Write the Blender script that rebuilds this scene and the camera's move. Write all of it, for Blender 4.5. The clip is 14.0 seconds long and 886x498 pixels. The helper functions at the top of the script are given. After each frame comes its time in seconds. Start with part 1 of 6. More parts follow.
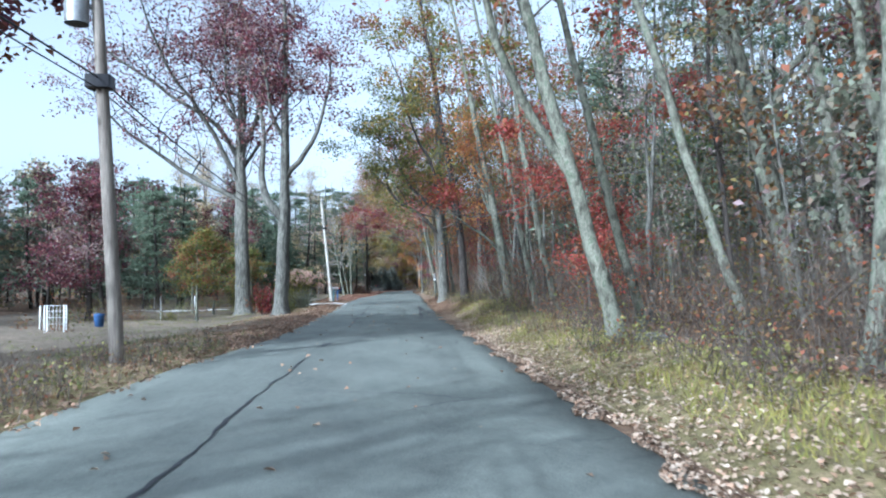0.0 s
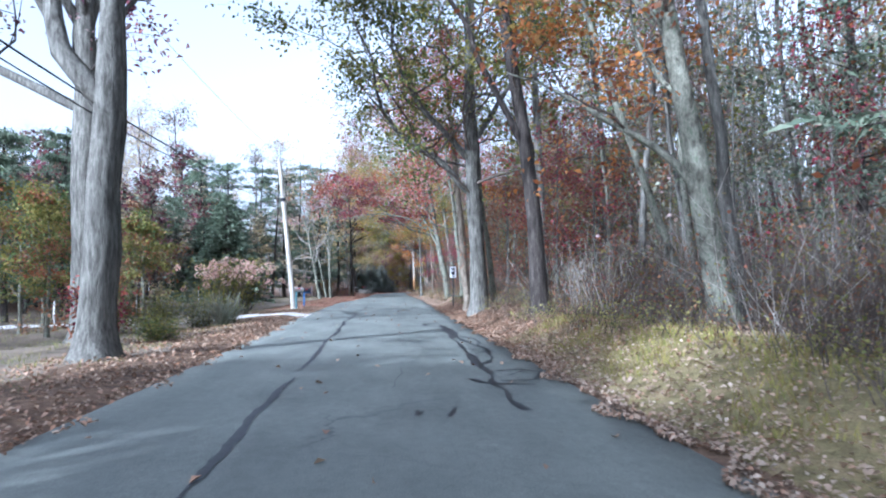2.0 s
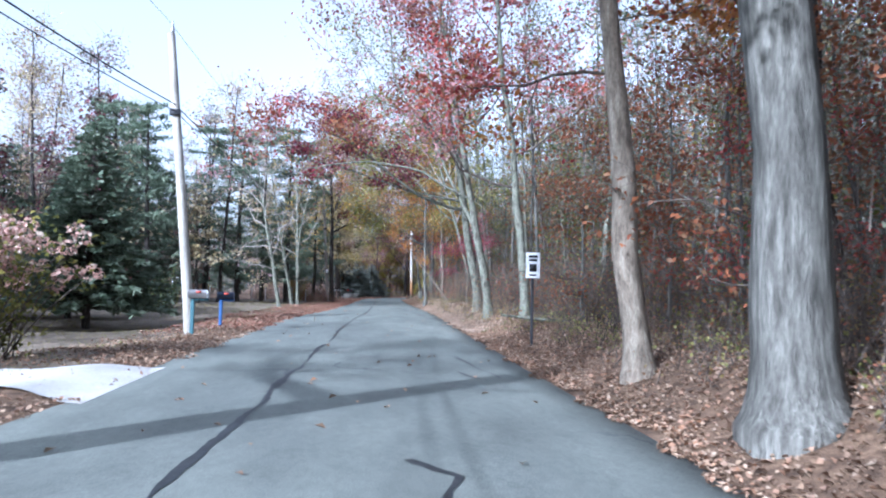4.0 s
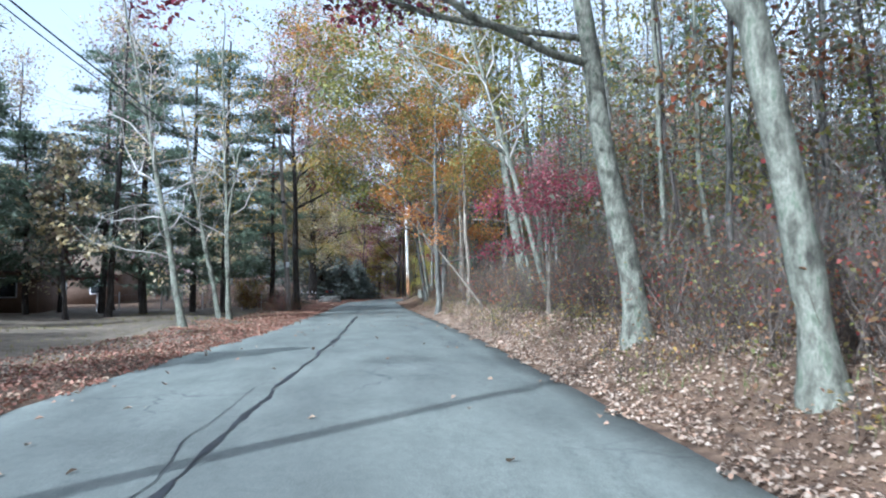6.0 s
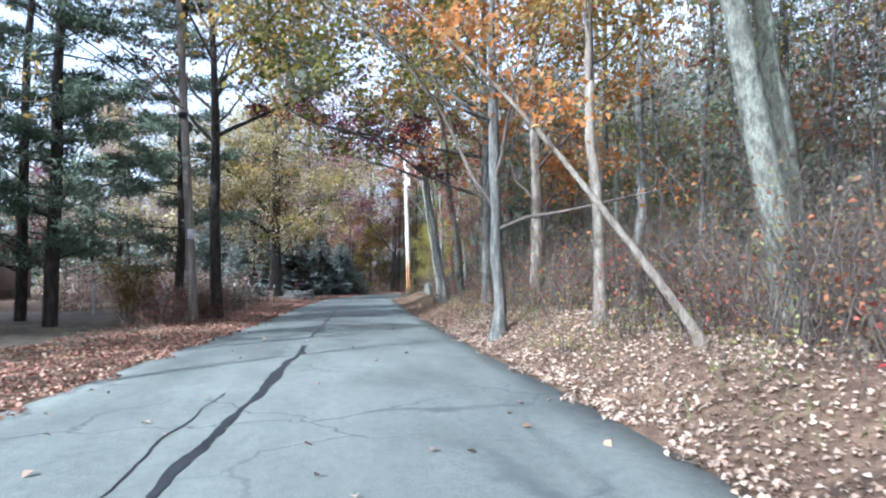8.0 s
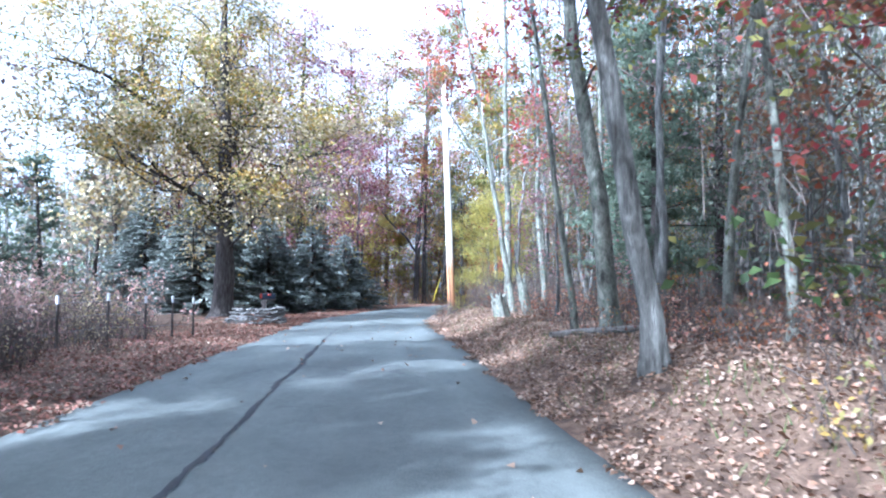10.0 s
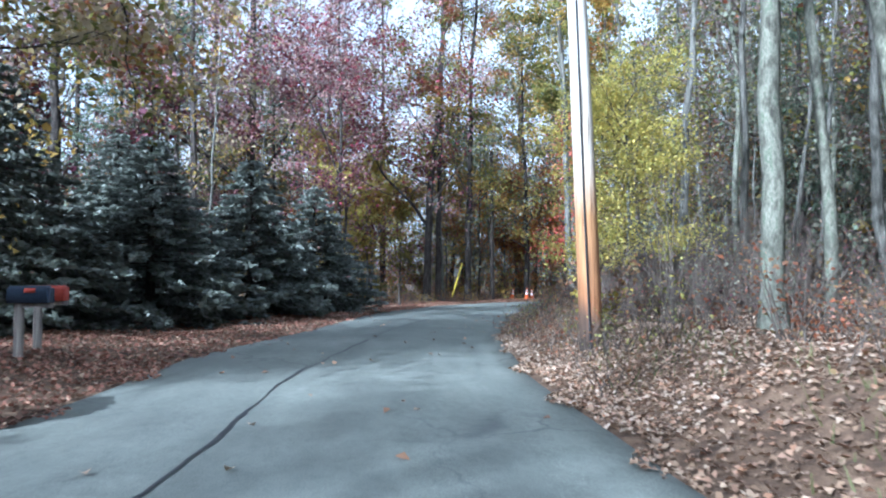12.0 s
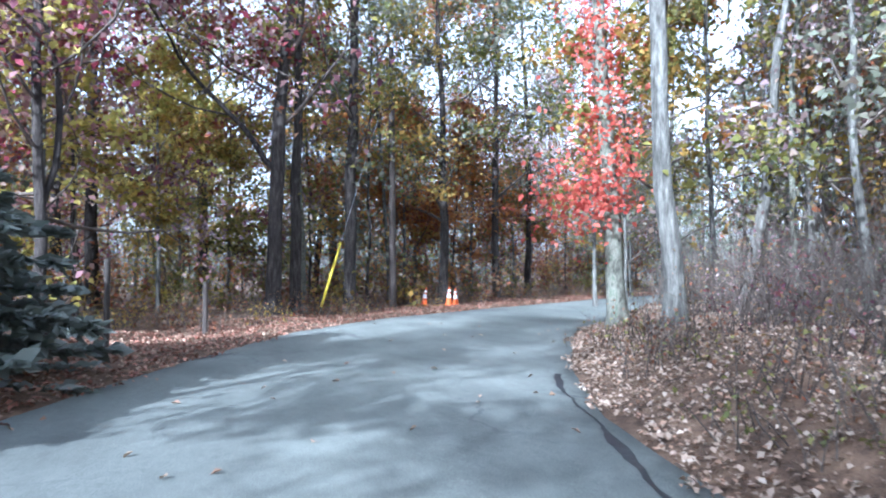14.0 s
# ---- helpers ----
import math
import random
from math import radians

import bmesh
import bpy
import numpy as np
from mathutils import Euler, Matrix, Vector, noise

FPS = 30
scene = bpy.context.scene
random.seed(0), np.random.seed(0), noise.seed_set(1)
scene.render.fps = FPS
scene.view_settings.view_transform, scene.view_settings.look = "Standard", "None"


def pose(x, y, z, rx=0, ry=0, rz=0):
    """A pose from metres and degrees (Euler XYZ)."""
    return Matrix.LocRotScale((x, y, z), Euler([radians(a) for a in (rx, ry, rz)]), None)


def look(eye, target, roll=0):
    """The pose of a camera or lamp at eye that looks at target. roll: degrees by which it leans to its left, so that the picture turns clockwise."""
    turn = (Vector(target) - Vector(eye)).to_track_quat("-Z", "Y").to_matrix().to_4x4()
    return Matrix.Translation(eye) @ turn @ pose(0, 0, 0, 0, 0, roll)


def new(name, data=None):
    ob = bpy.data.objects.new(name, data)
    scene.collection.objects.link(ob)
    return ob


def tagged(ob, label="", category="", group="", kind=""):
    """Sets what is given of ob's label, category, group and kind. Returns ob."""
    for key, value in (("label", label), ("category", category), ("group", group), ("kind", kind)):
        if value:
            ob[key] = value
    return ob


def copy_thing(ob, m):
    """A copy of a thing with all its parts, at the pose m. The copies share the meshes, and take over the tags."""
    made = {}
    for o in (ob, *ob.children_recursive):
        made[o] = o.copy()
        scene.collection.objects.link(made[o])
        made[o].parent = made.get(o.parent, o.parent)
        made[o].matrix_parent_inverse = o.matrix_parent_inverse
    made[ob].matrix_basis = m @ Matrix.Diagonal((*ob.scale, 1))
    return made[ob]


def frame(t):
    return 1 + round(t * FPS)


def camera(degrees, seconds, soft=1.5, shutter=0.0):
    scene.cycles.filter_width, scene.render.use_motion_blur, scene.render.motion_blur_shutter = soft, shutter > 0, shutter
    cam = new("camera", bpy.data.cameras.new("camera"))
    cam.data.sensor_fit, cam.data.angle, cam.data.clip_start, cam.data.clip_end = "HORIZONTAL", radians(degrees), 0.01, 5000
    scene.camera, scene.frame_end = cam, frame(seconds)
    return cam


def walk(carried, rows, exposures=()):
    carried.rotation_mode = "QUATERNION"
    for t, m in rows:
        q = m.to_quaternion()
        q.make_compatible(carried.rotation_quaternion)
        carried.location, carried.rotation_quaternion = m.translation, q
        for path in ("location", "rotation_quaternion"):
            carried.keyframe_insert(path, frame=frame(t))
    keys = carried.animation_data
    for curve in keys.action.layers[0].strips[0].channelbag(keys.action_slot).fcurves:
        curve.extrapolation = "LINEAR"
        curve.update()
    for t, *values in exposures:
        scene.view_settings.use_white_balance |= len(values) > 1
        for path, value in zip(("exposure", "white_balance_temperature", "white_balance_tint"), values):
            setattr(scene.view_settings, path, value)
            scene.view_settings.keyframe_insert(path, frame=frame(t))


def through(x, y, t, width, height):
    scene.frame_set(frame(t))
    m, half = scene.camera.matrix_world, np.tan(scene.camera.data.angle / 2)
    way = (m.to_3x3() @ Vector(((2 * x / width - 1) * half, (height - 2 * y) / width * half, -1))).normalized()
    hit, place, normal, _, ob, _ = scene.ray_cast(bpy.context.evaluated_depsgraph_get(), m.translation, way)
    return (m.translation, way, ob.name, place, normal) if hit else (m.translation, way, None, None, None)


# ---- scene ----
cam = camera(64.0, 14.0, soft=2.0, shutter=0.08)
PATH = [
    (0.0, pose(0.000, 0.000, 1.359, 92.81, 0.64, -5.24)),
    (0.5, pose(0.005, 5.206, 1.353, 92.80, 0.40, -5.44)),
    (1.0, pose(0.058, 10.393, 1.308, 92.84, 0.05, -5.68)),
    (1.5, pose(0.107, 15.421, 1.261, 92.62, -0.18, -5.92)),
    (2.0, pose(0.160, 20.245, 1.212, 92.97, 0.44, -6.18)),
    (2.5, pose(0.288, 25.276, 1.244, 92.86, 0.28, -6.59)),
    (3.0, pose(0.376, 30.445, 1.297, 93.42, 0.16, -6.84)),
    (3.5, pose(0.519, 35.591, 1.284, 93.90, -0.86, -6.89)),
    (3.7, pose(0.591, 37.654, 1.309, 93.66, -1.29, -6.91)),
    (5.8, pose(1.368, 58.405, 1.289, 92.72, 0.38, -7.74)),
    (6.0, pose(1.463, 60.385, 1.311, 93.21, 0.31, -7.82)),
    (6.5, pose(1.701, 65.345, 1.330, 92.98, 0.22, -8.20)),
    (7.0, pose(2.001, 70.286, 1.295, 93.13, -0.49, -8.36)),
    (7.5, pose(2.353, 75.229, 1.344, 92.75, 0.24, -8.42)),
    (8.0, pose(2.553, 79.700, 1.282, 92.65, 0.02, -8.48)),
    (8.2, pose(2.654, 81.513, 1.273, 93.38, 0.25, -8.36)),
    (10.3, pose(3.625, 103.838, 1.336, 93.23, -0.06, -6.96)),
    (10.5, pose(3.683, 105.795, 1.334, 92.99, -0.20, -6.86)),
    (11.0, pose(3.837, 110.791, 1.291, 92.85, -0.11, -6.82)),
    (11.5, pose(4.009, 115.800, 1.272, 92.76, 0.60, -7.09)),
    (12.0, pose(4.192, 120.815, 1.218, 92.68, 0.27, -7.75)),
    (12.5, pose(4.516, 125.849, 1.295, 92.61, 0.84, -9.25)),
    (13.0, pose(5.033, 130.848, 1.311, 92.84, -0.22, -11.71)),
    (13.5, pose(5.765, 135.787, 1.294, 92.34, -0.53, -15.04)),
    (14.0, pose(6.719, 140.407, 1.290, 92.06, 0.52, -19.14)),
]
walk(cam, PATH, [(0, 1.05, 4900, 3), (0.6, 0.8, 4900, 4), (0.8, 0.75, 4900, 6), (1.0, 1.35, 4850, 10), (1.5, 1.15, 4850, 13), (2.2, 1.5, 4850, 11), (3.5, 1.4, 4850, 13), (6, 1.25, 4900, 5), (6.5, 1.5, 4850, 7), (7.0, 1.55, 4800, 11), (7.5, 1.4, 4850, 8), (8, 1.6, 4950, 8), (10.5, 2.3, 4550, 13), (11.0, 2.1, 4600, 14), (11.5, 2.1, 4650, 14), (12.0, 1.6, 4750, 5), (12.5, 1.95, 4600, 8), (13.0, 2.15, 4450, 13), (13.5, 2.3, 4600, 13), (14, 2.15, 4750, 10)])

# ---- world, sun ----
SUN_DIR = Vector((-0.66, -0.62, 0.50)).normalized()      # towards the sun
world = bpy.data.worlds.new("autumn_sky")
scene.world = world
world.use_nodes = True
wn = world.node_tree.nodes
wl = world.node_tree.links
sky = wn.new("ShaderNodeTexSky")
sky.sky_type = "NISHITA"
sky.sun_disc = False
sky.sun_elevation = math.asin(SUN_DIR.z)
sky.sun_rotation = math.atan2(SUN_DIR.x, SUN_DIR.y) % (2 * math.pi)
sky.dust_density = 3.5
sky.air_density = 1.0
sky.ozone_density = 0.5
veil = wn.new("ShaderNodeHueSaturation")             # thin high haze over the whole sky
veil.inputs["Saturation"].default_value = 0.25
wl.new(sky.outputs[0], veil.inputs["Color"])
wl.new(veil.outputs[0], wn["Background"].inputs["Color"])
wn["Background"].inputs["Strength"].default_value = 0.15
sun = new("sun", bpy.data.lights.new("sun", "SUN"))
sun.data.energy = 3.2
sun.data.angle = radians(0.6)
sun.data.color = (1.0, 0.95, 0.88)
sun.matrix_world = look((-60, -60, 60), Vector((-60, -60, 60)) - SUN_DIR * 10)


# ---- materials ----
def mat(name):
    m = bpy.data.materials.new(name)
    m.use_nodes = True
    nt = m.node_tree
    return m, nt.nodes, nt.links, nt.nodes["Principled BSDF"]


def ramp_node(nodes, stops):
    r = nodes.new("ShaderNodeValToRGB")
    el = r.color_ramp.elements
    while len(el) < len(stops):
        el.new(0.5)
    for e, (p, c) in zip(el, stops):
        e.position = p
        e.color = (*c, 1)
    return r


def noise_node(nodes, links, scale, detail=4, stretch=(1, 1, 1), rough=0.55, coord="Object"):
    tc = nodes.new("ShaderNodeTexCoord")
    mp = nodes.new("ShaderNodeMapping")
    mp.inputs["Scale"].default_value = stretch
    links.new(tc.outputs[coord], mp.inputs["Vector"])
    n = nodes.new("ShaderNodeTexNoise")
    n.inputs["Scale"].default_value = scale
    n.inputs["Detail"].default_value = detail
    n.inputs["Roughness"].default_value = rough
    links.new(mp.outputs[0], n.inputs["Vector"])
    return n


def bump(nodes, links, bsdf, src, strength, dist=0.02):
    b = nodes.new("ShaderNodeBump")
    b.inputs["Strength"].default_value = strength
    b.inputs["Distance"].default_value = dist
    links.new(src, b.inputs["Height"])
    links.new(b.outputs[0], bsdf.inputs["Normal"])


def mix_node(nodes, links, fac, a, b, blend="MIX", amount=None):
    m = nodes.new("ShaderNodeMix")
    m.data_type = "RGBA"
    m.blend_type = blend
    if fac is not None:
        links.new(fac, m.inputs[0])
    if amount is not None:
        m.inputs[0].default_value = amount
    for sock, v in ((m.inputs[6], a), (m.inputs[7], b)):
        if isinstance(v, tuple):
            sock.default_value = (*v, 1)
        else:
            links.new(v, sock)
    return m.outputs[2]


def surface(name, stops, scale=6.0, stretch=(1, 1, 1), rough=0.85, bumps=0.4, dist=0.02, fine=40.0, metal=0.0, big=0.6):
    """A plain natural surface: two scales of noise over a colour ramp, and relief."""
    m, n, l, b = mat(name)
    n1 = noise_node(n, l, scale, 5, stretch)
    n2 = noise_node(n, l, fine, 3, stretch)
    n3 = noise_node(n, l, big, 2)
    r = ramp_node(n, stops)
    l.new(n1.outputs[0], r.inputs[0])
    grain = ramp_node(n, [(0.25, (0.62, 0.62, 0.62)), (0.75, (1.3, 1.3, 1.3))])
    l.new(n2.outputs[0], grain.inputs[0])
    stain = ramp_node(n, [(0.3, (0.75, 0.75, 0.75)), (0.7, (1.15, 1.15, 1.15))])
    l.new(n3.outputs[0], stain.inputs[0])
    c = mix_node(n, l, None, r.outputs[0], grain.outputs[0], "MULTIPLY", 1.0)
    c = mix_node(n, l, None, c, stain.outputs[0], "MULTIPLY", 1.0)
    l.new(c, b.inputs["Base Color"])
    b.inputs["Roughness"].default_value = rough
    b.inputs["Metallic"].default_value = metal
    b.inputs["Specular IOR Level"].default_value = 0.3
    add = n.new("ShaderNodeMath")
    add.operation = "ADD"
    l.new(n1.outputs[0], add.inputs[0])
    l.new(n2.outputs[0], add.inputs[1])
    bump(n, l, b, add.outputs[0], bumps, dist)
    return m


def leaf_mat(name, colours, through=0.35, rough=0.6, gloss=0.25):
    """Leaves: each one takes its own colour, and lets some light through."""
    m, n, l, b = mat(name)
    g = n.new("ShaderNodeNewGeometry")
    k = len(colours)
    grey = [0.3 * c[0] + 0.6 * c[1] + 0.1 * c[2] for c in colours]
    r = ramp_node(n, [((i + 0.5) / k, tuple(0.93 * v + 0.07 * q for v in c)) for i, (c, q) in enumerate(zip(colours, grey))])
    l.new(g.outputs["Random Per Island"], r.inputs[0])
    v = noise_node(n, l, 0.5, 2)
    vr = ramp_node(n, [(0.3, (0.7, 0.7, 0.7)), (0.7, (1.25, 1.25, 1.25))])
    l.new(v.outputs[0], vr.inputs[0])
    c = mix_node(n, l, None, r.outputs[0], vr.outputs[0], "MULTIPLY", 1.0)
    l.new(c, b.inputs["Base Color"])
    b.inputs["Roughness"].default_value = rough
    b.inputs["Specular IOR Level"].default_value = gloss
    t = n.new("ShaderNodeBsdfTranslucent")
    l.new(c, t.inputs["Color"])
    mx = n.new("ShaderNodeMixShader")
    mx.inputs[0].default_value = through
    l.new(b.outputs[0], mx.inputs[1])
    l.new(t.outputs[0], mx.inputs[2])
    l.new(mx.outputs[0], n["Material Output"].inputs["Surface"])
    return m


M = {}
UP = (1, 1, 0.18)
M["bark_pale"] = surface("bark_pale", [(0.30, (0.05, 0.047, 0.037)), (0.43, (0.12, 0.12, 0.092)), (0.55, (0.205, 0.205, 0.163)), (0.66, (0.115, 0.135, 0.092)), (0.78, (0.28, 0.28, 0.23))], 9, (1, 1, 0.45), 0.9, 0.6, 0.03, 45, big=1.2)
M["bark_grey"] = surface("bark_grey", [(0.30, (0.055, 0.053, 0.045)), (0.5, (0.145, 0.14, 0.122)), (0.7, (0.245, 0.24, 0.21))], 14, UP, 0.92, 0.9, 0.04, 60)
M["bark_dark"] = surface("bark_dark", [(0.30, (0.022, 0.019, 0.017)), (0.5, (0.055, 0.046, 0.04)), (0.72, (0.11, 0.096, 0.085))], 14, UP, 0.92, 0.9, 0.04, 60)
M["bark_tan"] = surface("bark_tan", [(0.30, (0.10, 0.08, 0.06)), (0.5, (0.21, 0.175, 0.135)), (0.72, (0.32, 0.285, 0.225))], 10, (1, 1, 0.3), 0.9, 0.6, 0.03, 50)
M["twig"] = surface("twig", [(0.3, (0.07, 0.055, 0.045)), (0.7, (0.17, 0.14, 0.115))], 3, (1, 1, 1), 0.9, 0.1, 0.01, 30)
M["twig_pale"] = surface("twig_pale", [(0.3, (0.26, 0.23, 0.20)), (0.7, (0.48, 0.45, 0.40))], 3, (1, 1, 1), 0.9, 0.1, 0.01, 30)
M["purple"] = leaf_mat("leaf_purple", [(0.10, 0.035, 0.06), (0.20, 0.06, 0.09), (0.28, 0.10, 0.10), (0.13, 0.06, 0.05)])
M["maroon"] = leaf_mat("leaf_maroon", [(0.13, 0.02, 0.04), (0.24, 0.035, 0.06), (0.33, 0.06, 0.09), (0.16, 0.04, 0.03)])
M["red"] = leaf_mat("leaf_red", [(0.34, 0.05, 0.05), (0.44, 0.09, 0.08), (0.50, 0.15, 0.11), (0.32, 0.08, 0.04)], 0.45)
M["coral"] = leaf_mat("leaf_coral", [(0.62, 0.12, 0.08), (0.75, 0.22, 0.14), (0.55, 0.08, 0.06)], 0.45)
M["rust"] = leaf_mat("leaf_rust", [(0.25, 0.07, 0.03), (0.36, 0.13, 0.05), (0.20, 0.08, 0.04), (0.30, 0.16, 0.08)])
M["orange"] = leaf_mat("leaf_orange", [(0.48, 0.17, 0.03), (0.58, 0.25, 0.05), (0.42, 0.14, 0.04), (0.50, 0.28, 0.08)], 0.55)
M["yellow"] = leaf_mat("leaf_yellow", [(0.62, 0.48, 0.08), (0.68, 0.57, 0.14), (0.50, 0.45, 0.09), (0.44, 0.42, 0.09)], 0.45)
M["gold"] = leaf_mat("leaf_gold", [(0.42, 0.26, 0.05), (0.50, 0.32, 0.06), (0.33, 0.23, 0.05), (0.30, 0.26, 0.06)], 0.5)
M["olive"] = leaf_mat("leaf_olive", [(0.15, 0.16, 0.035), (0.24, 0.225, 0.05), (0.33, 0.28, 0.06), (0.13, 0.14, 0.035)], 0.5)
M["tan"] = leaf_mat("leaf_tan", [(0.46, 0.37, 0.21), (0.60, 0.50, 0.33), (0.38, 0.32, 0.16), (0.52, 0.41, 0.18)], 0.4)
M["crimson"] = leaf_mat("leaf_crimson", [(0.36, 0.05, 0.09), (0.46, 0.09, 0.13), (0.28, 0.04, 0.08), (0.42, 0.14, 0.15)], 0.4)
M["sage"] = leaf_mat("leaf_sage", [(0.20, 0.22, 0.15), (0.28, 0.30, 0.22), (0.24, 0.23, 0.16), (0.16, 0.19, 0.13), (0.30, 0.26, 0.19)], 0.4)
M["mauve"] = leaf_mat("leaf_mauve", [(0.34, 0.24, 0.25), (0.42, 0.33, 0.30), (0.28, 0.18, 0.20), (0.40, 0.30, 0.22)], 0.4)
M["green"] = leaf_mat("leaf_green", [(0.06, 0.10, 0.03), (0.10, 0.15, 0.04), (0.15, 0.19, 0.06), (0.18, 0.17, 0.05)])
M["pine"] = leaf_mat("needle_pine", [(0.10, 0.135, 0.085), (0.145, 0.185, 0.12), (0.20, 0.235, 0.165), (0.12, 0.16, 0.11)], 0.25, 0.85, 0.1)
M["spruce"] = leaf_mat("needle_spruce", [(0.14, 0.16, 0.13), (0.225, 0.245, 0.21), (0.32, 0.34, 0.31), (0.17, 0.19, 0.16)], 0.25, 0.9, 0.08)
M["brush"] = leaf_mat("leaf_brush", [(0.19, 0.10, 0.05), (0.27, 0.14, 0.06), (0.15, 0.11, 0.05), (0.24, 0.19, 0.06), (0.30, 0.11, 0.06)])
M["brush_green"] = leaf_mat("leaf_brush_green", [(0.20, 0.20, 0.05), (0.30, 0.28, 0.08), (0.36, 0.33, 0.10), (0.15, 0.17, 0.05)])
M["litter"] = leaf_mat("leaf_litter", [(0.28, 0.18, 0.11), (0.38, 0.27, 0.18), (0.21, 0.12, 0.075), (0.46, 0.35, 0.25), (0.33, 0.17, 0.09), (0.34, 0.21, 0.14)], 0.1)
# lighter copy of the litter, with sunshine on the leaves put into its colours
M["litter_sunlit"] = leaf_mat("leaf_litter_sunlit", [(0.37, 0.27, 0.19), (0.48, 0.37, 0.28), (0.29, 0.19, 0.125), (0.55, 0.45, 0.35), (0.41, 0.25, 0.16)], 0.15)
M["litter_red"] = leaf_mat("leaf_litter_red", [(0.33, 0.14, 0.09), (0.44, 0.24, 0.16), (0.26, 0.10, 0.07), (0.42, 0.30, 0.20)], 0.1)
M["flower"] = leaf_mat("flower_pink", [(0.60, 0.36, 0.30), (0.68, 0.46, 0.38), (0.52, 0.27, 0.22), (0.66, 0.54, 0.44)], 0.3)
M["far"] = leaf_mat("leaf_far_woods", [(0.17, 0.20, 0.15), (0.24, 0.25, 0.17), (0.27, 0.21, 0.16), (0.30, 0.21, 0.15), (0.20, 0.23, 0.17)], 0.35)
M["twig_grey"] = leaf_mat("twig_far_woods", [(0.14, 0.145, 0.12), (0.22, 0.225, 0.19), (0.10, 0.10, 0.085), (0.18, 0.155, 0.13), (0.26, 0.26, 0.225)], 0.0, 0.9)
M["pink"] = leaf_mat("leaf_pink", [(0.46, 0.22, 0.22), (0.56, 0.33, 0.32), (0.38, 0.18, 0.21), (0.48, 0.34, 0.27)], 0.55)
M["grass_dry"] = leaf_mat("grass_dry", [(0.29, 0.27, 0.06), (0.36, 0.31, 0.08), (0.19, 0.22, 0.05), (0.28, 0.20, 0.08)], 0.35)
M["grass_green"] = leaf_mat("grass_green", [(0.10, 0.14, 0.04), (0.16, 0.18, 0.06), (0.20, 0.19, 0.08)], 0.3)
M["soil"] = surface("ground_leaf_litter", [(0.3, (0.07, 0.045, 0.03)), (0.48, (0.15, 0.095, 0.06)), (0.62, (0.23, 0.15, 0.095)), (0.75, (0.13, 0.09, 0.05))], 5, (1, 1, 1), 0.95, 0.8, 0.05, 45, big=0.25)
M["verge"] = surface("ground_verge", [(0.3, (0.13, 0.105, 0.05)), (0.5, (0.235, 0.195, 0.09)), (0.7, (0.32, 0.245, 0.14))], 4, (1, 1, 1), 0.95, 0.8, 0.05, 40, big=0.3)
M["lawn"] = surface("ground_lawn", [(0.3, (0.13, 0.11, 0.075)), (0.5, (0.21, 0.17, 0.125)), (0.7, (0.27, 0.21, 0.16))], 3, (1, 1, 1), 0.95, 0.7, 0.04, 50, big=0.2)
M["gravel"] = surface("pale_gravel", [(0.3, (0.55, 0.53, 0.50)), (0.6, (0.74, 0.72, 0.69)), (0.8, (0.62, 0.6, 0.56))], 30, (1, 1, 1), 0.95, 0.7, 0.02, 120)
M["tar"] = surface("crack_sealer", [(0.3, (0.018, 0.02, 0.022)), (0.7, (0.04, 0.042, 0.045))], 10, (1, 1, 1), 0.55, 0.2, 0.005, 60)
M["pole_wood"] = surface("weathered_pole_wood", [(0.3, (0.16, 0.135, 0.115)), (0.6, (0.26, 0.23, 0.20)), (0.75, (0.34, 0.31, 0.27))], 12, (1, 1, 0.06), 0.9, 0.5, 0.01, 70)
M["pole_pale"] = surface("bleached_pole_wood", [(0.3, (0.34, 0.31, 0.27)), (0.6, (0.47, 0.45, 0.40)), (0.75, (0.55, 0.53, 0.48))], 10, (1, 1, 0.06), 0.85, 0.4, 0.01, 70)
M["pole_two"] = None
M["pole_dark"] = surface("creosote_wood", [(0.3, (0.035, 0.03, 0.025)), (0.6, (0.08, 0.065, 0.055))], 10, (1, 1, 0.08), 0.8, 0.4, 0.01, 70)
M["grey_metal"] = surface("galvanised_metal", [(0.3, (0.30, 0.31, 0.32)), (0.7, (0.42, 0.43, 0.44))], 8, (1, 1, 1), 0.5, 0.1, 0.005, 60, 0.6)
M["white"] = surface("white_paint", [(0.3, (0.68, 0.69, 0.70)), (0.7, (0.80, 0.80, 0.80))], 6, (1, 1, 1), 0.55, 0.1, 0.004, 60)
M["black"] = surface("black_paint", [(0.3, (0.018, 0.018, 0.02)), (0.7, (0.035, 0.035, 0.04))], 6, (1, 1, 1), 0.5, 0.1, 0.004, 60)
M["blue"] = surface("blue_paint", [(0.3, (0.035, 0.08, 0.2)), (0.7, (0.05, 0.11, 0.26))], 6, (1, 1, 1), 0.5, 0.1, 0.004, 60)
M["teal"] = surface("teal_paint", [(0.3, (0.05, 0.11, 0.13)), (0.7, (0.07, 0.15, 0.17))], 6, (1, 1, 1), 0.5, 0.1, 0.004, 60)
M["red_paint"] = surface("red_paint", [(0.3, (0.40, 0.06, 0.04)), (0.7, (0.52, 0.10, 0.07))], 6, (1, 1, 1), 0.5, 0.1, 0.004, 60)
M["navy"] = surface("navy_paint", [(0.3, (0.03, 0.045, 0.08)), (0.7, (0.05, 0.07, 0.11))], 6, (1, 1, 1), 0.45, 0.1, 0.004, 60)
M["orange_plastic"] = surface("orange_plastic", [(0.3, (0.72, 0.12, 0.02)), (0.7, (0.82, 0.18, 0.04))], 6, (1, 1, 1), 0.5, 0.1, 0.004, 60)
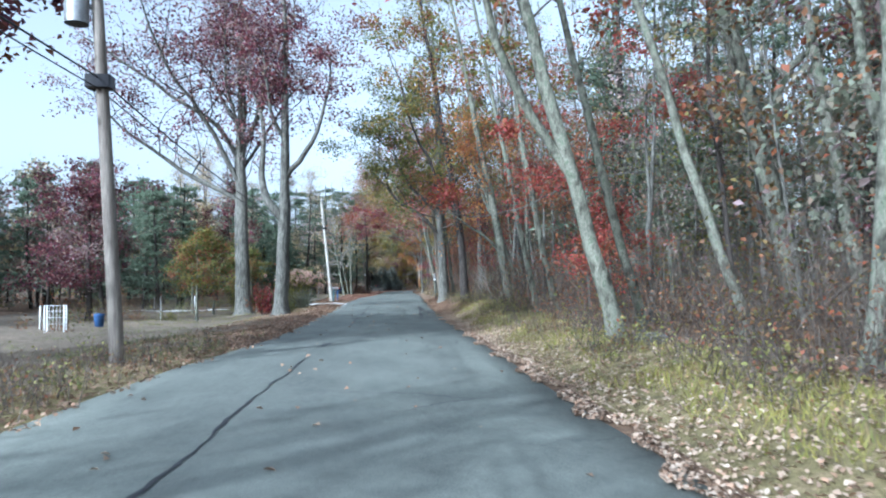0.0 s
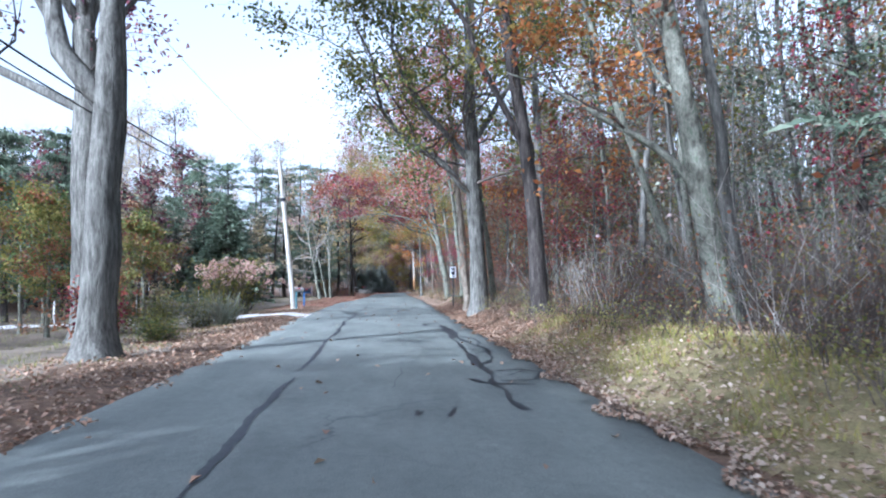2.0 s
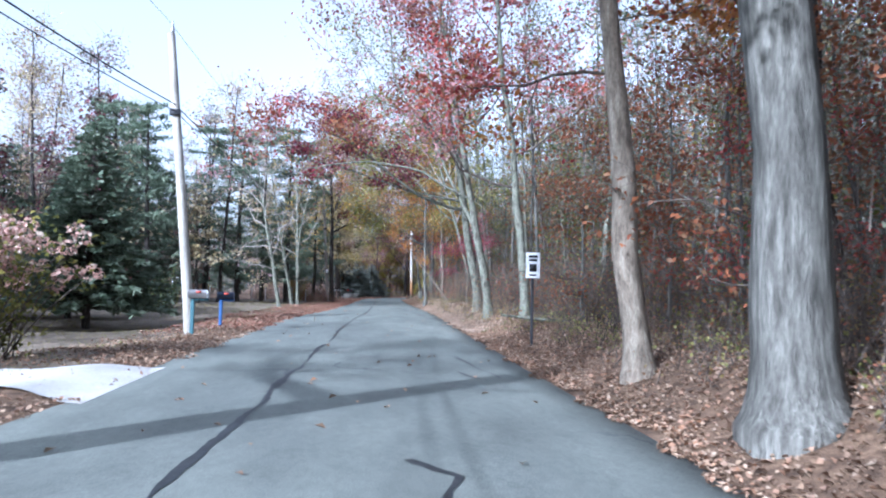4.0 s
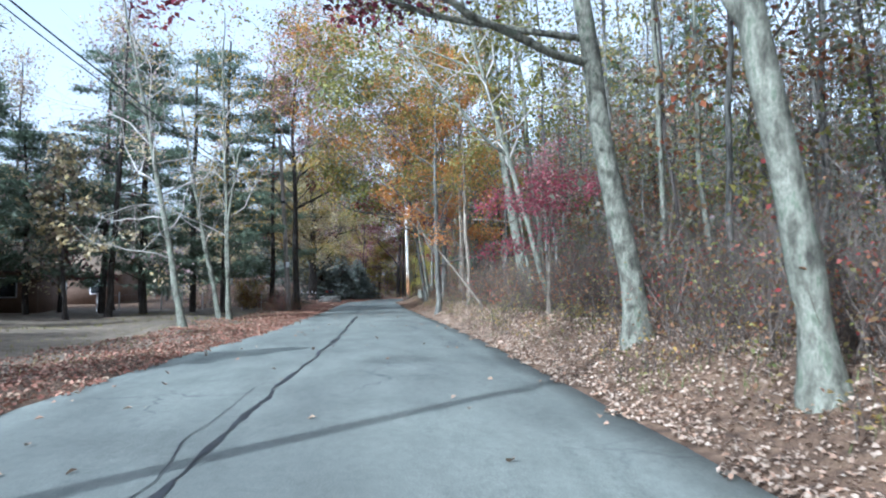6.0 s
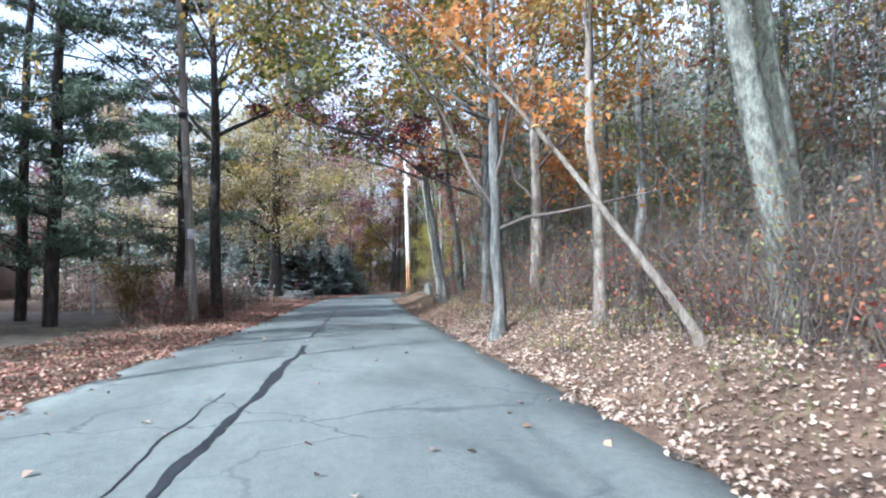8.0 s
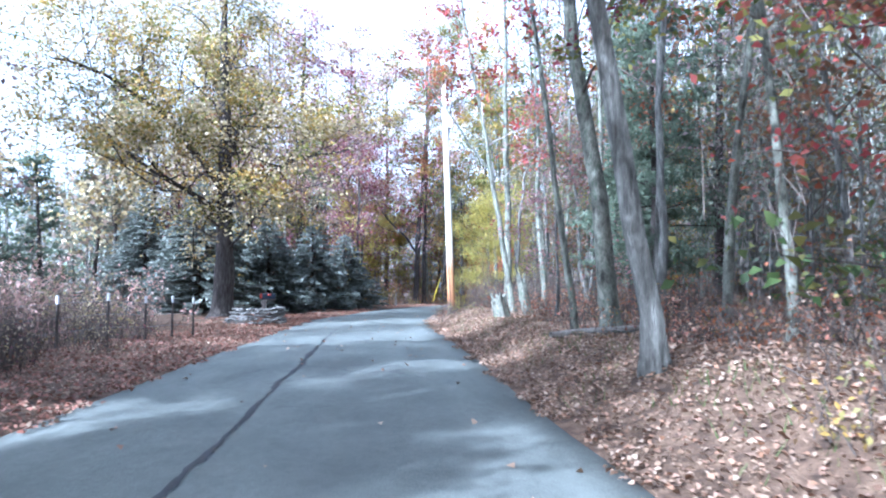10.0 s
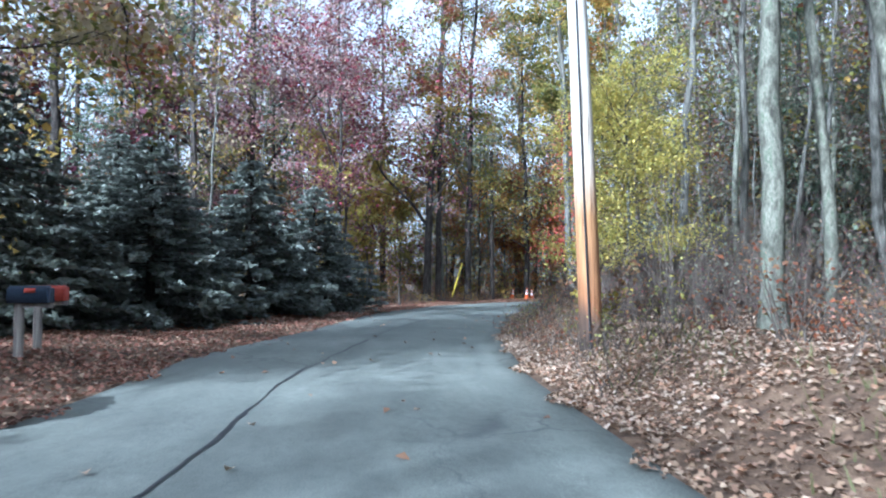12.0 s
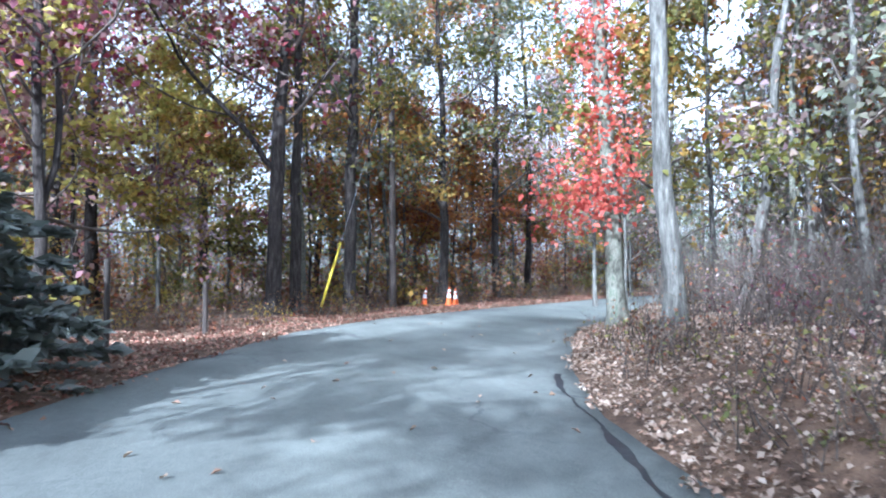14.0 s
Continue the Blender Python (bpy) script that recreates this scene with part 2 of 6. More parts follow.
M["yellow_plastic"] = surface("yellow_plastic", [(0.3, (0.66, 0.52, 0.03)), (0.7, (0.76, 0.60, 0.06))], 6, (1, 1, 1), 0.5, 0.1, 0.004, 60)
M["stone"] = surface("field_stone", [(0.3, (0.09, 0.085, 0.08)), (0.5, (0.20, 0.19, 0.17)), (0.7, (0.31, 0.30, 0.27))], 5, (1, 1, 1), 0.9, 0.7, 0.03, 35)
M["roof"] = surface("brown_roof_shingle", [(0.3, (0.22, 0.16, 0.11)), (0.7, (0.34, 0.26, 0.19))], 6, (1, 1, 1), 0.9, 0.5, 0.02, 40)
M["siding"] = surface("brown_wood_siding", [(0.3, (0.15, 0.10, 0.07)), (0.7, (0.24, 0.16, 0.12))], 4, (1, 1, 5), 0.85, 0.3, 0.01, 40)
M["glass"] = surface("dark_window_glass", [(0.3, (0.02, 0.025, 0.03)), (0.7, (0.03, 0.035, 0.04))], 2, (1, 1, 1), 0.1, 0.02, 0.002, 5)
M["wire"] = M["black"]


def asphalt():
    """Faded road: fine aggregate, worn paler wheel tracks, stains and hairline cracks."""
    m, n, l, b = mat("faded_asphalt")
    fine = noise_node(n, l, 90, 3)
    mid = noise_node(n, l, 1.3, 5, (1, 0.35, 1))
    big = noise_node(n, l, 0.22, 3, (1, 0.4, 1))
    r = ramp_node(n, [(0.3, (0.128, 0.138, 0.123)), (0.5, (0.168, 0.181, 0.161)), (0.7, (0.2, 0.214, 0.19))])
    l.new(mid.outputs[0], r.inputs[0])
    g = ramp_node(n, [(0.28, (0.6, 0.6, 0.6)), (0.55, (1, 1, 1)), (0.78, (1.45, 1.45, 1.42))])
    l.new(fine.outputs[0], g.inputs[0])
    s = ramp_node(n, [(0.35, (0.78, 0.79, 0.8)), (0.65, (1.15, 1.15, 1.14))])
    l.new(big.outputs[0], s.inputs[0])
    c = mix_node(n, l, None, r.outputs[0], g.outputs[0], "MULTIPLY", 1.0)
    c = mix_node(n, l, None, c, s.outputs[0], "MULTIPLY", 1.0)
    # hairline cracks
    tc = n.new("ShaderNodeTexCoord")
    warp = noise_node(n, l, 1.5, 4)
    vm = n.new("ShaderNodeVectorMath")
    vm.operation = "MULTIPLY_ADD"
    l.new(warp.outputs["Color"], vm.inputs[0])
    vm.inputs[1].default_value = (0.9, 0.9, 0)
    l.new(tc.outputs["Object"], vm.inputs[2])
    vo = n.new("ShaderNodeTexVoronoi")
    vo.feature = "DISTANCE_TO_EDGE"
    vo.inputs["Scale"].default_value = 0.42
    l.new(vm.outputs[0], vo.inputs["Vector"])
    cr = ramp_node(n, [(0.0, (1, 1, 1)), (0.006, (0.6, 0.6, 0.6)), (0.012, (0, 0, 0))])
    l.new(vo.outputs[0], cr.inputs[0])
    where = noise_node(n, l, 0.18, 2)
    wr = ramp_node(n, [(0.5, (0, 0, 0)), (0.62, (1, 1, 1))])
    l.new(where.outputs[0], wr.inputs[0])
    k = n.new("ShaderNodeMath")
    k.operation = "MULTIPLY"
    l.new(cr.outputs[0], k.inputs[0])
    l.new(wr.outputs[0], k.inputs[1])
    patch = noise_node(n, l, 11, 5, (1, 0.6, 1), 0.65)
    pr = ramp_node(n, [(0.32, (0.88, 0.88, 0.88)), (0.5, (1, 1, 1)), (0.68, (1.1, 1.1, 1.1))])
    l.new(patch.outputs[0], pr.inputs[0])
    c = mix_node(n, l, None, c, pr.outputs[0], "MULTIPLY", 1.0)
    c = mix_node(n, l, k.outputs[0], c, (0.075, 0.08, 0.08))
    l.new(c, b.inputs["Base Color"])
    b.inputs["Roughness"].default_value = 0.8
    b.inputs["Specular IOR Level"].default_value = 0.35
    bump(n, l, b, fine.outputs[0], 0.35, 0.006)
    return m


M["asphalt"] = asphalt()


def two_tone_wood():
    """A newer pole: bleached wood above, amber below, black where it is treated at the foot."""
    m, n, l, b = mat("two_tone_pole_wood")
    tc = n.new("ShaderNodeTexCoord")
    sep = n.new("ShaderNodeSeparateXYZ")
    l.new(tc.outputs["Object"], sep.inputs[0])
    wob = noise_node(n, l, 4, 4, (1, 1, 0.1))
    ad = n.new("ShaderNodeMath")
    ad.operation = "MULTIPLY_ADD"
    ad.inputs[1].default_value = 0.9
    l.new(wob.outputs[0], ad.inputs[0])
    l.new(sep.outputs["Z"], ad.inputs[2])
    mr = n.new("ShaderNodeMapRange")
    mr.inputs[1].default_value, mr.inputs[2].default_value = 0.45, 4.7
    l.new(ad.outputs[0], mr.inputs[0])
    r = ramp_node(n, [(0.0, (0.05, 0.035, 0.025)), (0.09, (0.09, 0.05, 0.03)), (0.16, (0.30, 0.135, 0.055)), (0.42, (0.46, 0.25, 0.11)), (0.62, (0.60, 0.53, 0.44)), (1.0, (0.64, 0.61, 0.55))])
    l.new(mr.outputs[0], r.inputs[0])
    g = noise_node(n, l, 26, 4, (1, 1, 0.05))
    gr = ramp_node(n, [(0.3, (0.36, 0.33, 0.30)), (0.48, (0.85, 0.84, 0.83)), (0.7, (1.15, 1.15, 1.15))])
    l.new(g.outputs[0], gr.inputs[0])
    l.new(mix_node(n, l, None, r.outputs[0], gr.outputs[0], "MULTIPLY", 1.0), b.inputs["Base Color"])
    b.inputs["Roughness"].default_value = 0.8
    bump(n, l, b, g.outputs[0], 0.4, 0.01)
    return m


M["pole_two"] = two_tone_wood()


# ---- mesh building ----
class Build:
    """Collects vertices and quads, and makes one mesh of them."""

    def __init__(self):
        self.v, self.f, self.m, self.n = [], [], [], 0

    def add(self, verts, quads, slot=0):
        if len(verts) == 0 or len(quads) == 0:
            return self
        self.v.append(np.asarray(verts, dtype=np.float32).reshape(-1, 3))
        self.f.append(np.asarray(quads, dtype=np.int32).reshape(-1, 4) + self.n)
        self.m.append(np.full(len(self.f[-1]), slot, dtype=np.int32))
        self.n += len(self.v[-1])
        return self

    def mesh(self, name, mats, smooth=False):
        v, f, mi = np.concatenate(self.v), np.concatenate(self.f), np.concatenate(self.m)
        me = bpy.data.meshes.new(name)
        me.vertices.add(len(v))
        me.vertices.foreach_set("co", v.ravel())
        me.loops.add(f.size)
        me.loops.foreach_set("vertex_index", f.ravel())
        me.polygons.add(len(f))
        me.polygons.foreach_set("loop_start", np.arange(0, f.size, 4, dtype=np.int32))
        me.polygons.foreach_set("loop_total", np.full(len(f), 4, dtype=np.int32))
        me.polygons.foreach_set("material_index", mi)
        if smooth:
            me.polygons.foreach_set("use_smooth", np.ones(len(f), dtype=bool))
        for k in mats:
            me.materials.append(M[k])
        me.update(calc_edges=True)
        return me


def part(name, build, mats, parent, label="", smooth=False):
    ob = new(name, build.mesh(name, mats, smooth))
    ob.parent = parent
    if label:
        tagged(ob, label)
    return ob


def thing(name, x, y, z, label, category, group="", kind="", turn=0.0):
    e = new(name)
    e.matrix_basis = pose(x, y, z, 0, 0, turn)
    return tagged(e, label, category, group, kind)


def tube(path, radii, sides=8, lobes=0.0, phase=0.0):
    p = np.asarray(path, dtype=float)
    r = np.asarray(radii, dtype=float)
    t = np.gradient(p, axis=0)
    t /= np.linalg.norm(t, axis=1)[:, None] + 1e-9
    ref = np.array([1.0, 0.05, 0.02]) if abs(t[:, 0]).mean() < 0.75 else np.array([0.03, 1.0, 0.05])
    u = np.cross(t, ref)
    u /= np.linalg.norm(u, axis=1)[:, None] + 1e-9
    w = np.cross(t, u)
    a = np.linspace(0, 2 * np.pi, sides, endpoint=False)
    k = 1 + lobes * np.sin(3 * a + phase) + 0.6 * lobes * np.sin(5 * a + 1.7 * phase)
    ring = p[:, None] + r[:, None, None] * k[None, :, None] * (np.cos(a)[None, :, None] * u[:, None] + np.sin(a)[None, :, None] * w[:, None])
    n = len(p)
    i = np.arange(n - 1)[:, None] * sides
    j = np.arange(sides)[None, :]
    q = np.stack([i + j, i + (j + 1) % sides, i + sides + (j + 1) % sides, i + sides + j], -1).reshape(-1, 4)
    return ring.reshape(-1, 3), q


def box(x0, x1, y0, y1, z0, z1, b=0.0):
    """A box; with b, its upright edges are cut."""
    if b <= 0:
        v = [(x, y, z) for z in (z0, z1) for x, y in ((x0, y0), (x1, y0), (x1, y1), (x0, y1))]
        q = [(0, 3, 2, 1), (4, 5, 6, 7), (0, 1, 5, 4), (1, 2, 6, 5), (2, 3, 7, 6), (3, 0, 4, 7)]
        return v, q
    o = [(x0 + b, y0), (x1 - b, y0), (x1, y0 + b), (x1, y1 - b), (x1 - b, y1), (x0 + b, y1), (x0, y1 - b), (x0, y0 + b)]
    v = [(x, y, z) for z in (z0, z1) for x, y in o]
    q = [(i, (i + 1) % 8, 8 + (i + 1) % 8, 8 + i) for i in range(8)]
    for k in (0, 8):
        q += [(k, k + 1, k + 2, k + 7), (k + 7, k + 2, k + 3, k + 6), (k + 6, k + 3, k + 4, k + 5)]
    return v, q


def leaves(rng, c, size, flat=0.35, aspect=0.62):
    """One folded leaf at each of the places c."""
    c = np.asarray(c, dtype=float).reshape(-1, 3)
    n = len(c)
    s = size * rng.uniform(0.65, 1.35, n)[:, None]
    nrm = rng.normal(size=(n, 3))
    nrm[:, 2] = np.abs(nrm[:, 2]) + flat
    nrm /= np.linalg.norm(nrm, axis=1)[:, None]
    u = np.cross(nrm, rng.normal(size=(n, 3)))
    u /= np.linalg.norm(u, axis=1)[:, None] + 1e-9
    w = np.cross(nrm, u)
    lift = nrm * s * 0.22
    v = np.stack([c - u * s * 0.5, c + w * s * 0.5 * aspect + lift + u * s * 0.05, c + u * s * 0.5, c - w * s * 0.5 * aspect + lift - u * s * 0.05], 1).reshape(-1, 3)
    return v, np.arange(4 * n).reshape(-1, 4)


def blades(rng, base, h, lean, width):
    """Narrow upright blades."""
    base = np.asarray(base, dtype=float).reshape(-1, 3)
    n = len(base)
    hh = h * rng.uniform(0.5, 1.3, n)[:, None]
    a = rng.uniform(0, 2 * np.pi, n)
    side = np.stack([np.cos(a), np.sin(a), np.zeros(n)], 1) * width * 0.5
    tip = base + np.stack([rng.normal(0, lean, n), rng.normal(0, lean, n), np.ones(n)], 1) * hh
    v = np.stack([base - side, base + side, tip + side * 0.25, tip - side * 0.25], 1).reshape(-1, 3)
    return v, np.arange(4 * n).reshape(-1, 4)


def wander(rng, p, d, length, n, jit, up=0.0):
    p, d = np.array(p, dtype=float), np.array(d, dtype=float)
    d /= np.linalg.norm(d)
    out = [p]
    for _ in range(n):
        d = d + rng.normal(0, jit, 3)
        d[2] += up
        d /= np.linalg.norm(d)
        p = p + d * length / n
        out.append(p)
    return np.array(out)


# ---- lie of the land ----
EDGE_L = np.array([(-60, -3.6), (0, -3.75), (12, -3.4), (18, -2.75), (27, -2.5), (40, -2.4), (47, -2.55), (60, -2.3), (69, -2.2), (75, -1.8), (83, -0.9), (93, -0.4), (103, 0.2), (113, 0.5),
                   (126, 1.2), (133, 1.7), (136, 2.4), (140, 3.4), (148, 5.1), (152, 6.6), (157, 8.9), (161, 12), (165, 17), (170, 24), (176, 33), (184, 48), (260, 180)])
EDGE_R = np.array([(-60, 1.9), (4, 2.1), (9, 2.2), (17, 2.36), (27, 2.5), (33, 2.8), (40, 3.05), (53, 3.65), (65, 4.2), (76, 4.75), (84, 5.02), (90, 5.16), (110, 5.58), (118, 5.98), (125, 6.18),
                   (130, 6.55), (136, 7.45), (141, 8.75), (146, 10.2), (149, 11.5), (154, 14.4), (158, 18), (162, 23), (167, 31), (174, 43), (250, 180)])


def left_x(y):
    return np.interp(y, EDGE_L[:, 0], EDGE_L[:, 1])


def right_x(y):
    return np.interp(y, EDGE_R[:, 0], EDGE_R[:, 1])


def smooth(a, b, x):
    t = np.clip((x - a) / (b - a), 0, 1)
    return t * t * (3 - 2 * t)


def ground_z(x, y):
    x, y = np.asarray(x, dtype=float), np.asarray(y, dtype=float)
    dr, dl = x - right_x(y), left_x(y) - x
    bank = 0.26 + 0.26 * smooth(12, 34, y) + 0.12 * smooth(60, 75, y) - 0.14 * smooth(103, 111, y) - 0.1 * smooth(140, 160, y)
    zr = bank * smooth(0.2, 1.8, dr) + 0.035 * np.clip(dr - 2.4, 0, 22)
    zl = 0.06 * smooth(0.1, 0.6, dl) - 0.085 * np.clip(dl - 0.8, 0, 4.5) * (1 - smooth(66, 84, y)) + 0.14 * smooth(120, 128, y) * smooth(0.6, 2, dl) * (1 - smooth(134, 142, y))
    wave = 0.05 * np.sin(0.9 * x + 0.35 * y) + 0.04 * np.sin(0.53 * y - 0.7 * x + 1.3) + 0.025 * np.sin(2.1 * x + 1.7 * y)
    return np.where(dr > 0, zr + wave * smooth(0.4, 2.5, dr), np.where(dl > 0, zl + wave * smooth(0.4, 2.5, dl), -0.06))


def gz(x, y):
    return float(ground_z(x, y))


ys = np.concatenate([[-900, -400, -150], np.arange(-60, 20, 2.0), np.arange(20, 180, 1.0), np.arange(180, 262, 3.0), [320, 500, 900, 1600]])
offs = np.array([0.0, 0.25, 0.6, 1.0, 1.5, 2.0, 2.6, 3.3, 4.2, 5.5, 7, 9, 12, 16, 21, 28, 40, 60, 100, 180, 400, 1200])
cols = np.concatenate([-offs[::-1], [0.5], offs + 1.0])
yy, cc = np.meshgrid(ys, cols, indexing="ij")
lx, rx_ = left_x(yy), right_x(yy)
xx = np.where(cc <= 0, lx + cc, np.where(cc >= 1, rx_ + cc - 1, (lx + rx_) / 2))
zz = ground_z(xx + np.where(cc <= 0, -1e-4, 1e-4) * (np.abs(cc - 0.5) >= 0.5), yy)
zz = np.where((cc == 0) | (cc == 1), -0.02, zz)
n_r, n_c = yy.shape
ii = np.arange(n_r - 1)[:, None] * n_c + np.arange(n_c - 1)[None, :]
quads = np.stack([ii, ii + 1, ii + n_c + 1, ii + n_c], -1).reshape(-1, 4)
mx_, my_, mc_ = xx[:-1, :-1].ravel(), yy[:-1, :-1].ravel(), cc[:-1, :-1].ravel()
slot = np.zeros(len(quads), dtype=int)
slot[(mc_ > 1.0) & (mc_ < 3.6) & (my_ < 36)] = 1
slot[(mc_ < -1.9 - 0.8 * np.sin(my_ * 0.7)) & (mc_ > -26) & (my_ > 14) & (my_ < 112)] = 2
slot[(mc_ < 0) & (mc_ > -3) & (my_ < 15)] = 1
gb = Build()
verts = np.stack([xx, yy, zz], -1).reshape(-1, 3)
ground_mesh = gb.add(verts, quads).mesh("ground", ["soil", "verge", "lawn"], True)
ground_mesh.polygons.foreach_set("material_index", slot.astype(np.int32))
ground = tagged(new("ground", ground_mesh), "leaf-covered woodland ground and dry lawn beside the road", "ground", kind="structure")

# road: a slightly crowned ribbon with its own thickness
ry = np.concatenate([np.arange(-60, 140, 1.0), np.arange(140, 200, 0.5)])
rw = np.random.default_rng(3)
across = np.linspace(0, 1, 13)
jl, jr = np.convolve(rw.normal(0, 0.07, len(ry)), np.ones(5) / 5, "same"), np.convolve(rw.normal(0, 0.07, len(ry)), np.ones(5) / 5, "same")
rl, rr = left_x(ry) + jl, right_x(ry) + jr
rx2 = rl[:, None] + (rr - rl)[:, None] * across[None, :]
rz = np.repeat((0.0 + 0.035 * (1 - (2 * across - 1) ** 2))[None, :], len(ry), 0)
rv = np.stack([rx2, np.repeat(ry[:, None], 13, 1), rz], -1)
skirt_l, skirt_r = rv[:, :1].copy(), rv[:, -1:].copy()
skirt_l[..., 2] -= 0.1
skirt_r[..., 2] -= 0.1
skirt_l[..., 0] -= 0.05
skirt_r[..., 0] += 0.05
rv = np.concatenate([skirt_l, rv, skirt_r], 1)
ii = np.arange(len(ry) - 1)[:, None] * 15 + np.arange(14)[None, :]
rq = np.stack([ii, ii + 1, ii + 16, ii + 15], -1).reshape(-1, 4)
road = tagged(new("road", Build().add(rv.reshape(-1, 3), rq).mesh("road", ["asphalt"], True)), "faded blue-grey asphalt country road with sealed cracks", "road", kind="structure")


def road_z(x, y):
    a = (np.asarray(x) - left_x(y)) / (right_x(y) - left_x(y))
    return 0.035 * (1 - (2 * a - 1) ** 2)


def ribbon(pts, width, rng, step=0.12):
    """A wavering band of sealer on the road along pts."""
    pts = np.asarray(pts, dtype=float)
    d = np.r_[0, np.cumsum(np.linalg.norm(np.diff(pts, axis=0), axis=1))]
    s = np.arange(0, d[-1], step)
    x, y = np.interp(s, d, pts[:, 0]), np.interp(s, d, pts[:, 1])
    k = np.ones(7) / 7
    wob = np.convolve(rng.normal(0, 0.05, len(s) + 6), k, "valid") + 0.02 * np.sin(s * 1.3 + rng.uniform(0, 6))
    dx, dy = np.gradient(x), np.gradient(y)
    n = np.hypot(dx, dy) + 1e-9
    nx, ny = -dy / n, dx / n
    x, y = x + nx * wob, y + ny * wob
    w = width * np.clip(0.75 + np.convolve(rng.normal(0, 0.9, len(s) + 6), k, "valid"), 0.25, 2.2)
    a, b = np.stack([x - nx * w / 2, y - ny * w / 2], 1), np.stack([x + nx * w / 2, y + ny * w / 2], 1)
    v = np.stack([np.c_[a, road_z(a[:, 0], a[:, 1]) + 0.006], np.c_[b, road_z(b[:, 0], b[:, 1]) + 0.006]], 1).reshape(-1, 3)
    i = np.arange(len(s) - 1)[:, None] * 2
    return v, np.concatenate([i, i + 1, i + 3, i + 2], 1)


crng = np.random.default_rng(11)
seams = [([(-1.6, -6), (-1.53, 4.8), (-1.4, 11.3), (-1.25, 13)], 0.05), ([(-1.16, 15.6), (-1.12, 16.6)], 0.16), ([(-0.92, 23), (-0.86, 26), (-0.8, 29.8)], 0.09), ([(-0.74, 30.5), (-0.7, 36), (-0.6, 39), (-0.55, 45)], 0.10),
         ([(-0.5, 45), (-0.3, 50), (0.03, 57)], 0.08), ([(-0.98, 38.5), (-0.85, 40), (-0.9, 42)], 0.018), ([(0.1, 58), (0.25, 64), (0.55, 69.5), (0.95, 75), (1.13, 77.3)], 0.09), ([(1.15, 77.5), (1.51, 84), (1.7, 88), (1.95, 94)], 0.125),
         ([(0.0, 64), (0.16, 65.5), (0.12, 66.6), (0.3, 70)], 0.02), ([(1.05, 82), (1.22, 84.2), (1.14, 85.6), (1.35, 88)], 0.018), ([(2.0, 96), (2.3, 104), (2.5, 110.6), (2.62, 114), (2.8, 121)], 0.09), ([(2.8, 121), (2.95, 124), (3.5, 129.8), (3.6, 130.8), (4.1, 133), (5.05, 137.6), (5.8, 140.4), (7, 144)], 0.05),
         ([(2.36, 34.2), (2.3, 35.8), (2.26, 37.0), (2.35, 38.7), (2.38, 40.5), (2.42, 42.1)], 0.24), ([(2.35, 34.4), (2.55, 35.2), (2.6, 36.1), (2.4, 37.2)], 0.07), ([(2.42, 42.1), (2.05, 42.5), (1.67, 42.7)], 0.10), ([(2.03, 42.4), (1.95, 41.6), (1.9, 41.2)], 0.12),
         ([(2.1, 42.5), (2.5, 42.8), (2.86, 43.0)], 0.05), ([(2.4, 37.0), (2.2, 38.6), (2.3, 39.6)], 0.05), ([(2.3, 38.3), (2.55, 40.0)], 0.06), ([(2.9, 51.2), (2.63, 54.5)], 0.10), ([(2.5, 51), (2.3, 52)], 0.05), ([(1.2, 44.8), (1.45, 45.6), (1.1, 46.1)], 0.07),
         ([(0.5, 28.5), (0.6, 29.8), (0.68, 31.5)], 0.02), ([(0.45, 14.5), (0.55, 17.5), (0.5, 20.5), (0.7, 23)], 0.013), ([(1.0, 14.6), (1.05, 17.5), (0.9, 20)], 0.012), ([(6.0, 151.5), (7.4, 152.8)], 0.12), ([(6.0, 121.6), (6.1, 120.0)], 0.06), ([(2.29, 38.78), (2.04, 34.63), (1.91, 32.56), (1.85, 30.92), (1.83, 29.84), (1.67, 28.74), (1.73, 28.25), (1.63, 27.48), (1.72, 26.87)], 0.15), ([(1.49, 29.23), (1.55, 28.85), (1.84, 28.68), (2.2, 28.66)], 0.08), ([(1.95, 30.14), (2.33, 30.32), (2.59, 29.96), (2.27, 29.18), (1.83, 29.05)], 0.09), ([(2.28, 35.61), (2.38, 33.43), (2.27, 31.88), (2.02, 31.11), (1.85, 30.92)], 0.13), ([(2.06, 29.57), (2.25, 29.9), (2.4, 30.12)], 0.07), ([(1.87, 34.06), (2.11, 33.48), (2.3, 32.49)], 0.05), ([(0.64, 27.02), (0.6, 26.69), (0.71, 26.96)], 0.06), ([(1.0, 27.15), (0.91, 26.65)], 0.04) ,
         ([(9.15, 143.5), (10.45, 147.2), (11.1, 148.6)], 0.07)]
for pts, w in seams:
    v, q = ribbon(pts, w, crng)
    part("crack_seal", Build().add(v, q), ["tar"], road)


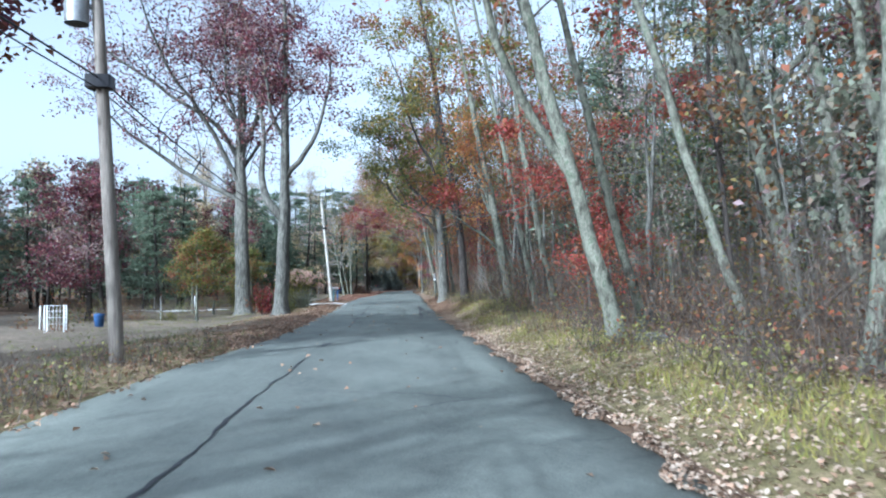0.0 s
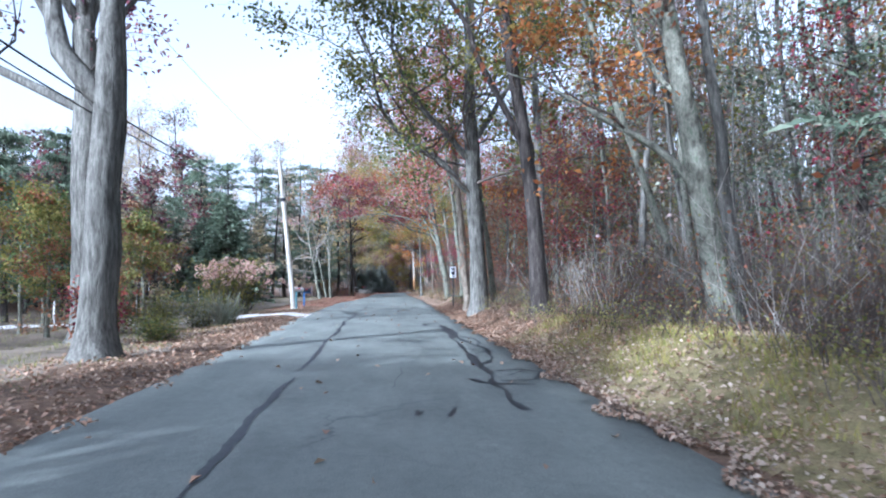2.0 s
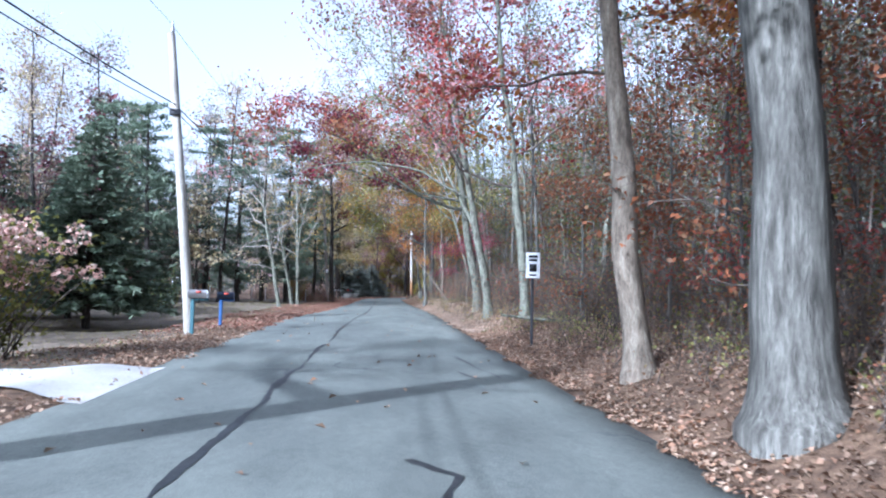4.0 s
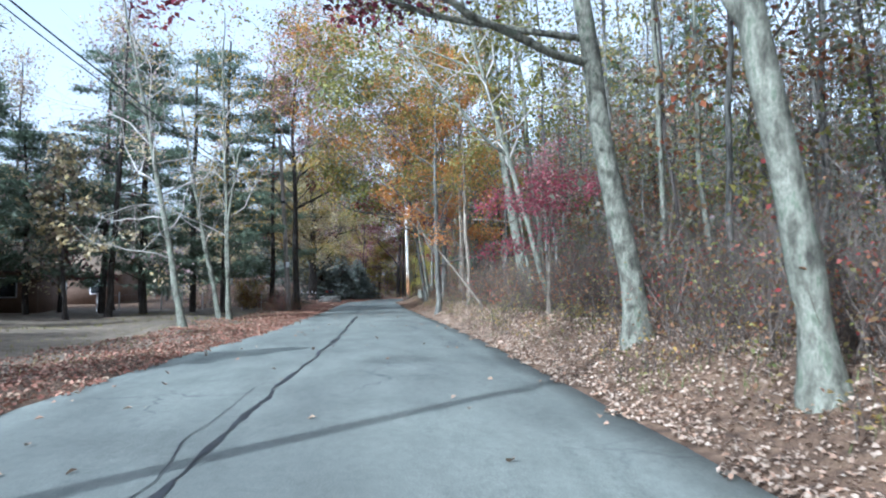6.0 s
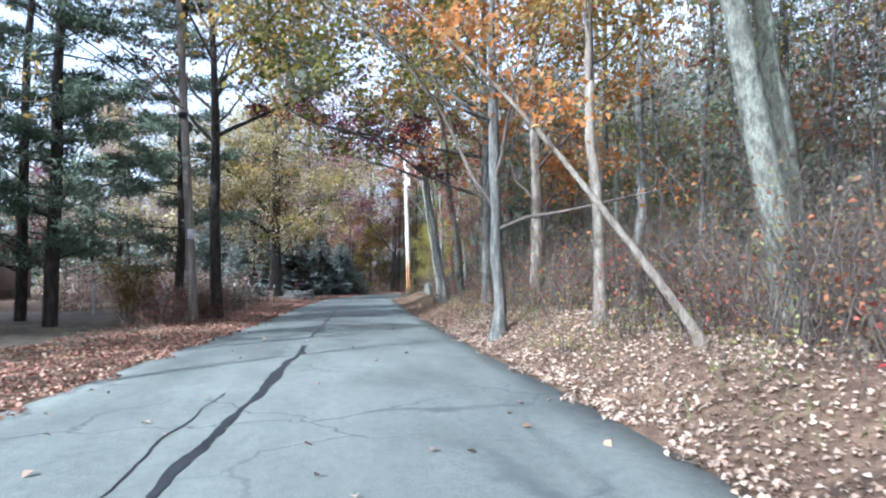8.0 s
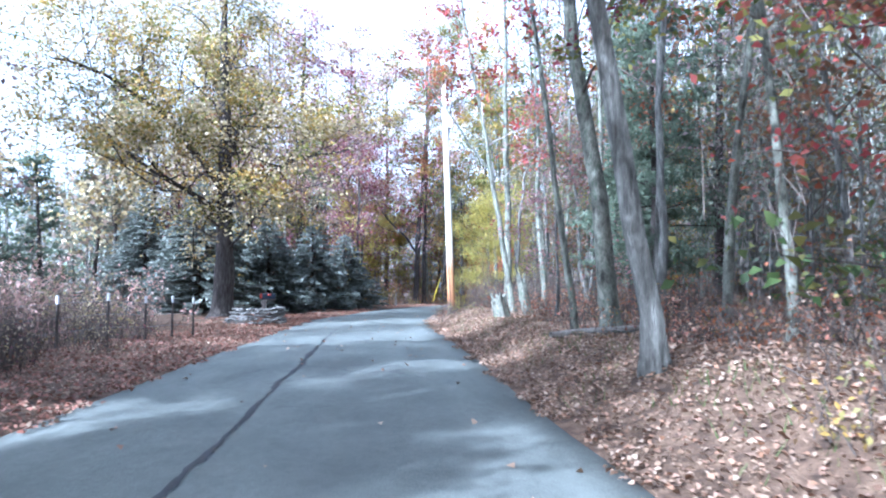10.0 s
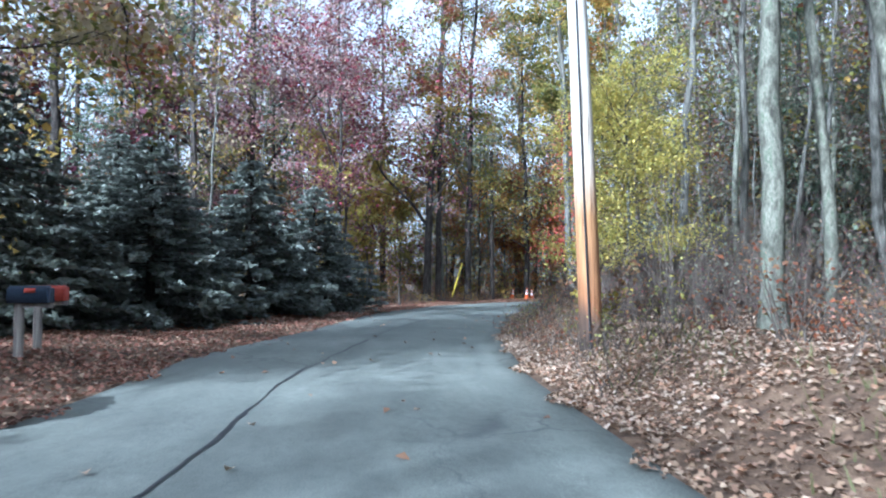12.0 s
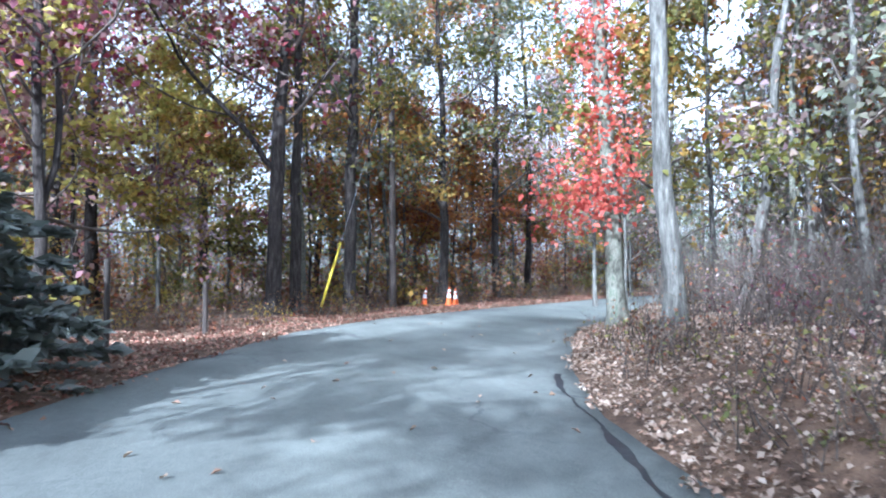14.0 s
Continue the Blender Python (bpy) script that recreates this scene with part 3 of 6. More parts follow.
# ---- trees ----
def grow(seed, h, r, lean=(0, 0), bare=4.0, limbs=10, limb_len=3.0, tilt=60, up=0.05, forks=(), twigs=4, scatter=0.3, curve=0.045, sides=10, flare=0.5, droop=0.0, arch=0.0):
    """The stems, crooked branches and twigs of a broadleaf tree, and the places where its leaves may sit."""
    rng = np.random.default_rng(seed)
    n = 16
    z = np.linspace(-0.25, h, n)
    bend = np.cumsum(rng.normal(0, curve * h / n, (n, 2)), 0)
    bend -= bend[1] + np.linspace(-1 / 14, 1, n)[:, None] * (bend[-1] - bend[1]) * 0.6
    zz = np.maximum(z, 0)
    trunk = np.stack([lean[0] * zz + bend[:, 0] + arch * (zz / h) ** 3, lean[1] * zz + bend[:, 1], z], 1)
    trad = r * (1 - 0.8 * (zz / h) ** 0.9)
    low = np.array([-0.25, 0.0, 0.12, 0.3, 0.6, 1.0])
    path = np.concatenate([np.stack([np.interp(low, z, trunk[:, 0]), np.interp(low, z, trunk[:, 1]), low], 1), trunk[z > 1.05]])
    prad = np.interp(path[:, 2], z, trad) * (1 + flare * np.exp(-np.maximum(path[:, 2], 0) / 0.22)) * (1 + rng.normal(0, 0.05, len(path)) * (path[:, 2] > 0.3))
    parts = {"trunk": Build().add(*tube(path, prad, sides, 0.07, seed)), "limbs": [], "branches": []}
    stems = [(trunk, trad, bare / h)]
    for fz, az, ft, fl, rf in forks:
        p0 = np.array([np.interp(fz, z, trunk[:, j]) for j in range(3)])
        r0 = np.interp(fz, z, trad) * rf
        a, t = radians(az), radians(ft)
        d = np.array([math.cos(a) * math.sin(t), math.sin(a) * math.sin(t), math.cos(t)])
        fp = wander(rng, p0, d, fl, 12, 0.15, 0.05 if up >= 0 else up)
        fr = np.linspace(r0, max(0.014, r0 * 0.15), 13)
        parts["limbs"].append(Build().add(*tube(fp, fr, 8, 0.05, seed + fz)))
        stems.append((fp, fr, 0.25))
    spots = []
    fine = sides > 7
    for path, rad, start in stems:
        m = limbs if path is trunk else max(4, int(limbs * 0.6))
        az = rng.uniform(0, 6.28)
        k_all = np.arange(len(path))
        for i in range(m):
            s = start + (1 - start) * (i + rng.uniform(0.1, 0.9)) / m
            p0 = np.array([np.interp(s * (len(path) - 1), k_all, path[:, j]) for j in range(3)])
            r0 = np.interp(s * (len(path) - 1), k_all, rad)
            az += 2.4 + rng.normal(0, 0.5)
            el = radians(tilt * (1.15 - 0.65 * s) + rng.normal(0, 11))
            d = np.array([math.cos(az) * math.sin(el), math.sin(az) * math.sin(el), math.cos(el) - droop])
            ln = limb_len * (1.1 - 0.65 * s) * rng.uniform(0.55, 1.25)
            lp = wander(rng, p0, d, ln, 7, 0.24, up)
            lr = np.linspace(max(0.013, min(r0 * 0.45, 0.0095 * ln)), 0.006, 8)
            branch = Build().add(*tube(lp, lr, 5)) if fine else Build().add(*tube(lp[[0, 2, 4, 7]], lr[[0, 2, 4, 7]], 3))
            parts["branches"].append(branch)
            for _ in range(2 if fine else 1):
                kk = rng.uniform(1.2, 5)
                q0 = np.array([np.interp(kk, np.arange(8), lp[:, j]) for j in range(3)])
                sd = (lp[-1] - lp[0]) / ln + rng.normal(0, 0.75, 3) * (1, 1, 0.6)
                sp = wander(rng, q0, sd, ln * rng.uniform(0.35, 0.65), 4, 0.25, up)
                branch.add(*tube(sp, np.linspace(max(0.009, np.interp(kk, np.arange(8), lr) * 0.6), 0.004, 5), 3))
                spots.append(sp[1:])
                for _ in range(max(1, twigs // 2)):
                    q1 = sp[rng.integers(1, 5)]
                    tp = wander(rng, q1, sd + rng.normal(0, 0.8, 3), ln * rng.uniform(0.15, 0.32), 2, 0.25, up)
                    branch.add(*tube(tp, np.array([0.006, 0.004, 0.002]), 3))
                    spots.append(tp)
            for _ in range((twigs + 1) // 2):
                q0 = lp[rng.integers(3, 8)]
                tp = wander(rng, q0, (lp[-1] - lp[0]) / ln + rng.normal(0, 0.7, 3), ln * rng.uniform(0.18, 0.4), 2, 0.25, up)
                branch.add(*tube(tp, np.array([0.007, 0.005, 0.0025]), 3))
                spots.append(tp)
            spots.append(lp[4:])
    parts["spots"], parts["rng"], parts["scatter"] = spots, rng, scatter
    return parts


def foliage(parts, count, size, kinds):
    """Leaves in flat sprays along the twigs; each twig keeps to one of the kinds, and some twigs are bare."""
    rng, spots = parts["rng"], parts["spots"]
    b = Build()
    per = max(3, count / max(1, len(spots)))
    groups = [[] for _ in kinds]
    wide = parts["scatter"] * 0.8
    for s in spots:
        m = int(per * rng.choice([0.25, 0.7, 1.1, 1.9])) + 1
        k = rng.uniform(0.1, len(s) - 1, m)
        p = np.stack([np.interp(k, np.arange(len(s)), s[:, j]) for j in range(3)], 1) + rng.normal(0, wide, (m, 3)) * (1, 1, 0.5)
        p[:, 2] -= np.abs(rng.normal(0, 0.12 * wide, m))
        groups[rng.integers(len(kinds))].append(p)
    for i, g in enumerate(groups):
        if g:
            b.add(*leaves(rng, np.concatenate(g), size), i)
    return b


def tree(name, label, x, y, h, r, bark, kinds, count=2500, size=0.13, group="", seed=None, twig="twig", category="tree", z=None, joined=False, **kw):
    seed = seed if seed is not None else int(abs(x * 131 + y * 17)) + 7
    if not joined:
        kw["limb_len"] = kw.get("limb_len", 3.0) * 1.25
    p = grow(seed, h, r, **kw)
    if not joined:
        count, size = (int(count * 1.8), size * 1.08) if y < 150 else (int(count * 1.25), size * 1.25)
    e = thing(name, x, y, gz(x, y) if z is None else z, label, category, group)
    part("trunk", p["trunk"], [bark], e, smooth=True)
    for b in p["limbs"]:
        part("limb", b, [bark], e, smooth=True)
    if joined:
        rest = Build()
        for b in p["branches"]:
            for v, f in zip(b.v, b.f):
                rest.add(v, f - f.min())
        spots = np.concatenate(p["spots"])
        pick = spots[p["rng"].integers(len(spots), size=260)] + p["rng"].normal(0, 0.3, (260, 3))
        rest.add(*blades(p["rng"], pick, 0.85, 0.45, 0.016))
        tagged(part("branchwork", rest, [twig], e), kind="stuff")
    else:
        for b in p["branches"]:
            part("branch", b, [twig], e)
    if count and kinds:
        part("crown", foliage(p, count, size, kinds), kinds, e)
    return e


def spruce(name, label, x, y, h, spread, kind, group="", seed=1, skirt=0.25, dense=1.0, size=0.26):
    """A conifer with whorls of drooping boughs thick with needles, tier over tier."""
    rng = np.random.default_rng(seed)
    e = thing(name, x, y, gz(x, y), label, "conifer", group)
    tz = np.linspace(-0.2, h, 8)
    part("trunk", Build().add(*tube(np.stack([tz * 0, tz * 0, tz], 1), np.linspace(0.035 * spread + 0.05, 0.01, 8), 8, 0.04, seed)), ["bark_dark"], e, smooth=True)
    bows, needles = Build(), Build()
    z = skirt
    while z < h - 0.12:
        f = 1 - z / h
        for az in np.arange(0, 6.28, 6.28 / (6 + 3 * f)) + rng.uniform(0, 6.28):
            az += rng.normal(0, 0.15)
            ln = spread * f ** 0.85 * rng.uniform(0.72, 1.12) + 0.12
            s = np.linspace(0, 1, 6)
            o = np.array([math.cos(az), math.sin(az), 0])
            zz = z + rng.normal(0, 0.05) + ln * (0.10 * s - 0.36 * s ** 2 + 0.2 * s ** 3)
            p = np.stack([o[0] * ln * s, o[1] * ln * s, zz], 1)
            bows.add(*tube(p[::2 if len(p) > 5 else 1], np.linspace(0.012 + 0.008 * ln, 0.004, 3), 3))
            k = max(9, int(40 * ln * dense))
            q = rng.uniform(0.12, 1.02, k) ** 0.8
            c = np.stack([np.interp(q, s, p[:, j]) for j in range(3)], 1)
            lat = np.array([-o[1], o[0], 0])
            sd = rng.choice([-1, 1], k) * rng.uniform(0.25, 1.0, k)
            d = o[None] * 0.75 + lat[None] * sd[:, None] + rng.normal(0, 0.26, (k, 3)) + np.array([0, 0, -0.06])
            d /= np.linalg.norm(d, axis=1)[:, None]
            L = size * rng.uniform(0.6, 1.3, k)[:, None] * (0.6 + 0.4 * f)
            wv = np.cross(d, np.array([0, 0, 1.0]) + rng.normal(0, 0.8, (k, 3)))
            wv /= np.linalg.norm(wv, axis=1)[:, None]
            wv *= L * 0.26
            tip = c + d * L
            v = np.stack([c - wv * 0.6, c + d * L * 0.5 - wv + [0, 0, 0.01], tip, c + d * L * 0.5 + wv + [0, 0, 0.01]], 1).reshape(-1, 3)
            needles.add(v, np.arange(4 * k).reshape(-1, 4))
        z += 0.12 + 0.07 * f + 0.008 * h
    tagged(part("boughwork", bows, ["bark_dark"], e), kind="stuff")
    part("crown", needles, [kind], e)
    return e


def pine(name, label, x, y, h, r, bare, spread, group="", seed=1, kind="pine", tufts=5, per=24, size=0.3):
    """A tall pine: straight dark trunk, level boughs, needles in separate tufts."""
    rng = np.random.default_rng(seed)
    e = thing(name, x, y, gz(x, y), label, "pine", group)
    tz = np.linspace(-0.2, h, 10)
    tx = np.cumsum(rng.normal(0, 0.05, 10))
    path = np.stack([tx - tx[0], tz * 0, tz], 1)
    part("trunk", Build().add(*tube(path, r * (1 - 0.75 * np.clip(tz, 0, h) / h), 9, 0.05, seed)), ["bark_dark"], e, smooth=True)
    bows, cs = Build(), []
    z = bare
    while z < h - 0.2:
        f = 1 - (z - bare) / (h - bare)
        for _ in range(rng.integers(2, 5)):
            az = rng.uniform(0, 6.28)
            ln = spread * (0.25 + 0.75 * f ** 0.6) * rng.uniform(0.5, 1.1)
            p0 = [np.interp(z, tz, path[:, 0]), 0, z + rng.normal(0, 0.1)]
            p = wander(rng, p0, [math.cos(az), math.sin(az), rng.uniform(-0.1, 0.25)], ln, 5, 0.1, 0.03)
            bows.add(*tube(p[[0, 2, 5]], np.linspace(0.02 + 0.006 * ln, 0.006, 3), 3))
            for k in rng.uniform(1.5, 5, tufts):
                c = np.array([np.interp(k, np.arange(6), p[:, j]) for j in range(3)]) + rng.normal(0, 0.26, 3) * (1, 1, 0.25)
                cs.append(c + rng.normal(0, 0.17, (per, 3)) * (1.3, 1.3, 0.42))
        z += rng.uniform(0.35, 0.8) * max(0.7, h / 14)
    tagged(part("boughwork", bows, ["bark_dark"], e), kind="stuff")
    part("crown", Build().add(*leaves(rng, np.concatenate(cs), size, 0.2, 0.17)), [kind], e)
    return e


# large oaks on the left verge
G_OAK = "large verge oaks"
tree("oak_tree", "large grey-barked oak with sparse purple-brown leaves and many rising limbs", -7.6, 41.2, 22, 0.44, "bark_grey", ["purple", "purple", "mauve"], 11000, 0.155, G_OAK, 21, "bark_dark",
     bare=7.5, limbs=22, limb_len=4.2, tilt=58, up=0.07, scatter=0.5, twigs=6, lean=(-0.012, 0), curve=0.03,
     forks=[(6.5, 178, 48, 12, 0.5), (7.3, 186, 30, 13, 0.52), (8.0, 205, 20, 12, 0.55), (8.6, 12, 20, 12, 0.55), (9.6, 350, 40, 8, 0.4), (7.8, 100, 30, 10, 0.4), (9.0, 265, 38, 9, 0.42), (10.5, 170, 36, 8, 0.5)])
tree("oak_tree", "grey oak trunk forking low into three limbs with purple leaves", -4.4, 32.8, 15.5, 0.34, "bark_grey", ["purple", "mauve", "purple"], 3600, 0.14, G_OAK, 5, "bark_dark",
     bare=8.5, limbs=9, limb_len=2.4, tilt=50, up=0.08, scatter=0.45, twigs=5, lean=(0.012, 0.01), flare=0.45, curve=0.05,
     forks=[(4.3, 176, 44, 7.5, 0.8), (6.2, 6, 34, 6.5, 0.66), (8.0, 200, 26, 6, 0.55)])
# three oaks added beside the view, placed for the shade on the road
tree("oak_tree", "broad oak with purple-brown leaves, added beside the view for road shade", -12.2, 17.5, 17, 0.34, "bark_dark", ["purple", "purple", "rust"], 9000, 0.24, "lawn oaks", 8, bare=3.5, limbs=18, limb_len=5.0, tilt=62, up=0.05, scatter=0.45,
     forks=[(4, 30, 45, 8, 0.6), (4.5, 200, 40, 8, 0.6)])
tree("oak_tree", "broad oak with purple-brown leaves, added beside the view for road shade", -13, -6.0, 15, 0.32, "bark_dark", ["purple", "rust"], 1800, 0.18, "lawn oaks", 10, bare=3.0, limbs=20, limb_len=5.4, tilt=64, up=0.04, scatter=0.5, forks=[(4, 60, 45, 8, 0.6)])
tree("oak_tree", "broad oak with purple-brown leaves, added beside the view for road shade", -12.5, 9.3, 16, 0.32, "bark_dark", ["purple", "rust"], 9000, 0.24, "lawn oaks", 9, bare=3.5, limbs=18, limb_len=5.2, tilt=62, up=0.05, scatter=0.45, forks=[(4, 60, 45, 8, 0.6)])
# unseen tree, added only to cast shade over the left verge and road
tree("maple_tree", "leafy purple-brown tree added out of view to shade the verge", -17, 10.5, 14, 0.16, "bark_dark", ["purple", "rust", "olive"], 5200, 0.26, "", 14, bare=1.0, limbs=18, limb_len=4.0, tilt=66, scatter=0.45)
tree("maple_tree", "round burgundy ornamental maple on the lawn", -14.6, 37.5, 6.6, 0.16, "bark_dark", ["purple", "mauve", "purple"], 5600, 0.13, "", 12, bare=1.2, limbs=18, limb_len=3.4, tilt=66, up=0.04, scatter=0.4)
tree("maple_tree", "rounded purple-brown maple behind the lawn", -16.5, 66, 8.0, 0.16, "bark_dark", ["purple", "tan", "purple"], 3600, 0.17, "", 13, bare=1.6, limbs=16, limb_len=3.4, tilt=62, up=0.04, scatter=0.42)
for k, (x, y, hh) in enumerate([(-8.8, 35.6, 4.0), (-9.9, 44.0, 4.2), (-11.6, 46.0, 4.4), (-8.6, 49.5, 3.6), (-12.8, 50.5, 4.3), (-10.8, 56.5, 4.6)]):
    tree("fruit_tree", "small olive-leaved fruit tree with a pale trunk", x, y, hh, 0.07, "bark_pale", ["olive", "green", "olive", "rust"], 1900, 0.11, "small fruit trees", 30 + k, bare=1.3, limbs=14, limb_len=1.9, tilt=68, up=0.03, scatter=0.25, twigs=4)

# right-hand wood edge, trees told apart
G_W = "wood-edge trees"
PALE = "leaning pale grey trunk at the wood edge"
tree("oak_tree", "twin-stemmed pale trunk leaning over the road with rust leaves", 4.55, 13.1, 15, 0.17, "bark_pale", ["red", "rust"], 600, 0.13, G_W, 41, bare=6, limbs=9, limb_len=3.0, lean=(-0.26, -0.02), scatter=0.35, forks=[(3.0, 180, 28, 9, 0.75)])
tree("oak_tree", PALE, 5.55, 14.3, 15, 0.11, "bark_pale", ["red", "rust"], 600, 0.13, G_W, 42, bare=5, limbs=9, limb_len=3.0, lean=(-0.235, 0), scatter=0.35)
tree("oak_tree", PALE, 6.9, 12.6, 14, 0.115, "bark_pale", ["sage", "rust"], 500, 0.13, G_W, 43, bare=6, limbs=8, limb_len=2.6, lean=(-0.31, 0))
tree("oak_tree", "stout pale trunk deeper in the wood", 10.5, 16.8, 17, 0.29, "bark_pale", ["purple", "olive"], 900, 0.14, G_W, 44, bare=6, limbs=9, limb_len=3.4, lean=(-0.24, 0), forks=[(3.5, 20, 18, 9, 0.6)])
tree("oak_tree", PALE, 9.6, 13.2, 15, 0.15, "bark_pale", ["purple", "sage"], 700, 0.14, G_W, 45, bare=5, limbs=8, limb_len=2.6, lean=(-0.16, 0))
tree("oak_tree", PALE, 5.15, 22.6, 15, 0.10, "bark_pale", ["rust", "olive"], 700, 0.13, G_W, 46, bare=6, limbs=8, limb_len=2.4, lean=(-0.19, 0))
tree("oak_tree", PALE, 5.8, 22.9, 15, 0.125, "bark_pale", ["olive", "rust"], 700, 0.13, G_W, 47, bare=7, limbs=8, limb_len=2.4, lean=(-0.17, 0))
tree("oak_tree", "pale grey trunk with orange leaves hanging towards the road", 5.85, 31.0, 15, 0.21, "bark_pale", ["orange", "orange", "rust"], 2400, 0.1, G_W, 48, bare=4.5, limbs=10, limb_len=2.4, lean=(-0.19, 0), scatter=0.32, forks=[(1.6, 172, 32, 4.5, 0.45), (3.6, 140, 60, 3.0, 0.32), (4.6, 150, 50, 3.4, 0.32)])
tree("maple_tree", "slender maple with level sprays of red leaves", 6.3, 26.5, 9.5, 0.07, "bark_grey", ["red", "rust"], 800, 0.1, G_W, 147, bare=3.5, limbs=11, limb_len=3.0, tilt=80, up=0.0, scatter=0.3)
tree("maple_tree", "slender maple with a long level bough of red leaves", 6.9, 17.4, 7.5, 0.075, "bark_grey", ["red", "rust", "red"], 2000, 0.085, G_W, 148, bare=4.2, limbs=3, limb_len=1.9, twigs=8, tilt=84, up=-0.01, scatter=0.26, forks=[(3.8, 180, 88, 5.4, 0.55), (4.4, 150, 86, 3.4, 0.4)])
tree("maple_tree", "low rust-red sapling in the brush", 5.3, 15.8, 2.5, 0.03, "bark_grey", ["rust", "red", "red"], 1500, 0.075, "red understorey saplings", 149, bare=0.9, limbs=11, limb_len=1.3, tilt=76, scatter=0.26)
tree("oak_tree", PALE, 7.3, 35.2, 14, 0.10, "bark_pale", ["olive", "rust"], 800, 0.13, G_W, 49, bare=5, limbs=8, limb_len=2.4, lean=(-0.36, 0))
tree("oak_tree", "tall dark-barked oak leaning towards the road", 4.85, 38.8, 20, 0.235, "bark_dark", ["olive", "gold", "rust"], 2600, 0.15, G_W, 50, bare=6, limbs=14, limb_len=4.5, lean=(-0.13, 0), scatter=0.4, forks=[(4.2, 215, 26, 12, 0.55)])
tree("oak_tree", "big grey oak with olive leaves reaching over the road", 4.3, 46.2, 19, 0.33, "bark_grey", ["olive", "olive", "brush_green", "green"], 16000, 0.135, G_W, 51, bare=4.0, limbs=28, limb_len=6.0, tilt=68, lean=(-0.03, 0), scatter=0.42, up=0.03, forks=[(4.3, 176, 66, 8, 0.5), (5.5, 200, 45, 9, 0.5), (6.2, 20, 30, 9, 0.5)])
tree("oak_tree", "thin greenish trunk leaning on a big oak", 5.0, 46.9, 13, 0.12, "bark_pale", ["olive"], 500, 0.13, G_W, 52, bare=5, limbs=7, limb_len=2.2, lean=(-0.10, 0))
tree("oak_tree", "straight grey trunk inside the wood", 6.85, 46.4, 17, 0.2, "bark_grey", ["olive", "rust"], 900, 0.14, G_W, 53, bare=6, limbs=9, limb_len=3, lean=(-0.03, 0))
tree("oak_tree", "slim dark trunk inside the wood", 8.4, 51.0, 15, 0.13, "bark_dark", ["rust", "red"], 900, 0.14, G_W, 54, bare=5, limbs=9, limb_len=3, lean=(-0.14, 0))
tree("maple_tree", "tan trunk with rust-red leaves near a road sign", 4.45, 49.8, 14, 0.18, "bark_tan", ["rust", "red", "orange"], 3000, 0.105, G_W, 55, bare=3.8, limbs=14, limb_len=2.3, lean=(-0.09, 0), scatter=0.38)
tree("maple_tree", "pale trunk with pinkish red leaves", 5.9, 62.0, 14, 0.15, "bark_pale", ["red", "pink"], 2800, 0.13, G_W, 56, bare=4, limbs=13, limb_len=3.6, lean=(-0.10, 0), scatter=0.4)
tree("maple_tree", "pale trunk with red leaves arching over the road", 5.5, 65.9, 15, 0.16, "bark_pale", ["red", "pink", "rust"], 6500, 0.13, G_W, 57, bare=4.2, limbs=18, limb_len=5.6, lean=(-0.18, 0), scatter=0.42, forks=[(4.2, 178, 66, 8, 0.45), (3.0, 170, 25, 8, 0.6), (5.5, 190, 60, 8, 0.4)])
tree("oak_tree", "stout pale trunk with a long maroon-leaved limb over the road", 6.0, 70.8, 17, 0.19, "bark_pale", ["maroon", "purple", "maroon"], 4200, 0.115, G_W, 59, bare=8.5, limbs=10, limb_len=3.0, up=-0.012, lean=(-0.19, 0), scatter=0.34, forks=[(4.2, 174, 84, 8.5, 0.5), (4.6, 160, 82, 7.5, 0.4)])
tree("maple_tree", "slim maple with bright red and maroon leaves", 6.45, 77.4, 3.2, 0.055, "bark_tan", ["crimson", "maroon", "crimson"], 1500, 0.062, G_W, 61, bare=1.9, limbs=8, limb_len=1.3, tilt=74, up=-0.03, lean=(0.02, -0.02), scatter=0.26, forks=[(2.0, 188, 74, 2.0, 0.5), (1.5, 205, 70, 1.5, 0.4), (2.5, 10, 50, 1.5, 0.4)])
tree("maple_tree", "slim maple with red leaves", 7.9, 82.2, 4.6, 0.055, "bark_grey", ["crimson", "pink"], 700, 0.075, G_W, 62, bare=2.3, limbs=10, limb_len=1.6, tilt=70, lean=(-0.05, 0), scatter=0.34)
tree("oak_tree", "crooked bare-limbed trunk reaching over the road with olive leaves", 7.4, 80.4, 14, 0.10, "bark_pale", ["brush_green", "olive"], 5200, 0.13, G_W, 63, "twig_pale", bare=3.8, limbs=20, limb_len=5.6, lean=(-0.30, 0), scatter=0.45, forks=[(4.5, 185, 62, 7.5, 0.6), (7, 150, 60, 7.5, 0.6), (8, 200, 55, 8, 0.6)])
tree("oak_tree", "thin upright sapling trunk", 7.9, 84.3, 11, 0.055, "bark_pale", ["olive"], 300, 0.12, G_W, 64, bare=4, limbs=7, limb_len=2, lean=(-0.14, 0))
tree("oak_tree", "thin trunk arching over towards the road", 6.75, 87.4, 4.3, 0.058, "bark_tan", ["orange"], 420, 0.09, G_W, 65, "bark_pale", bare=2.4, limbs=6, limb_len=1.0, lean=(-0.72, 0.05), arch=-0.9, curve=0.03)
tree("oak_tree", "stout pale trunk on the bank", 9.0, 89.0, 17, 0.24, "bark_pale", ["olive", "gold"], 1100, 0.15, G_W, 66, bare=6, limbs=10, limb_len=3.4, lean=(-0.17, 0))
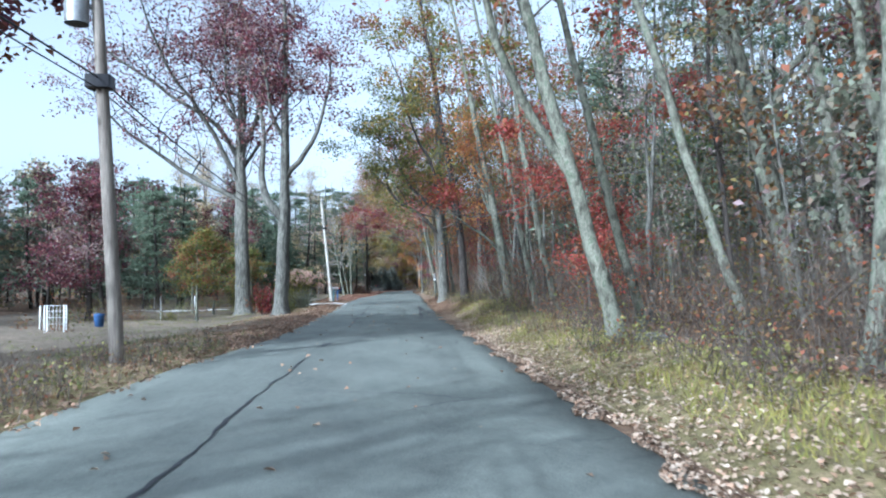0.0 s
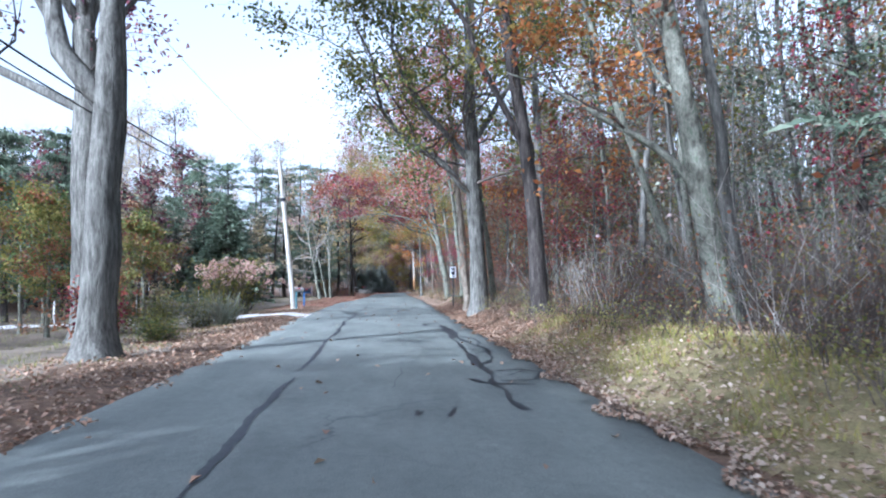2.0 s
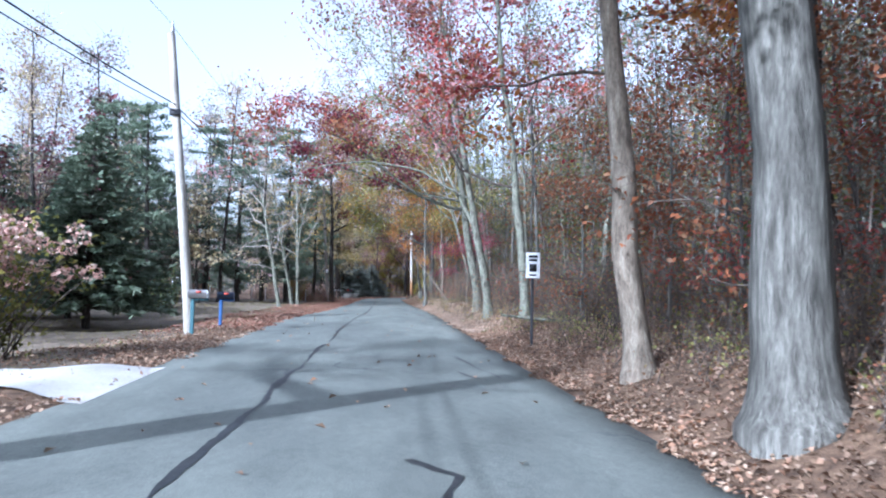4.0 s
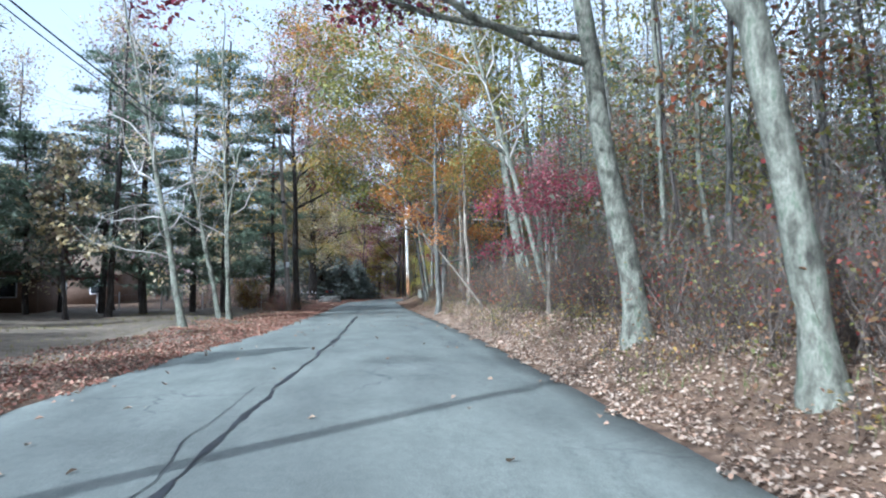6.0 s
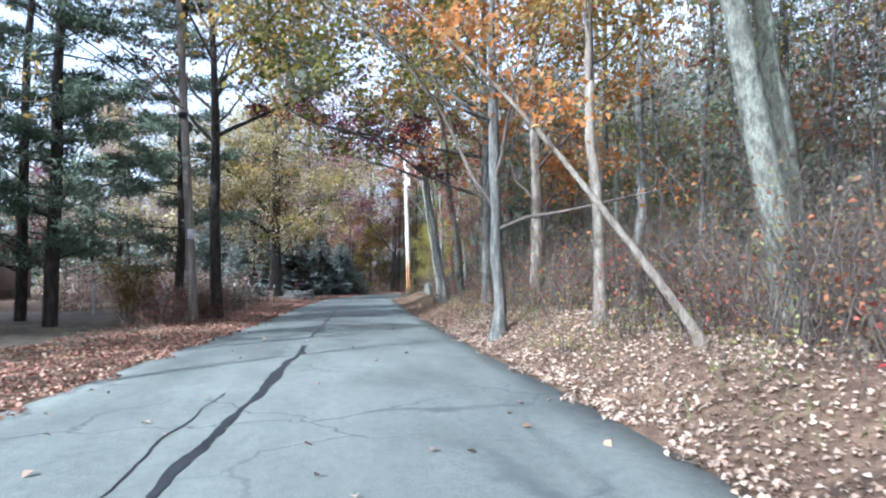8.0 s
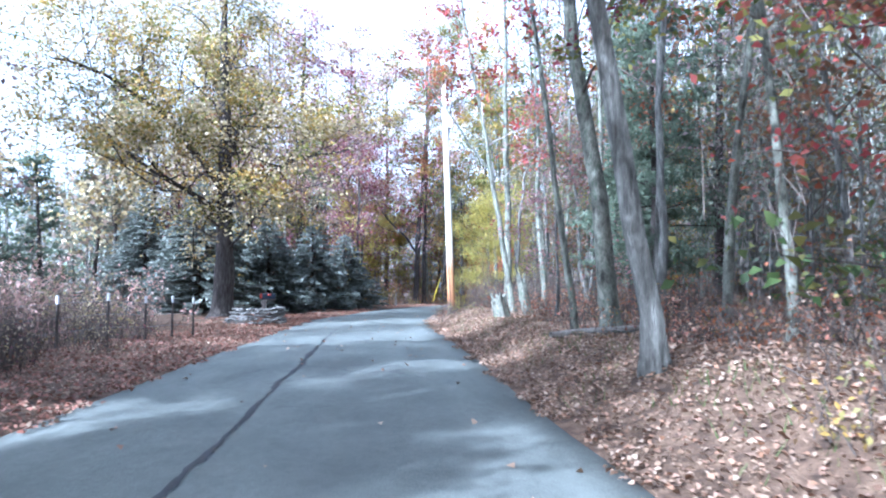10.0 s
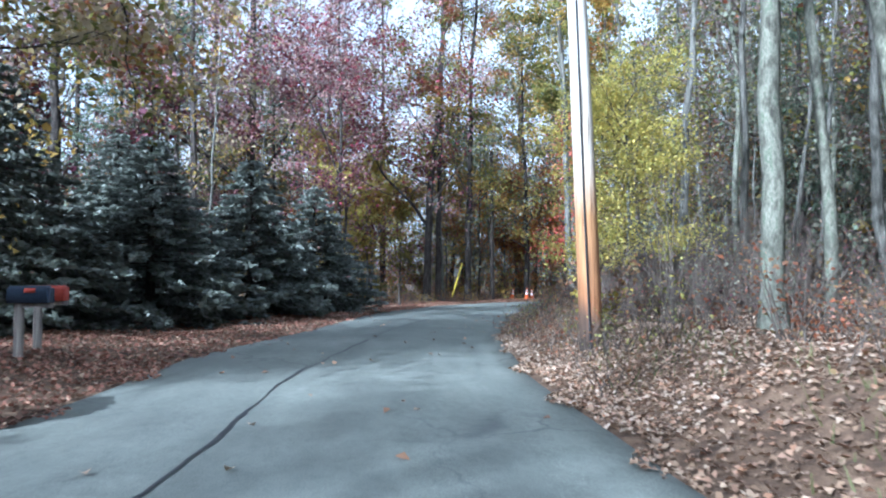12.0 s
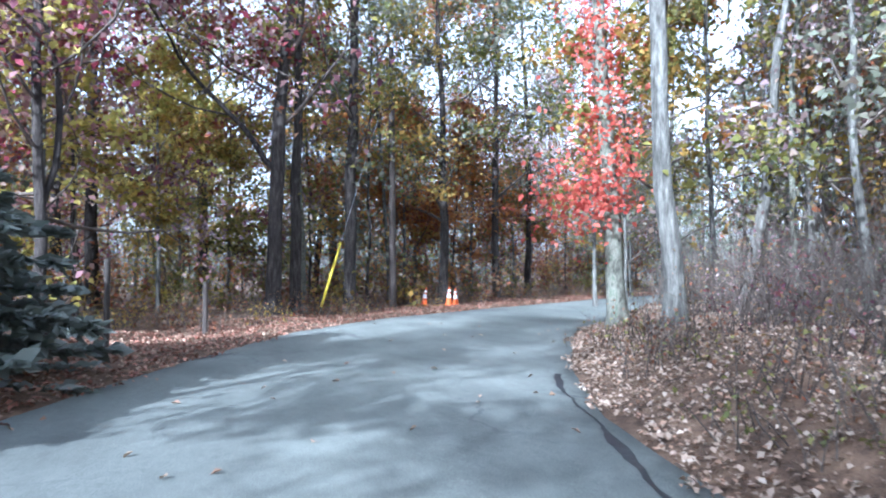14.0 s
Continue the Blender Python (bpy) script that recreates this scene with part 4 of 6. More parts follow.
tree("oak_tree", "stout pale trunk on the bank", 10.0, 90.2, 16, 0.2, "bark_pale", ["olive"], 900, 0.15, G_W, 67, bare=6, limbs=9, limb_len=3, lean=(-0.10, 0))
tree("maple_tree", "slim trunk with gold and olive leaves", 6.8, 90.7, 12, 0.105, "bark_tan", ["olive", "gold", "orange"], 2200, 0.12, G_W, 68, bare=3.6, limbs=15, limb_len=2.8, tilt=68, lean=(-0.05, 0), scatter=0.34)
tree("maple_tree", "grey trunk with orange and gold leaves over the road", 5.95, 94.2, 14, 0.14, "bark_grey", ["orange", "orange", "gold", "olive"], 6500, 0.115, G_W, 69, bare=1.9, limbs=20, limb_len=4.6, lean=(-0.03, 0), scatter=0.4, forks=[(4.5, 185, 58, 6, 0.5), (7, 180, 62, 8, 0.5), (8.5, 170, 50, 7, 0.5)])
tree("maple_tree", "tan trunk with orange leaves", 7.5, 97.0, 13, 0.17, "bark_tan", ["orange", "orange", "gold"], 4200, 0.12, G_W, 70, bare=1.9, limbs=16, limb_len=3.4, lean=(-0.02, 0), scatter=0.38)
tree("oak_tree", "grey trunk at the wood edge with gold leaves", 7.2, 101.5, 16, 0.16, "bark_grey", ["olive", "gold", "sage", "olive"], 9000, 0.17, G_W, 71, bare=3.4, limbs=20, limb_len=5.0, lean=(-0.02, 0), scatter=0.45, forks=[(4.6, 182, 72, 8.5, 0.5), (6, 180, 58, 8, 0.5), (8, 195, 48, 8, 0.5)])
tree("oak_tree", "shaded trunk with dark red hanging leaves", 6.95, 108.4, 13, 0.14, "bark_grey", ["maroon", "purple", "rust"], 3200, 0.15, G_W, 72, bare=4.6, limbs=10, limb_len=3.2, lean=(-0.16, 0), forks=[(5, 185, 62, 7, 0.55)], scatter=0.34)
tree("oak_tree", "tan furrowed trunk with maroon leaves", 8.75, 114.7, 15, 0.2, "bark_pale", ["maroon", "olive"], 1500, 0.15, G_W, 73, bare=4.4, limbs=11, limb_len=3.2, lean=(-0.11, 0))
tree("oak_tree", "thin pale trunk beside a thicker one", 7.85, 114.2, 12, 0.07, "bark_pale", ["red"], 400, 0.13, G_W, 74, bare=5, limbs=7, limb_len=2, lean=(-0.13, 0))
tree("oak_tree", "leaning pale trunk with crooked top", 9.05, 124.9, 13, 0.12, "bark_pale", ["red", "rust"], 800, 0.14, G_W, 75, "twig_pale", bare=4.5, limbs=9, limb_len=2.8, lean=(-0.17, 0), forks=[(5, 175, 40, 5, 0.6)])
tree("oak_tree", "straight smooth grey trunk", 9.9, 129.7, 17, 0.165, "bark_pale", ["red", "gold"], 1100, 0.14, G_W, 76, bare=6, limbs=10, limb_len=3, lean=(-0.02, 0))
tree("oak_tree", "slim pale trunk behind a utility pole", 11.9, 131.2, 15, 0.11, "bark_pale", ["red", "olive"], 900, 0.14, G_W, 77, bare=5, limbs=9, limb_len=2.6, lean=(-0.04, 0))
tree("maple_tree", "young maple full of yellow leaves beside a utility pole", 10.1, 135.2, 4.6, 0.06, "bark_grey", ["yellow"], 6000, 0.068, "yellow maples", 78, bare=0.8, limbs=18, limb_len=2.1, tilt=72, scatter=0.3, twigs=5)
tree("maple_tree", "young maple full of yellow leaves beside a utility pole", 11.4, 137.6, 5.6, 0.07, "bark_grey", ["yellow", "yellow", "brush_green"], 6000, 0.074, "yellow maples", 79, bare=0.9, limbs=18, limb_len=2.6, tilt=70, scatter=0.34, twigs=5)
tree("oak_tree", "tall straight grey trunk in the bend", 13.5, 149.3, 17, 0.165, "bark_grey", ["olive", "gold"], 2600, 0.16, G_W, 80, bare=5, limbs=10, limb_len=3.4, lean=(-0.03, 0))
tree("oak_tree", "grey trunk behind the bend", 17.9, 155.3, 15, 0.2, "bark_grey", ["olive", "orange", "gold"], 4200, 0.17, G_W, 82, bare=2.5, limbs=18, limb_len=3.2, lean=(-0.04, 0))
vine = tree("oak_tree", "pale trunk wrapped in coral-red creeper in the bend", 15.0, 153.2, 16, 0.2, "bark_pale", ["olive", "gold"], 2200, 0.15, G_W, 81, bare=7, limbs=12, limb_len=2.8, lean=(-0.06, 0))
vr = np.random.default_rng(81)
vz = vr.uniform(2.3, 9, 1500)
va, vd = vr.uniform(0, 6.28, 1500), 0.2 + np.abs(vr.normal(0, 0.34, 1500)) * np.where(vr.uniform(size=1500) < 0.5, 1.4, 0.6)
vc = np.stack([-0.06 * vz + np.cos(va) * vd, np.sin(va) * vd, vz], 1)
low = vr.normal(0, 1, (500, 3)) * (0.5, 0.35, 0.45) + (-0.9, -0.2, 2.6)
part("creeper", Build().add(*leaves(vr, np.concatenate([vc, low]), 0.14)), ["coral"], vine, "coral-red creeper leaves")

pine("pine_tree", "dense blue-green pine at the wood edge with low boughs", 13.4, 122.8, 11, 0.15, 0.9, 3.0, "wood-edge pines", 115, "pine", 9, 26, 0.26)
pine("pine_tree", "dense blue-green pine at the wood edge with low boughs", 14.6, 128.0, 12, 0.15, 1.2, 2.8, "wood-edge pines", 116, "pine", 8, 24, 0.26)

# left side further on
G_B = "bare pale-stemmed lawn trees"
tree("birch_tree", "bare pale-stemmed tree with level branches on the lawn edge", -4.0, 85.6, 12, 0.13, "bark_pale", ["maroon"], 0, 0.13, G_B, 90, "twig_pale", bare=2.4, limbs=24, limb_len=3.8, tilt=74, up=0.01, lean=(-0.2, 0), twigs=8)
tree("birch_tree", "bare pale-stemmed tree on the lawn edge", -3.72, 90.95, 12, 0.11, "bark_pale", ["gold"], 120, 0.12, G_B, 91, "twig_pale", bare=3.0, limbs=16, limb_len=3.0, tilt=62, lean=(-0.19, 0), twigs=6)
tree("birch_tree", "twin bare pale stem on the lawn edge", -3.35, 90.85, 13, 0.115, "bark_pale", ["gold"], 160, 0.12, G_B, 92, "twig_pale", bare=3.4, limbs=16, limb_len=2.8, tilt=58, lean=(-0.02, 0), twigs=5, forks=[(0.5, 170, 9, 11, 0.8)])
for k, (x, y, hh, rr, sp) in enumerate([(-5.1, 100.2, 15, 0.2, 3.4), (-8.5, 97.5, 14, 0.2, 3.8), (-3.3, 107.0, 15, 0.17, 3.0), (-15, 100, 10, 0.17, 3.0), (-7.6, 104.5, 16, 0.2, 3.6), (-11.8, 101.5, 15, 0.19, 3.4)]):
    pine("pine_tree", "tall dark-trunked pine with tufted blue-green boughs", x, y, hh, rr, 1.7, sp * 1.1, "roadside pines", 100 + k, "pine", 9, 30, 0.27)
tree("oak_tree", "dark straight trunk with rusty leaves beside a utility pole", -1.5, 104.5, 18, 0.2, "bark_dark", ["rust", "pink", "mauve", "gold"], 8000, 0.17, "", 112, bare=6, limbs=24, limb_len=7.0, scatter=0.5, forks=[(7, 100, 25, 8, 0.6), (6.2, 0, 58, 7, 0.55), (8, 20, 48, 8, 0.55)])

tree("oak_tree", "spreading oak with tan and gold leaves beside a stone wall", -1.75, 130.5, 14.5, 0.44, "bark_dark", ["tan", "tan", "gold", "olive"], 20000, 0.135, "", 120, "bark_dark", bare=2.7, limbs=30, limb_len=5.0, tilt=80, up=-0.01, scatter=0.45, twigs=6, flare=0.7,
     forks=[(5.0, 200, 25, 9, 0.6), (4.6, 20, 62, 6, 0.42), (4.2, 195, 70, 6, 0.4), (6, 80, 30, 8, 0.55)])
tree("oak_tree", "garden oak with pale tan and pinkish leaves behind a wire fence", -9.6, 121.5, 10, 0.17, "bark_dark", ["tan", "mauve", "tan"], 7500, 0.16, "", 121, bare=2.6, limbs=24, limb_len=4.4, scatter=0.45)
tree("oak_tree", "tall oak with dull olive and faded pink leaves behind the spruces", -3.0, 139.6, 13.5, 0.17, "bark_dark", ["olive", "mauve", "rust"], 5200, 0.18, "", 122, bare=5, limbs=20, limb_len=4.2, tilt=62, scatter=0.45)
for k, (x, y, hh, sp) in enumerate([(-4.0, 137.4, 6.6, 3.5), (-1.2, 141.4, 5.3, 3.3), (1.0, 145.2, 5.3, 3.0), (2.9, 149.7, 5.2, 3.0), (-3.8, 147.0, 6.6, 3.2), (-8.0, 142, 7.0, 3.0)]):
    spruce("spruce_tree", "dense blue-green spruce with drooping boughs to the ground", x, y, hh, sp, "spruce", "roadside spruces", 130 + k, 0.2, 2.0, 0.27)
tree("oak_tree", "large oak with pinkish red leaves above the spruces", -0.5, 158, 23, 0.3, "bark_dark", ["pink", "mauve", "purple"], 7500, 0.18, "oaks behind the bend", 140, bare=3.5, limbs=18, limb_len=5.0, scatter=0.45, forks=[(6, 30, 30, 9, 0.6), (6, 200, 35, 9, 0.6)])
tree("oak_tree", "curving dark trunk with purple-red leaves on the bend", 9.0, 163.6, 24, 0.27, "bark_dark", ["maroon", "pink", "rust", "olive"], 5200, 0.17, "oaks behind the bend", 141, bare=6.0, limbs=22, limb_len=6.4, lean=(0.05, 0), scatter=0.5, curve=0.06, forks=[(4.5, 180, 45, 7, 0.5)])
tree("oak_tree", "dark trunk on the bend", 9.8, 164.4, 23, 0.2, "bark_dark", ["rust", "mauve", "olive"], 5000, 0.16, "oaks behind the bend", 142, bare=5, limbs=18, limb_len=5.6, lean=(0.03, 0))
tree("oak_tree", "slim pale trunk on the bend", 10.3, 165.6, 12, 0.1, "bark_pale", ["gold"], 600, 0.15, "oaks behind the bend", 143, bare=5, limbs=8, limb_len=2.6)
tree("oak_tree", "tall dark trunk with olive leaves on the bend", 11.7, 164.8, 25, 0.23, "bark_dark", ["olive", "sage", "gold"], 6500, 0.16, "oaks behind the bend", 144, bare=4.5, limbs=20, limb_len=6.0, lean=(0.03, 0), scatter=0.42)
for k, (x, y, kk) in enumerate([(5.5, 166, ["yellow", "gold"]), (8.0, 171, ["yellow", "gold", "olive"]), (15.5, 171, ["orange", "rust"]), (19.5, 173, ["orange", "orange", "rust"]), (13.5, 174, ["orange", "gold"]), (24, 178, ["orange", "olive"]), (3.5, 158, ["yellow", "pink"]), (6.0, 172, ["yellow", "gold"]), (17.5, 176, ["orange", "gold"])]):
    tree("maple_tree", "small understorey maple with %s leaves" % ("yellow" if kk[0] == "yellow" else "orange" if kk[0] == "orange" else "mixed"), x, y, 8.5, 0.09, "bark_grey", kk, 3400, 0.17, "understorey maples", 150 + k, bare=1.6, limbs=15, limb_len=3.2, tilt=66, scatter=0.45)
for k, (x, y, kk) in enumerate([(3.0, 170, ["pink", "purple", "tan"]), (7.0, 176, ["olive", "pink", "tan"]), (14.0, 180, ["olive", "gold", "rust"]), (-4.0, 167, ["pink", "purple"]), (20, 184, ["olive", "orange"]), (0.5, 178, ["tan", "purple"])]):
    tree("oak_tree", "tall oak beyond the bend with %s leaves" % ("olive" if kk[0] == "olive" else "faded pink" if kk[0] == "pink" else "dull tan"), x, y, 25, 0.26, "bark_dark", kk, 6500, 0.19, "tall oaks beyond the bend", 180 + k, bare=4, limbs=24, limb_len=6.4, scatter=0.6, tilt=60, forks=[(7, 60 + 50 * k, 30, 11, 0.6)])
spruce("spruce_tree", "tall dark green spruce behind the lawn", -8.9, 67.6, 7.6, 2.9, "pine", "", 160, 0.8, 0.9, 0.34)
spruce("spruce_tree", "dark green spruce behind the lawn", -11.4, 72.5, 6.6, 2.8, "pine", "", 161, 0.8, 0.9, 0.34)
for k, (x, y, kk) in enumerate([(17, 149, "olive"), (20, 153, "gold"), (22.5, 157, "olive"), (19.5, 146.5, "tan"), (25, 152, "olive"), (28, 158, "tan"), (16, 143, "olive"), (23, 147, "gold"), (30, 164, "olive"), (32, 153, "tan"), (21, 164, "olive"), (25, 168, "gold"), (28, 172, "olive"), (22.5, 161, "olive"), (34, 178, "gold")]):
    tree("maple_tree", "leafy understorey tree with %s leaves inside the bend" % ("olive-green" if kk == "olive" else "golden" if kk == "gold" else "pale tan"), x, y, 10 + 2.5 * (k % 4), 0.09, "bark_grey", [kk, "sage", "mauve"], 2700, 0.135, "trees inside the bend", 190 + k, bare=1.8, limbs=15, limb_len=3.2, tilt=64, scatter=0.5)
tree("maple_tree", "slender-stemmed tree with a purple-pink crown by the bend", 3.9, 155.6, 17, 0.12, "bark_dark", ["pink", "mauve", "purple", "maroon"], 6500, 0.13, "", 146, bare=2.2, limbs=26, limb_len=5.2, tilt=66, scatter=0.45, forks=[(2.5, 20, 18, 11, 0.7)])
for k, (x, y, kk) in enumerate([(16.5, 168.5, ["olive", "sage", "gold"]), (20.2, 171.5, ["olive", "sage"]), (24.5, 177, ["olive", "gold", "sage"])]):
    tree("oak_tree", "tall oak with olive-green leaves beyond the bend", x, y, 19 + k, 0.2, "bark_dark", kk, 5500, 0.18, "tall oaks beyond the bend", 186 + k, bare=3.5, limbs=24, limb_len=6.0, tilt=62, scatter=0.5)
for k, (x, y, kk) in enumerate([(9.5, 33.5, "maroon"), (7.2, 41.5, "maroon"), (7.0, 54.5, "rust"), (6.5, 58.5, "rust"), (11.0, 11.5, "maroon"), (9.0, 119.5, "pink"), (7.9, 105.5, "red"), (6.0, 49.2, "rust"), (7.6, 47.8, "rust"), (8.8, 50.6, "red"), (6.6, 43.6, "maroon"), (7.2, 57.8, "rust"), (6.6, 24.2, "rust"), (6.2, 20.4, "rust"), (7.6, 52.8, "red")]):
    tree("maple_tree", "low %s-leaved understorey maple in the wood" % ("dark red" if kk == "maroon" else "pink" if kk == "pink" else "rust" if kk == "rust" else "red"), x, y, 5.5, 0.05, "bark_grey", [kk, kk, "rust"], 850, 0.09, "red understorey saplings", 170 + k, bare=0.9, limbs=13, limb_len=2.0, tilt=74, scatter=0.34)

# ---- the woods behind: a few kinds of tree, repeated ----
SRC = []
wood_specs = [("bark_grey", ["sage", "olive"], 525), ("bark_grey", ["rust", "sage"], 450), ("bark_grey", ["olive", "sage"], 600), ("bark_grey", ["mauve", "rust"], 525), ("bark_dark", ["sage", "tan"], 525), ("bark_pale", ["green", "olive"], 450), ("bark_grey", ["gold", "olive"], 525), ("bark_pale", ["sage", "green"], 525)]
wrng = np.random.default_rng(77)


def free(x, y, spots, gap):
    return all((x - a) ** 2 + (y - b) ** 2 > gap * gap for a, b in spots)


taken = [(o.location.x, o.location.y) for o in scene.objects if o.type == "EMPTY" and o.parent is None]
for i, (bk, kinds, cnt) in enumerate(wood_specs):
    x, y = float(right_x(20 + 14 * i)) + 9 + i % 3, 20 + 14 * i
    SRC.append(tree("wood_tree", "slender woodland trunk with thin autumn leaves" if kinds else "bare slender woodland trunk", x, y, 15 + i % 3, 0.075 + 0.012 * (i % 4), bk, kinds, int(cnt * 1.1), 0.17, "slender woodland trees", 200 + i, joined=True, bare=4.5, limbs=10, limb_len=2.7, lean=(-0.05, 0), twigs=2, scatter=0.6, sides=6, curve=0.06))
    taken.append((x, y))
USRC = [tree("wood_sapling", "slender understorey tree with thin %s leaves" % lab, float(right_x(26 + 18 * i)) + 8.2, 26 + 18 * i, 7.5 + i % 3, 0.045, "bark_grey", kk, 1150, 0.16, "understorey saplings of the wood", 260 + i, joined=True, bare=0.8, limbs=14, limb_len=2.7, tilt=72, twigs=2, scatter=0.6, sides=6)
        for i, (kk, lab) in enumerate([(["sage", "olive"], "grey-green"), (["sage", "brush"], "brownish grey-green"), (["sage", "mauve"], "dull grey"), (["olive", "green"], "olive-green"), (["brush", "sage", "rust"], "brown"), (["pine", "sage"], "dark green")])]
BSRC = [tree("wood_sapling", "leafy understorey tree with %s leaves beyond the bend" % lab, 6 + 5 * i, 180 + 3 * i, 9 + i, 0.06, "bark_dark", kk, 1700, 0.195, "understorey trees beyond the bend", 270 + i, joined=True, bare=0.7, limbs=15, limb_len=3.3, tilt=72, twigs=2, scatter=0.7, sides=6)
        for i, (kk, lab) in enumerate([(["gold", "olive"], "golden"), (["rust", "orange"], "orange-brown"), (["olive", "sage"], "olive"), (["mauve", "purple", "rust"], "dull purple")])]
PSRC = [pine("pine_tree", "woodland pine with dark green boughs", float(right_x(30 + 40 * i)) + 15, 30 + 40 * i, 14 + i, 0.17, 2.5, 3.2, "woodland pines", 220 + i, "pine", 4, 16, 0.36) for i in range(2)]


def plant(src, x, y, s=1.0):
    o = wrng.choice(len(src))
    m = pose(x, y, gz(x, y), wrng.normal(0, 1.8), wrng.normal(-2.0, 2.5), wrng.uniform(0, 360))
    c = copy_thing(src[o], m @ Matrix.Scale(s * wrng.uniform(0.8, 1.25), 4))
    taken.append((x, y))
    return c


# right-hand wood
done = 0
for _ in range(3000):
    y = wrng.uniform(-12, 175)
    dr = 3.2 + 16 * wrng.uniform() ** 1.1
    x = float(right_x(y)) + dr
    if free(x, y, taken, 1.15 if dr < 12 else 1.6):
        plant(PSRC if wrng.uniform() < (0.0 if dr < 9 else 0.1) else SRC, x, y)
        done += 1
    if done >= 190:
        break
done = 0
for _ in range(3000):
    y = wrng.uniform(-6, 168)
    x = float(right_x(y)) + 5.0 + 12 * wrng.uniform()
    if free(x, y, taken, 1.0):
        plant(USRC, x, y)
        done += 1
    if done >= 130:
        break
for x, y in [(12, 14), (14.5, 20), (11.5, 8.5), (13.5, 26.5), (16, 11), (17, 17), (10.8, 30), (12.8, 37), (15.5, 33), (18, 24)]:
    plant(PSRC, x, y, 1.0)
# beyond the bend, and on the left behind the spruces
done = 0
for _ in range(2000):
    x, y = wrng.uniform(-22, 60), wrng.uniform(150, 215)
    if x < float(left_x(y)) - 3.0 and free(x, y, taken, 2.0):
        plant(PSRC if wrng.uniform() < 0.1 else SRC, x, y, 1.05)
        done += 1
    if done >= 85:
        break
done = 0
for _ in range(3000):
    y = wrng.uniform(158, 205)
    x = wrng.uniform(-16, 46)
    if x < float(left_x(y)) - 5.5 and free(x, y, taken, 1.4):
        plant(BSRC, x, y)
        done += 1
    if done >= 65:
        break
for x, y in [(36, 186), (39, 189), (42, 193), (34, 183.5), (45, 197), (38, 193), (33, 188), (41, 198), (48, 203)]:
    plant(BSRC, x, y, 1.1)
for _ in range(45):
    y = wrng.uniform(138, 178)
    x = float(right_x(y)) + wrng.uniform(10, 26)
    if free(x, y, taken, 1.3):
        plant(BSRC[:3] + USRC[:3], x, y)
# left background trees beyond the lawns and gardens
LSRC = [tree("wood_tree", "broad tree with dull autumn leaves beyond the gardens", -30, 40, 12, 0.16, "bark_dark", ["far", "purple"], 1700, 0.38, "distant trees", 240, joined=True, bare=2, limbs=14, limb_len=3.6, scatter=0.6, twigs=4),
        tree("wood_tree", "broad tree with dull autumn leaves beyond the gardens", -34, 58, 11, 0.16, "bark_dark", ["far", "tan"], 1700, 0.38, "distant trees", 241, joined=True, bare=2, limbs=14, limb_len=3.6, scatter=0.6, twigs=4),
        pine("pine_tree", "tall pine with dull tufted boughs beyond the gardens", -33, 74, 13, 0.2, 1.8, 3.4, "distant pines", 242, "pine", 4, 12, 0.54),
        pine("pine_tree", "tall pine with dull tufted boughs beyond the gardens", -24, 84, 12, 0.2, 1.2, 3.2, "distant pines", 243, "pine", 4, 12, 0.54)]
done = 0
for _ in range(2000):
    y = wrng.uniform(20, 165)
    dl = 23 + 26 * wrng.uniform() if y < 90 else 15 + 25 * wrng.uniform()
    x = float(left_x(y)) - dl
    if free(x, y, taken, 3.4) and not (108 < y < 144 and dl < 36):
        plant(LSRC, x, y)
        done += 1
    if done >= 70:
        break
for x, y in [(-15, 84), (-18, 90), (-20, 78), (-19, 101), (-8, 150), (-5, 155), (-11, 146), (-14, 70), (-18, 66), (-21, 72)]:
    plant(LSRC, x, y, 0.72 if y < 95 else 0.9)
for x, y in [(-10.5, 93), (-15, 95), (-20, 97), (-24, 101), (-14.5, 103), (-19.5, 106), (-23, 114), (-16, 90), (-12, 86), (-26, 92)]:
    plant(LSRC, x, y, 0.8)
done = 0
for _ in range(900):
    x, y = wrng.uniform(-42, -15.5), wrng.uniform(52, 96)
    if free(x, y, taken, 2.6):
        plant(LSRC[:2] if wrng.uniform() < 0.7 else LSRC[2:], x, y, 0.72)
        done += 1
    if done >= 34:
        break
TSRC = [tree("wood_tree", "tall fine-branched tree with thin faded mauve leaves", -22, 115 + 18 * i, 18, 0.17, "bark_dark", kk, 2300, 0.2, "tall faded trees", 250 + i, joined=True, bare=4, limbs=17, limb_len=4.6, tilt=58, scatter=0.6, twigs=5) for i, kk in enumerate([["mauve", "tan"], ["mauve", "purple", "sage"]])]
for x, y in [(-44, 118), (-41, 126), (-38, 141), (-46, 136), (-10, 151), (-14, 156), (-30, 108), (-2.5, 153.5), (-16, 162), (-31, 126), (-27, 102), (-23, 147), (-7, 158), (-13, 107), (-20.5, 103), (-9.5, 95.5), (-17.5, 98), (-21, 92), (-24, 99)]:
    plant(TSRC, x, y, 0.95)
